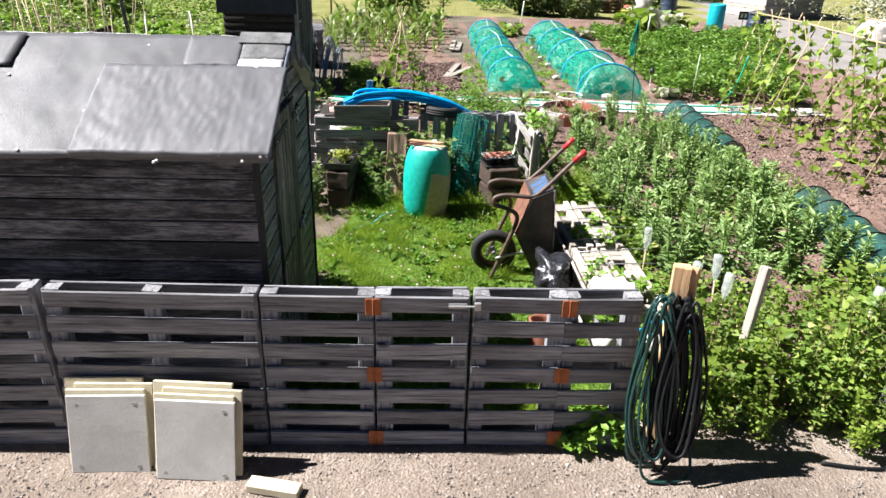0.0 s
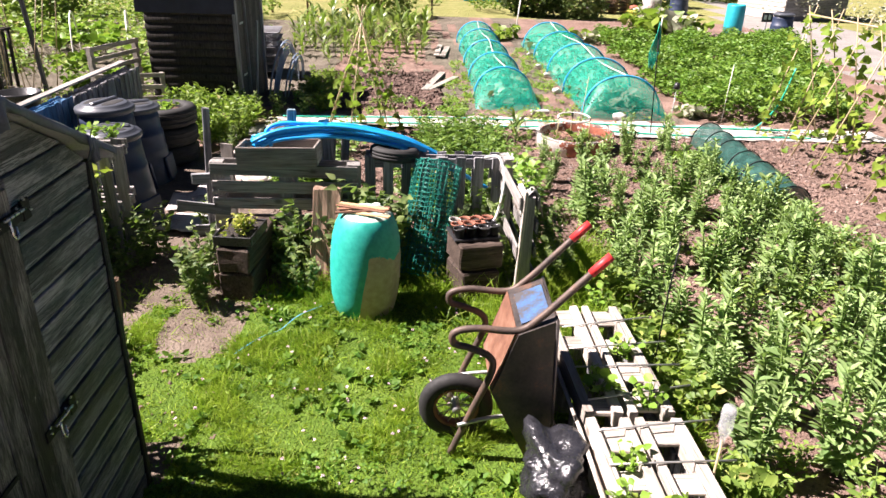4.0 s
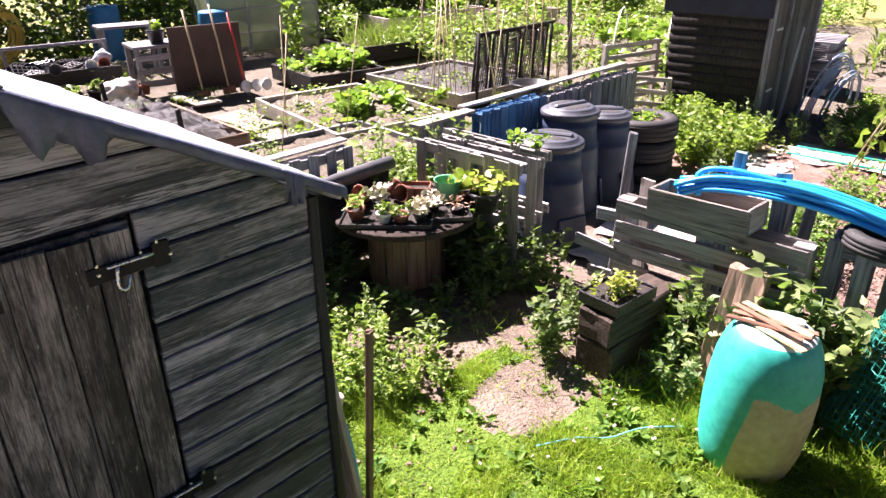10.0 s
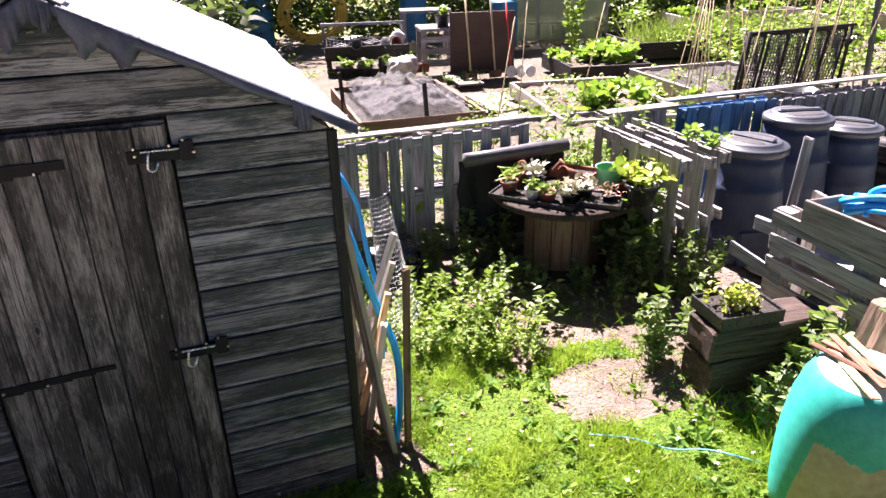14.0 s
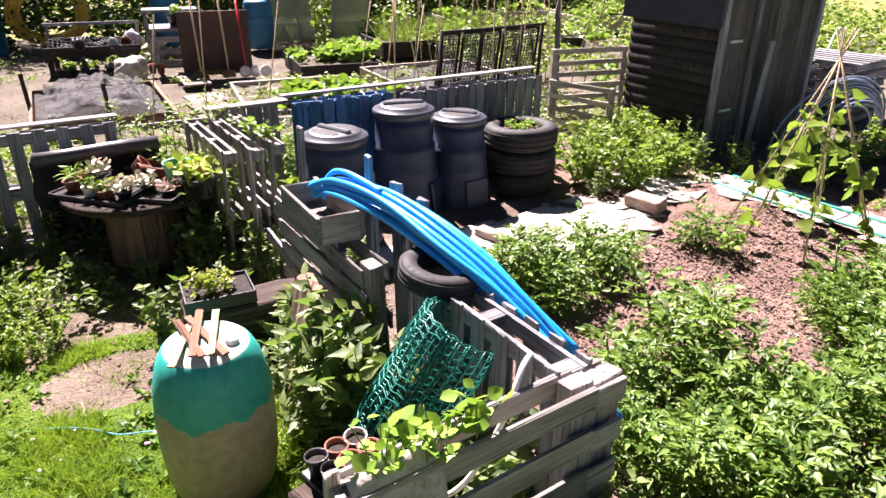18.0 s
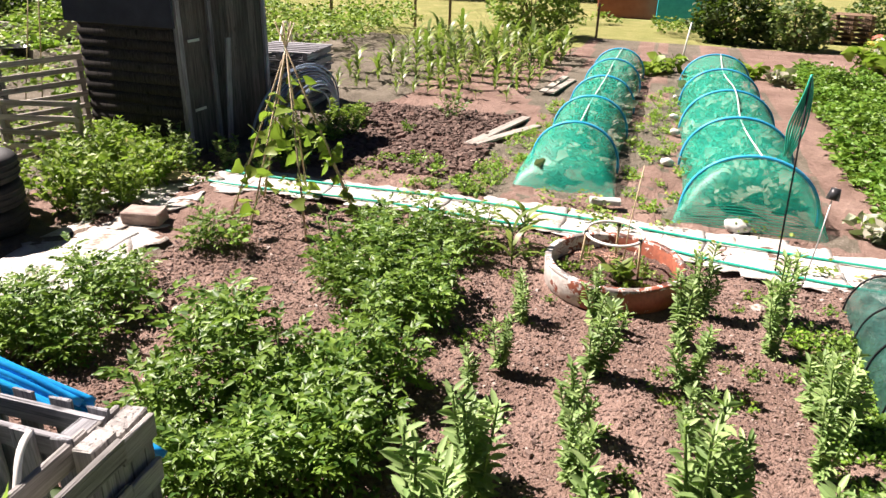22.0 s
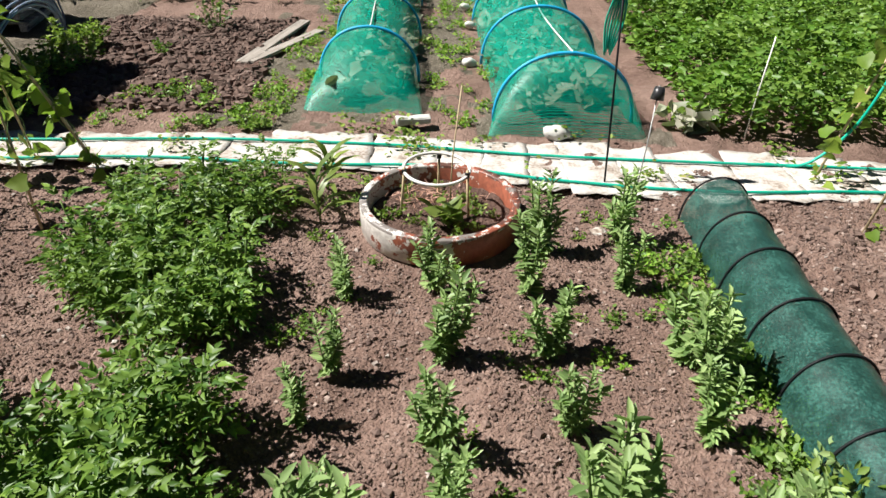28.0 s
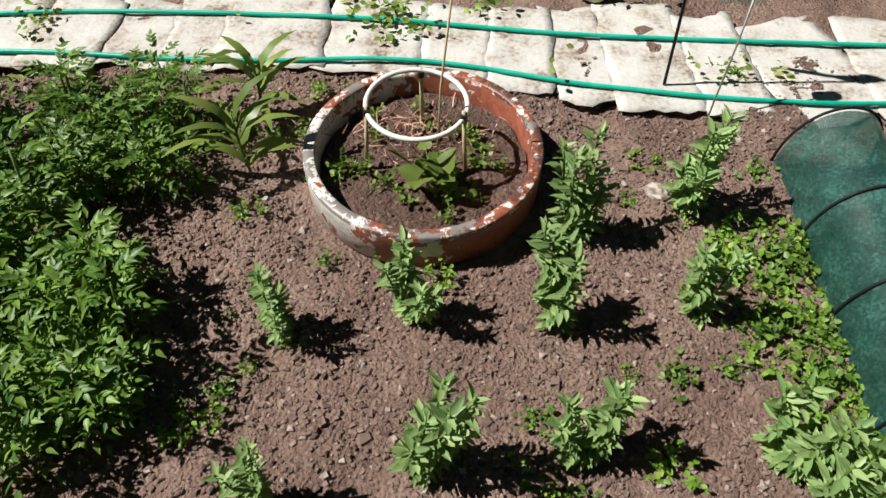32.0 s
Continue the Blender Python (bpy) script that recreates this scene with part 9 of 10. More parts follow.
# pale green clump by the shed and along the beds
soft = [plant("soft_weed", "pale green bushy weed in the yard", "weed", np.random.default_rng(s), 16, 0.42, 0.26, 14, 0.06, WEED if s % 2 else RUNNER, STALK, LEAF_POINT, 0.55, "bushy weeds", None, 0.003) for s in range(111, 115)]
spots = [(-1.62, 5.98, 0.75), (-1.5, 6.12, 0.65), (-1.78, 6.2, 0.85), (-1.65, 6.35, 0.65), (-1.45, 6.3, 0.5), (-1.9, 6.05, 0.8), (-1.75, 5.75, 0.65), (-1.2, 5.4, 0.35), (-2.15, 6.1, 0.8), (-2.3, 5.9, 0.75), (-2.05, 6.3, 0.8), (-1.92, 5.85, 0.7), (-2.5, 5.55, 0.7), (-2.3, 5.4, 0.6), (-2.1, 5.6, 0.7), (-2.0, 5.35, 0.5)]
for _ in range(26):
    spots.append((rng.uniform(-3.1, -1.9), rng.uniform(11.1, 12.9), rng.uniform(0.9, 1.55)))
for _ in range(20):
    spots.append((rng.uniform(-3.6, -3.3), rng.uniform(4.5, 8.5), rng.uniform(0.7, 1.4)))
for _ in range(16):
    spots.append((rng.uniform(-4.3, -3.4), rng.uniform(8.2, 12), rng.uniform(0.7, 1.3)))
for x, y, s in ((-2.95, 7.55, 1.5), (-2.75, 7.75, 1.6), (-2.5, 7.72, 1.5), (-3.3, 7.5, 1.9), (-3.35, 7.0, 1.7), (-2.9, 8.05, 1.7), (-2.75, 8.0, 1.5)):
    spots.append((x, y, s))
for _ in range(18):
    spots.append((rng.uniform(-1.55, -1.0), rng.uniform(13.1, 15.5), rng.uniform(0.6, 1.0)))
scatter(soft, spots, rng, 0.9, 1.1)

# tall growth behind the cable drum table
tall = [plant("tall_weed", "tall leafy tomato and weed growth behind the table", "tall weed", np.random.default_rng(s), 10, 1.15, 0.26, 15, 0.055, WEED, STALK, LEAF_POINT, 0.5, "tall weeds", None, 0.005, bottom=0.35, compound=2) for s in (116, 117, 118)]
scatter(tall, [(-2.95, 7.42, 1.0), (-3.28, 7.35, 1.05), (-3.3, 7.75, 1.0), (-2.62, 7.70, 0.95), (-2.85, 7.88, 1.05), (-3.45, 8.05, 0.9), (-2.95, 7.2, 0.8), (-3.4, 6.6, 0.85), (-3.5, 5.4, 0.9), (-3.5, 8.6, 0.85), (-4.2, 6.4, 0.6), (-4.6, 7.3, 0.8)], rng, 0.92, 1.08, 4)

# strawberries on the planting bench and by the gate
straw = [plant("strawberry_plant", "strawberry plant with bright three-part leaves", "strawberry", np.random.default_rng(s), 11, 0.14, 0.12, 3, 0.052, LIME_LEAF, STALK, LEAF_OVAL, 0.85, "strawberries", None, 0.003, compound=1) for s in range(121, 124)]
for i, (x, y, z) in enumerate(((1.40, 4.9, 0.33), (1.38, 5.45, 0.33), (1.62, 5.8, 0.33), (1.50, 4.45, 0.38), (1.62, 4.4, 0.36), (1.32, 4.62, 0.36), (1.6, 6.35, 0.36), (1.24, 3.85, 0.45), (1.35, 3.75, 0.42), (1.62, 5.3, 0.36), (1.25, 7.3, 0.86), (1.23, 7.48, 0.86), (1.24, 7.15, 0.86), (-2.15, 7.85, 0.95), (-2.0, 7.92, 0.95), (-0.35, 11.0, 0.0))):
    m = pose(x, y, z, rng.uniform(-8, 8), rng.uniform(-8, 8), rng.uniform(0, 360)) @ Matrix.Scale(rng.uniform(0.85, 1.25), 4)
    (straw[i] if i < 3 else copy_thing(straw[i % 3], Matrix())).matrix_basis = m

# weeds and crumbs inside the clay ring
rw = [plant("ring_weed", "small green weed inside the clay ring", "weed", np.random.default_rng(s), 7, 0.08, 0.09, 4, 0.035, WEED, STALK, LEAF_OVAL, 0.7, "ring weeds", None, 0.002) for s in (141, 142)]
scatter(rw, [(2.56 + 0.36 * math.cos(k * 1.7) * (0.6 + 0.4 * (k % 3) / 2), 11.62 + 0.36 * math.sin(k * 1.7) * (0.6 + 0.4 * (k % 2)), 0.9) for k in range(16)], rng, 0.8, 1.2)
for one in [o for o in bpy.data.objects if o.name.startswith("ring_weed")]:
    one.matrix_basis = Matrix.Translation((0, 0, 0.085)) @ one.matrix_basis
# cucumber in the clay ring, dry cuttings behind it
cuke = plant("cucumber_plant", "young cucumber plant with large leaves", "cucumber", np.random.default_rng(131), 8, 0.19, 0.14, 3, 0.105, CORN_LEAF, STALK, LEAF_HEART, 0.98, "", pose(2.60, 11.50, -0.02))
dr = np.random.default_rng(133)
n = 160
P = np.stack([2.5 + dr.normal(0, 0.14, n), 11.80 + dr.normal(0, 0.1, n), 0.0 + dr.uniform(0, 0.05, n)], -1)
ds = part("dry_cuttings", mesh_np("dry_cuttings", *leaf_arrays(P, rand_dirs(dr, n, -0.2, 0.4), rand_dirs(dr, n, 0, 1), dr.uniform(0.05, 0.11, n), 0.006, LEAF_BLADE)), DRY)
tagged(ds, "dry grass cuttings in the clay ring", "cuttings", kind="stuff")


# ---- maize ----
def maize(seed, h):
    ob = thing("maize_plant", "young maize plant with arching strap leaves", "maize", pose(0, 0, 0), "maize")
    r_ = np.random.default_rng(seed)
    part("stalk", mesh_np("stalk", *tube_arrays([(0, 0, 0), (0.01, 0, h * 0.4), (0, 0.01, h * 0.75)], np.array([0.014, 0.012, 0.006]), 6), smooth=True), STALK, ob)
    n = 11
    k = np.arange(n)
    a = k * math.pi + r_.normal(0, 0.5, n) + seed
    P = np.stack([np.zeros(n), np.zeros(n), h * (0.1 + 0.6 * k / n)], -1)
    D = np.stack([np.cos(a), np.sin(a), 0.7 + 0.8 * k / n], -1)
    L = h * r_.uniform(0.45, 0.7, n)
    part("foliage", mesh_np("foliage", *leaf_arrays(P, D, np.stack([-np.cos(a), -np.sin(a), np.ones(n)], -1), L, 0.06 + 0.03 * h, LEAF_STRAP)), CORN_LEAF, ob)
    return ob


corn = [maize(s, h) for s, h in ((1, 0.75), (2, 0.9), (3, 0.8))]
spots = []
for r in range(9):
    for c in range(13):
        x, y = -2.9 + c * 0.27 + r * 0.03, 17.7 + r * 0.74
        if rng.random() < 0.93 and x < 0.75:
            spots.append((x + rng.normal(0, 0.05), y + rng.normal(0, 0.08), rng.uniform(0.75, 1.05) * (0.45 if r == 0 else 0.62 + 0.045 * r)))
spots += [(1.76, 11.64, 0.5), (1.76, 12.05, 0.52)]
scatter(corn, spots, rng, 0.9, 1.1, 3)

# squash, cabbages and lettuces
big = [plant("squash_plant", "sprawling squash with large leaves", "squash", np.random.default_rng(s), 12, 0.35, 0.45, 4, 0.2, RUNNER if s % 2 else CABBAGE, STALK, LEAF_HEART, 0.95, "squash", None, 0.006) for s in (141, 142, 143)]
spots = [(7.6, 24.2, 1.9), (8.2, 23.9, 1.9), (7.1, 24.4, 1.7), (8.7, 24.4, 1.6), (7.9, 24.9, 1.9), (2.8, 22.3, 1.0), (2.5, 21.8, 0.9), (4.9, 21.6, 1.0), (5.2, 22.2, 0.9), (4.4, 22.3, 0.9), (4.75, 13.3, 0.7), (4.9, 13.5, 0.6),
         (-6.0, 9.6, 0.9), (-6.6, 10.0, 0.9), (-7.0, 10.6, 0.8), (-5.9, 10.5, 0.9), (-7.2, 9.5, 0.8), (-6.4, 9.2, 0.8), (-5.2, 8.6, 0.7), (-4.7, 8.1, 0.7), (-5.4, 7.7, 0.6), (-4.6, 8.9, 0.7), (-11.9, 8.9, 1.2)]
scatter(big, spots, rng, 0.9, 1.1)
lett = [plant("lettuce_plant", "bright yellow-green lettuce growing in a bed", "lettuce", np.random.default_rng(s), 14, 0.22, 0.2, 4, 0.14, LIME_LEAF, STALK, LEAF_OVAL, 0.8, "lettuces", None, 0.004) for s in (151, 152)]
spots = []
for x0, y0, w, d, n in ((-9.0, 11.4, 0.6, 0.6, 12), (-6.4, 10.3, 0.5, 0.8, 12), (-12.5, 16.5, 0.5, 0.6, 10), (-12.8, 18.6, 0.5, 0.6, 10), (-11.0, 19.5, 0.5, 0.6, 10), (-9.5, 12.2, 0.4, 0.5, 8), (-4.8, 15.6, 1.0, 1.2, 18), (-6.5, 17.5, 1.4, 1.2, 18)):
    for _ in range(n):
        spots.append((x0 + rng.uniform(-w, w), y0 + rng.uniform(-d, d), rng.uniform(0.7, 1.2)))
for i, (x, y, s) in enumerate(spots):
    z = 0.18 if y < 16 else 0.3
    m = pose(x, y, z if x < -5.5 else -0.08, 0, 0, rng.uniform(0, 360)) @ Matrix.Scale(s, 4)
    (lett[i] if i < 2 else copy_thing(lett[i % 2], Matrix())).matrix_basis = m
cab = [plant("cabbage_plant", "grey-green cabbage under insect net", "cabbage", np.random.default_rng(s), 13, 0.3, 0.24, 4, 0.17, CABBAGE, STALK, LEAF_HEART, 0.9, "cabbages", None, 0.006) for s in (161, 162)]
spots = []
for y in np.arange(13.95, 21, 0.5):
    spots += [(1.68 + rng.normal(0, 0.05), y, 0.85), (2.08 + rng.normal(0, 0.05), y + 0.2, 0.85)]
    spots += [(3.35 + rng.normal(0, 0.06), y - 0.2, 0.95), (3.98 + rng.normal(0, 0.06), y, 0.95), (3.66, y + 0.2, 0.8)]
scatter(cab, spots, rng, 0.85, 1.1)
onion = np.random.default_rng(171)
n = 900
P = np.stack([onion.uniform(-10.9, -9.7, n), onion.uniform(13.2, 16.0, n), np.full(n, 0.2)], -1)
tagged(part("onion_leaves", mesh_np("onion_leaves", *leaf_arrays(P, rand_dirs(onion, n, 0.6, 1.0), rand_dirs(onion, n, -0.5, 0.5), onion.uniform(0.35, 0.65, n), 0.018, LEAF_BLADE)), CORN_LEAF), "upright blue-green onion leaves in the sleeper bed", "onions", kind="stuff")

# cardoon by the hedge
for i, (x, y, s) in enumerate(((-12.4, 5.3, 1.0), (-12.9, 4.8, 0.9), (-11.9, 4.7, 0.8))):
    plant("cardoon_plant", "tall grey-green cardoon with arching leaves", "cardoon", np.random.default_rng(181 + i), 22, 1.5 * s, 0.75, 7, 0.55, CARDOON, STALK, LEAF_STRAP, 0.24, "cardoons", pose(x, y, 0), 0.012)
# climbers on the greenhouse
plant("climbing_beans", "leafy climber up a greenhouse cane", "climber", np.random.default_rng(191), 10, 1.7, 0.25, 16, 0.12, RUNNER, STALK, LEAF_HEART, 0.9, "", pose(-10.6, 11.9, 0), 0.006)
plant("dug_bed_bush", "small dark bush in the dug bed", "bush", np.random.default_rng(193), 14, 0.4, 0.3, 9, 0.07, NETTLE, STALK, LEAF_OVAL, 0.6, "", pose(-0.1, 16.2, -0.08), 0.004)
plant("dug_bed_seedling", "small green seedling in the dug bed", "seedling", np.random.default_rng(194), 8, 0.18, 0.16, 6, 0.06, POTATO, STALK, LEAF_OVAL, 0.6, "", pose(-0.45, 15.2, -0.08), 0.003)


# ---- dense field of potatoes and the far growth ----
def leaf_field(name, label, cat, n, xr, yr, keep, top, leaf, mat, seed, shape=LEAF_OVAL, ratio=0.6, base=0.0):
    r_ = np.random.default_rng(seed)
    x, y = r_.uniform(*xr, n), r_.uniform(*yr, n)
    ok = keep(x, y)
    x, y = x[ok], y[ok]
    n = len(x)
    canopy = top * (0.72 + 0.42 * fbm(x, y, seed, 1.9)) + 0.10 * fbm(x, y, seed + 1, 5.0)
    z = base + canopy * np.sqrt(r_.uniform(0.12, 1.0, n))
    L = r_.uniform(0.65, 1.2, n) * leaf
    D = rand_dirs(r_, n, -0.3, 0.55)
    N = rand_dirs(r_, n, 0.3, 1.0)
    v, f = leaf_arrays(np.stack([x, y, z], -1), D, N, L, L * ratio, shape)
    return tagged(part(name, mesh_np(name, v, f), mat), label, cat, kind="stuff")


leaf_field("potato_field", "dense green field of potato plants", "potatoes", 75000, (4.7, 10.6), (12.9, 22.8),
           lambda x, y: (x > 4.75 + (y - 13) * 0.055 + fbm(x, y, 2, 1.1) * 0.2) & (x < 7.4 + (y - 13) * 0.36) & (y < 22.4 + fbm(x, y, 4, 0.8) * 0.5) & (y > 13.05 + fbm(x, y, 6, 1.3) * 0.2 - np.clip(x - 6, 0, 1) * 0.4), 0.50, 0.09, FIELD_POTATO, 201, ratio=0.5, base=-0.08)
leaf_field("weed_carpet", "carpet of mixed weeds over the western plots", "weeds", 17000, (-9.5, -3.3), (4.0, 16.5),
           lambda x, y: (fbm(x, y, 11, 0.7) > -0.05) & ~((x < -6.9) & (y > 6.6) & (y < 9.1)) & ~((np.abs(y - 8.75 - (x + 9) * -0.12) < 0.35) & (x < -6)), 0.24, 0.07, WEED, 202)
leaf_field("plot_weeds", "scattered weeds on the paths of the western plots", "weeds", 15000, (-12.5, -3.4), (3.6, 9.6),
           lambda x, y: (fbm(x, y, 61, 1.4) > 0.12) & ~((x < -6.3) & (x > -8.7) & (y > 6.55) & (y < 8.3)), 0.13, 0.05, WEED, 212)
leaf_field("far_weeds", "weeds and saplings beyond the western plots", "weeds", 30000, (-15.5, -4.2), (13.5, 27),
           lambda x, y: fbm(x, y, 15, 0.45) > -0.15, 0.75, 0.12, WEED, 203)
leaf_field("hedge_foot", "dark undergrowth at the foot of the hedge", "undergrowth", 20000, (-16.2, -13.4), (-2, 24),
           lambda x, y: fbm(x, y, 43, 0.5) > -0.45, 1.25, 0.15, HEDGE, 209)
leaf_field("edge_growth", "rough growth along the far bed edges", "weeds", 9000, (-1, 9.6), (28.6, 34),
           lambda x, y: fbm(x, y, 17, 0.35) > 0.2, 0.5, 0.13, WEED, 204, base=-0.08)
leaf_field("track_growth", "silver green shrubs and weeds beside the track", "shrubs", 12000, (12.8, 17), (14, 29),
           lambda x, y: (x > 13.6 + fbm(x, y, 19, 0.6) * 0.8) & (fbm(x, y, 23, 0.4) > -0.2), 1.1, 0.12, CABBAGE, 205, base=-0.08)
leaf_field("path_weeds", "sparse weeds at the sheet path edges", "weeds", 5000, (-2.4, 7), (12.2, 13.3),
           lambda x, y: (fbm(x, y, 29, 2.2) > 0.42), 0.12, 0.05, WEED, 206, base=-0.08)
leaf_field("bench_weeds", "weeds along the planting bench", "weeds", 7000, (1.75, 2.15), (3.6, 8.3),
           lambda x, y: (fbm(x, y, 31, 1.5) > -0.2), 0.3, 0.07, WEED, 207)
leaf_field("table_weeds", "low dark weeds round the foot of the drum table", "weeds", 1500, (-2.9, -1.75), (6.4, 7.6), lambda x, y: (np.hypot(x + 2.56, y - 7.12) > 0.3) & (fbm(x, y, 71, 3.0) > -0.15), 0.17, 0.055, NETTLE, 433, LEAF_POINT)
leaf_field("fence_weeds", "weeds through the foot of the front fence", "weeds", 900, (0.85, 1.3), (3.12, 3.45),
           lambda x, y: (fbm(x, y, 37, 3.0) > 0.1), 0.35, 0.06, LIME_LEAF, 208)


def hedge_bush(name, label, x, y, w, d, h, n, mat, seed, leaf=0.16):
    """A shrub: branching limbs and many leaves over an uneven crown."""
    r_ = np.random.default_rng(seed)
    ob = thing(name, label, "shrub", pose(x, y, -0.08), "shrubs")
    lines = []
    for i in range(9):
        a = r_.uniform(0, 6.28)
        lines.append(curve_pts([(0, 0, 0), (math.cos(a) * w * 0.15, math.sin(a) * d * 0.15, h * 0.45), (math.cos(a) * w * 0.4, math.sin(a) * d * 0.4, h * 0.85)], 8))
    tubes("branchwork", lines, np.linspace(0.03, 0.008, 8), STALK_RED, ob, 5)
    u = rand_dirs(r_, n, -1.0, 1.0)
    lump = 1 + 0.35 * np.array([noise.noise(Vector(q) * 2.3 + Vector((seed, 0, 0))) for q in u])
    rad = (0.55 + 0.45 * r_.uniform(0, 1, n) ** 0.5) * lump
    P = np.stack([u[:, 0] * w / 2 * rad, u[:, 1] * d / 2 * rad, np.maximum(0.05, h * 0.45 + u[:, 2] * h * 0.55 * rad)], -1)
    L = leaf * r_.uniform(0.6, 1.2, n)
    part("crown", mesh_np("crown", *leaf_arrays(P, rand_dirs(r_, n, -0.5, 0.5), rand_dirs(r_, n, 0.0, 1.0), L, L * 0.6, LEAF_OVAL)), mat, ob, "leafy crown with gaps")


for i, (x, y, w, d, h, n, mat, lab) in enumerate((
        (-1.0, 27.0, 2.6, 2.0, 1.9, 2600, WEED, "loose leafy bush behind the maize"), (4.4, 28.3, 2.2, 1.6, 1.5, 2600, HEDGE, "dark round bush at the far bed"), (6.0, 27.9, 1.8, 1.4, 1.3, 1800, NETTLE, "brownish green bush at the far bed"),
        (-14.8, 5.5, 2.6, 4.6, 3.6, 5000, HEDGE, "dark hedge behind the plots"), (-15.2, 9.5, 2.6, 4.6, 3.6, 5000, HEDGE, "dark hedge behind the greenhouse"), (-15.4, 13.5, 2.6, 5.0, 3.4, 5000, HEDGE, "dark hedge by the lettuce troughs"), (-15.5, 18.0, 2.6, 5.0, 3.4, 5000, HEDGE, "dark hedge at the plot end"), (-14.5, 22.5, 3.0, 4.6, 2.6, 3500, NETTLE, "mixed hedge at the plot end"),
        (-11.5, 25.5, 3.0, 3.0, 2.4, 2600, WEED, "fresh green shrub by the meadow"), (-8.6, 20.2, 1.6, 1.4, 1.6, 1500, WEED, "young green shrub among the beds"), (10.0, 33.5, 3.5, 2.0, 1.8, 2600, NETTLE, "green shrub by the stored pallets"), (16.5, 24.0, 2.4, 4.0, 2.4, 2600, CABBAGE, "silvery shrub beside the track"), (-15.5, 1.5, 3.0, 4.6, 3.6, 5000, HEDGE, "dark hedge beyond the shed"),
        (15.5, 37.0, 6.0, 3.0, 2.2, 3000, HEDGE, "dark hedge across the track"), (0.0, 42.0, 9.0, 3.0, 1.6, 8000, HEDGE, "far hedge behind the meadow"), (-9, 39.0, 9.0, 3.0, 1.6, 8000, HEDGE, "far hedge at the meadow corner"))):
    hedge_bush("garden_shrub", lab, x, y, w, d, h, n, mat, 300 + i)

# ---- lawn, gravel and crumbs of soil ----
def on_lawn(x, y):
    w = fbm(x, y, 3, 0.9) * 0.18
    return ~((x < -0.86) & (y < 5.12)) & (y < 8.0 + w) & (x < 1.95 + w) & (y > 3.42)


def lawn():
    """Uneven, seldom mown grass: tufts, thin dry places, clover and broad-leaved weeds."""
    r_ = np.random.default_rng(401)
    n = 190000
    x, y = r_.uniform(-1.9, 2.0, n), r_.uniform(3.4, 8.2, n)
    w = fbm(x, y, 3, 0.9) * 0.18
    tuft, bald = fbm(x, y, 51, 4.2), fbm(x, y, 33, 1.9)
    thin = np.where(bare_yard(x, y, w), 0.06, 1.0) * np.clip(0.62 + 0.75 * tuft, 0.18, 1.0) * np.where(bald > 0.55, 0.3, 1.0)
    ok = (r_.uniform(0, 1, n) < thin) & on_lawn(x, y)
    x, y, tuft = x[ok], y[ok], tuft[ok]
    n = len(x)
    edge = np.clip((y - 6.7) / 0.8, 0, 1) * (x > -0.6) + np.clip((x - 1.0) / 0.3, 0, 1)
    L = r_.uniform(0.03, 0.075, n) * (0.75 + 1.5 * np.maximum(tuft, 0)) * (1 + 1.7 * edge * r_.uniform(0, 1, n) ** 2)
    P = np.stack([x, y, np.zeros(n)], -1)
    tagged(part("lawn_grass", mesh_np("lawn_grass", *leaf_arrays(P, rand_dirs(r_, n, 0.3, 1.0), rand_dirs(r_, n, -0.3, 0.6), L, r_.uniform(0.003, 0.006, n), LEAF_BLADE)), GRASS), "uneven bright lawn grass in tufts with longer edges", "grass", kind="stuff")
    # clover in round patches, three leaflets on each stalk
    n = 15000
    x, y = r_.uniform(-1.7, 1.9, n), r_.uniform(3.5, 7.7, n)
    ok = (fbm(x, y, 35, 2.3) + r_.normal(0, 0.25, n) > 0.35) & on_lawn(x, y) & ~(bare_yard(x, y, 0 * x) & (r_.uniform(0, 1, n) < 0.85))
    x, y = x[ok], y[ok]
    n = len(x)
    z, a0, L0 = r_.uniform(0.015, 0.055, n), r_.uniform(0, 6.28, n), r_.uniform(0.010, 0.021, n)
    bits = []
    for k in range(3):
        a = a0 + k * 2.09
        bits.append(leaf_arrays(np.stack([x, y, z], -1), np.stack([np.cos(a), np.sin(a), r_.normal(0.1, 0.3, n)], -1), rand_dirs(r_, n, 0.35, 1.0), L0, L0 * 0.95, LEAF_OVAL))
    tagged(part("clover_patches", mesh_np("clover_patches", *join_arrays(bits)), CLOVER), "low clover patches in the lawn", "clover", kind="stuff")
    # broad-leaved weeds in flat rosettes, thickest towards the drum and the fence
    bits = []
    for _ in range(420):
        fx, fy = r_.uniform(-1.4, 1.8), 3.6 + 4.2 * r_.uniform(0, 1) ** 0.6
        if not on_lawn(np.array([fx]), np.array([fy]))[0] or (bare_yard(np.array([fx]), np.array([fy]), np.zeros(1))[0] and r_.uniform() < 0.7):
            continue
        k = r_.integers(6, 12)
        L = r_.uniform(0.035, 0.08, k) * r_.uniform(0.6, 1.1)
        bits.append(leaf_arrays(np.tile((fx, fy, 0.015), (k, 1)) + r_.normal(0, 0.012, (k, 3)) * (1, 1, 0), rand_dirs(r_, k, 0.15, 0.75), rand_dirs(r_, k, 0.5, 1.0), L, L * r_.uniform(0.4, 0.7), LEAF_OVAL))
    tagged(part("lawn_weeds", mesh_np("lawn_weeds", *join_arrays(bits)), CLOVER), "flat broad-leaved weeds among the lawn grass", "weeds", kind="stuff")
    bits = []
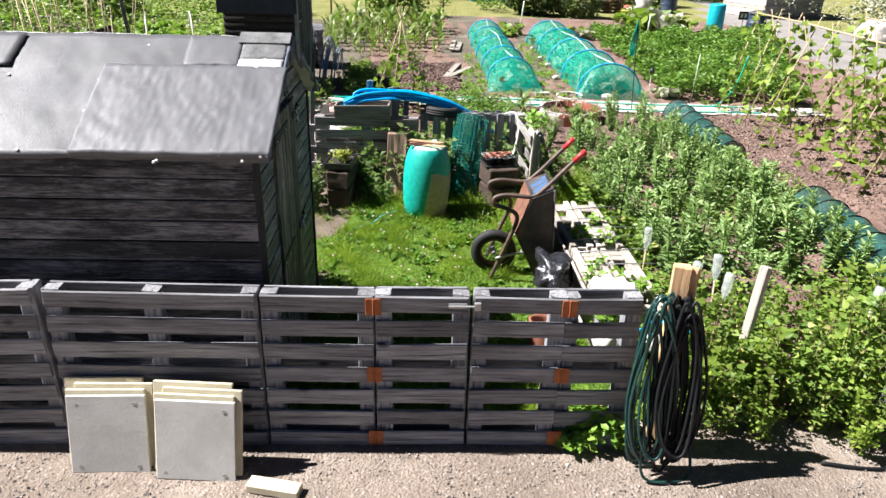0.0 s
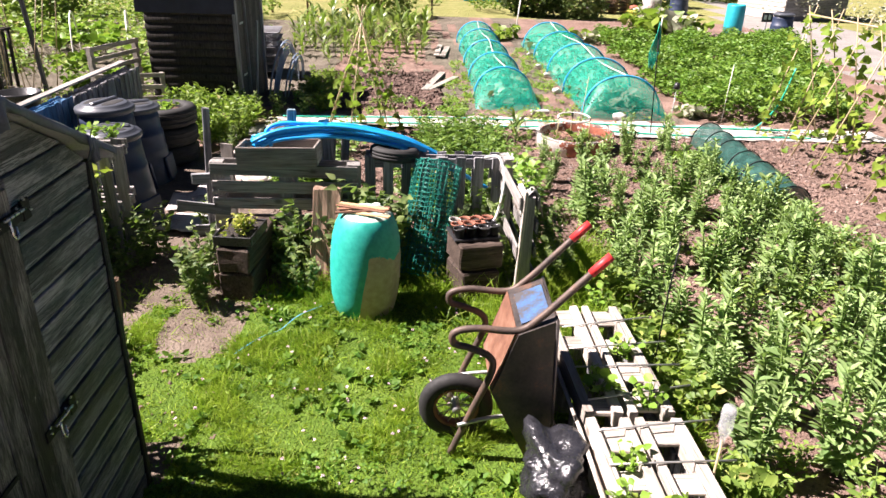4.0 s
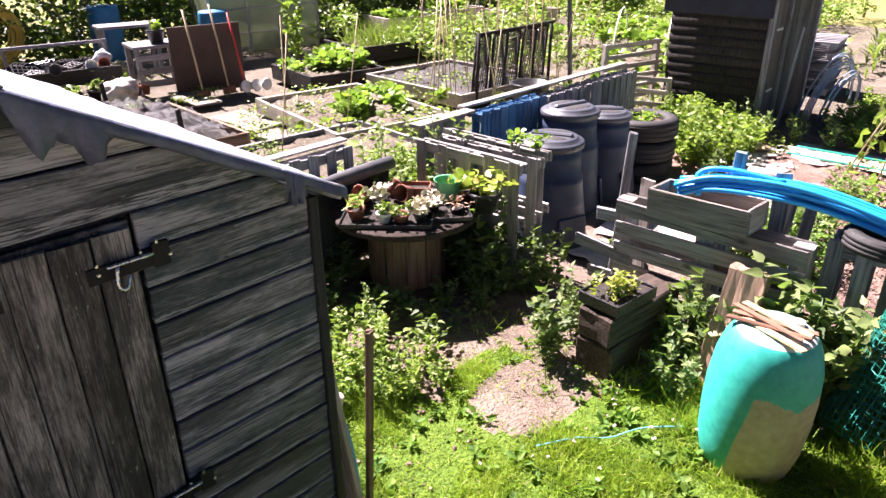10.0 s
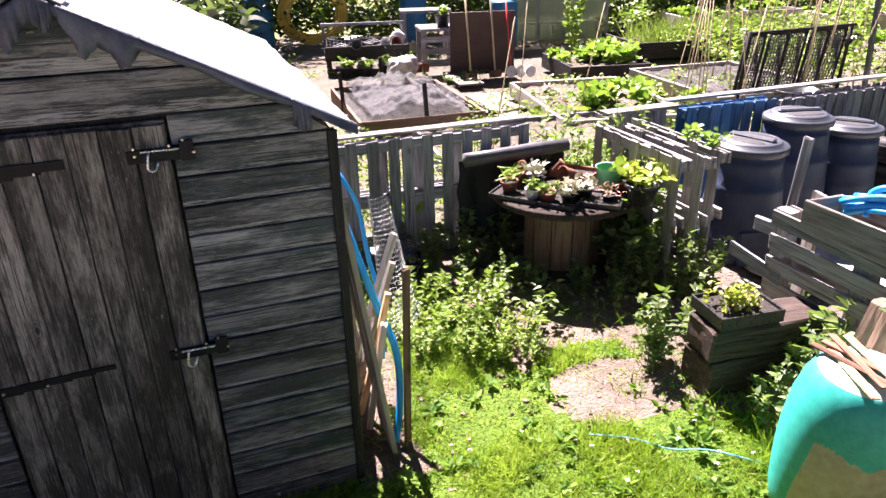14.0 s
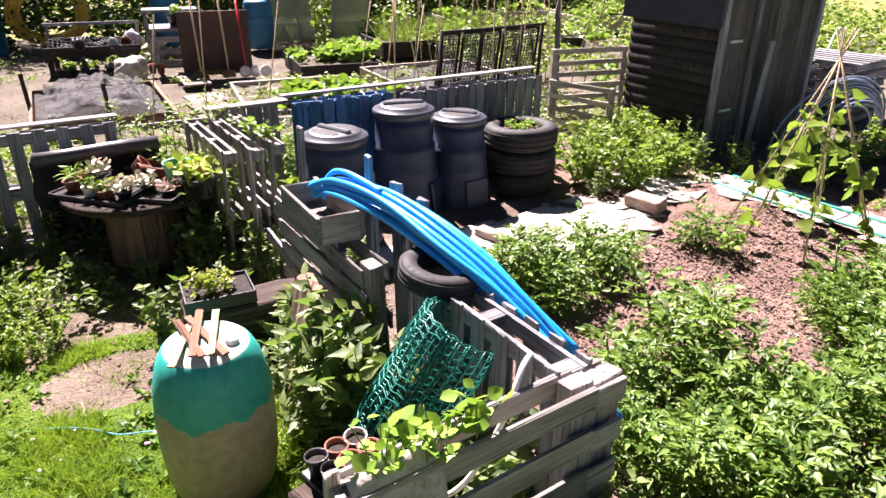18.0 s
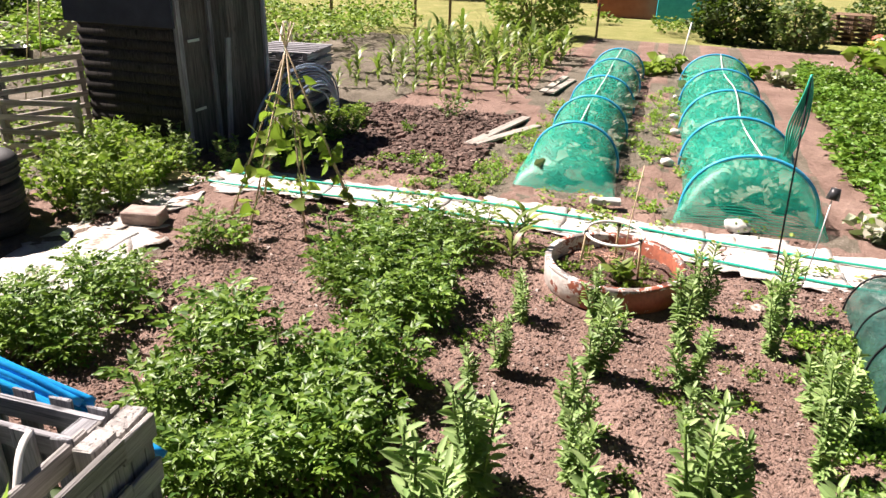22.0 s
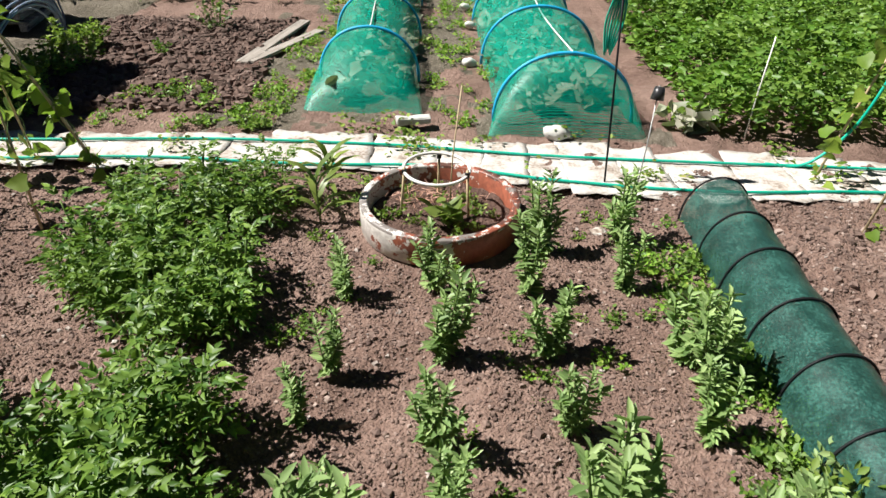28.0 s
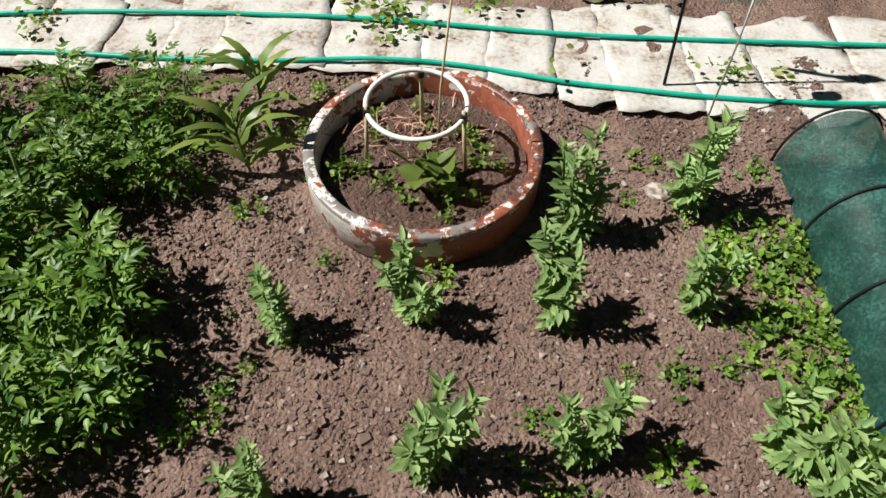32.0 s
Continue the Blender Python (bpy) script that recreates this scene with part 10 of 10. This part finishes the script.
    for _ in range(230):
        fx, fy = r_.uniform(-0.9, 1.2), r_.uniform(3.9, 7.4)
        if fbm(np.array([fx]), np.array([fy]), 35, 1.7)[0] < 0.08 or bare_yard(np.array([fx]), np.array([fy]), np.zeros(1))[0]:
            continue
        D = rand_dirs(r_, 10, 0.0, 1.0)
        bits.append(leaf_arrays(np.tile((fx, fy, r_.uniform(0.055, 0.085)), (10, 1)), D, rand_dirs(r_, 10, 0.2, 1), 0.012, 0.009, LEAF_OVAL))
    tagged(part("clover_flowers", mesh_np("clover_flowers", *join_arrays(bits)), PETAL), "small white clover flowers in the lawn", "flowers", kind="stuff")


lawn()


def tall_grass(name, label, n, xr, yr, lo, hi, seed, mat):
    """Long uncut grass with a few bent seed stalks."""
    r_ = np.random.default_rng(seed)
    x, y = r_.uniform(*xr, n), r_.uniform(*yr, n)
    ok = r_.uniform(0, 1, n) < np.clip(0.55 + 0.8 * fbm(x, y, seed, 3.1), 0.1, 1)
    x, y = x[ok], y[ok]
    n = len(x)
    L = lo + (hi - lo) * r_.uniform(0, 1, n) ** 2
    P = np.stack([x, y, np.zeros(n)], -1)
    tagged(part(name, mesh_np(name, *leaf_arrays(P, rand_dirs(r_, n, 0.5, 1.0), rand_dirs(r_, n, -0.3, 0.6), L, 0.0055, LEAF_STRAP)), mat), label, "grass", kind="stuff")


tall_grass("bench_grass", "long uncut grass between the planter and the bed", 5200, (1.72, 2.02), (4.4, 7.6), 0.08, 0.30, 421, GRASS)
tall_grass("fence_grass", "long grass round the pallet corner", 4200, (0.55, 1.85), (6.35, 7.25), 0.08, 0.28, 422, GRASS)
tall_grass("drum_grass", "long grass at the foot of the drum and sleepers", 2600, (-0.75, 0.7), (6.95, 7.6), 0.06, 0.2, 423, GRASS)


def lumps(name, label, cat, n, place, lo, hi, mat, seed, flat=0.6, sink=0.2, lift=0.0):
    """Many small uneven stones or clods, each a squashed eight-cornered lump."""
    r_ = np.random.default_rng(seed)
    x, y = place(r_, n)
    n = len(x)
    s = lo + (hi - lo) * r_.uniform(0, 1, n) ** 3
    tv = np.array([(-1, -1, -1), (1, -1, -1), (1, 1, -1), (-1, 1, -1), (-0.75, -0.75, 1), (0.75, -0.75, 1), (0.75, 0.75, 1), (-0.75, 0.75, 1), (0, 0, 1.35)]) * 0.5
    tf = np.array([(0, 1, 5), (0, 5, 4), (1, 2, 6), (1, 6, 5), (2, 3, 7), (2, 7, 6), (3, 0, 4), (3, 4, 7), (4, 5, 8), (5, 6, 8), (6, 7, 8), (7, 4, 8)])
    v = tv[None] * (1 + r_.uniform(-0.5, 0.5, (n, 9, 3)))
    v *= np.stack([s * r_.uniform(0.7, 1.3, n), s * r_.uniform(0.7, 1.3, n), s * flat], -1)[:, None]
    a = r_.uniform(0, 6.28, n)
    c, q = np.cos(a)[:, None], np.sin(a)[:, None]
    v = np.stack([v[..., 0] * c - v[..., 1] * q, v[..., 0] * q + v[..., 1] * c, v[..., 2]], -1)
    z = ground_z(x, y) + s * flat * (0.5 - sink) + lift + np.where((y > 8.4) | (x > 1.95), fbm(x, y, 5, 5.0) * 0.03 + fbm(x, y, 9, 0.7) * 0.02, 0)
    v += np.stack([x, y, z], -1)[:, None]
    f = tf[None] + (np.arange(n) * 9)[:, None, None]
    return tagged(part(name, mesh_np(name, v.reshape(-1, 3), f.reshape(-1, 3), flat=True), mat), label, cat, kind="stuff")


def clodmat(name, a, b_, pale):
    m, t, b = nodes_of(name)
    g = t.nodes.new("ShaderNodeNewGeometry")
    c = ramp(t, g.outputs["Random Per Island"], [(0.0, a), (0.8, b_), (0.93, b_), (0.97, pale)])
    f = noise_node(t, g.outputs["Position"], 60.0, 3.0)
    link(t, mixc(t, math_node(t, "MULTIPLY", f, 0.5), c, a), b.inputs["Base Color"])
    b.inputs["Roughness"].default_value = 0.95
    bump(t, b, f, 0.5, 0.006)
    return m


CLOD = clodmat("soil_clod", (0.09, 0.057, 0.046), (0.235, 0.162, 0.132), (0.40, 0.31, 0.265))
CLOD_DARK = clodmat("dug_clod", (0.065, 0.04, 0.03), (0.15, 0.095, 0.075), (0.24, 0.17, 0.14))
PALE_STONE = clodmat("pale_stone", (0.24, 0.2, 0.175), (0.4, 0.345, 0.31), (0.55, 0.5, 0.46))
PEBBLE = clodmat("pebble", (0.12, 0.105, 0.095), (0.34, 0.30, 0.265), (0.5, 0.46, 0.42))


def in_garden(r_, n):
    x, y = r_.uniform(-1.0, 5.6, n), 8.3 + 4.3 * r_.uniform(0, 1, n)
    ok = (np.hypot(x - RC[0], y - RC[1]) > 0.57) & (y < 12.45)
    return x[ok], y[ok]


def in_dug(r_, n):
    x, y = r_.uniform(-1.5, 0.8, n), r_.uniform(13.5, 16.8, n)
    return x, y


lumps("soil_clods", "crumbs and clods of dry red-brown soil", "clods", 80000, in_garden, 0.004, 0.022, CLOD, 501, 0.62, 0.22)
lumps("large_clods", "soft larger clods of earth between the crops", "clods", 2200, in_garden, 0.014, 0.042, CLOD, 512, 0.6, 0.28)
lumps("soil_stones", "small pale stones scattered on the soil", "stones", 650, in_garden, 0.008, 0.03, PALE_STONE, 511, 0.6, 0.25)
lumps("dug_clods", "large dark clods in the freshly dug bed", "clods", 12000, in_dug, 0.012, 0.085, CLOD_DARK, 502, 0.75, 0.3)
lumps("far_clods", "clods on the bare bed by the beans", "clods", 6000, lambda r_, n: (r_.uniform(4.7, 7.5, n), r_.uniform(7.0, 12.3, n)), 0.01, 0.045, CLOD, 503)
lumps("bed_clods", "clods between the bean rows", "clods", 5000, lambda r_, n: (r_.uniform(1.9, 4.2, n), r_.uniform(5.0, 8.6, n)), 0.008, 0.04, CLOD, 504)
lumps("gravel_stones", "loose grey gravel on the drive", "gravel", 12000, lambda r_, n: (r_.uniform(-2.6, 3.4, n), 3.32 - 1.2 * r_.uniform(0, 1, n)), 0.003, 0.015, PEBBLE, 505)
lumps("yard_stones", "crumbs of earth on the trodden yard", "crumbs", 1100, lambda r_, n: (r_.uniform(-3.0, -0.6, n), r_.uniform(5.4, 8.4, n)), 0.006, 0.03, CLOD, 506)
lumps("ring_clods", "crumbs of dark soil in the clay ring", "crumbs", 700, lambda r_, n: (RC[0] + r_.uniform(-0.33, 0.33, n), RC[1] + r_.uniform(-0.33, 0.33, n)), 0.006, 0.03, CLOD_DARK, 507, lift=0.06)
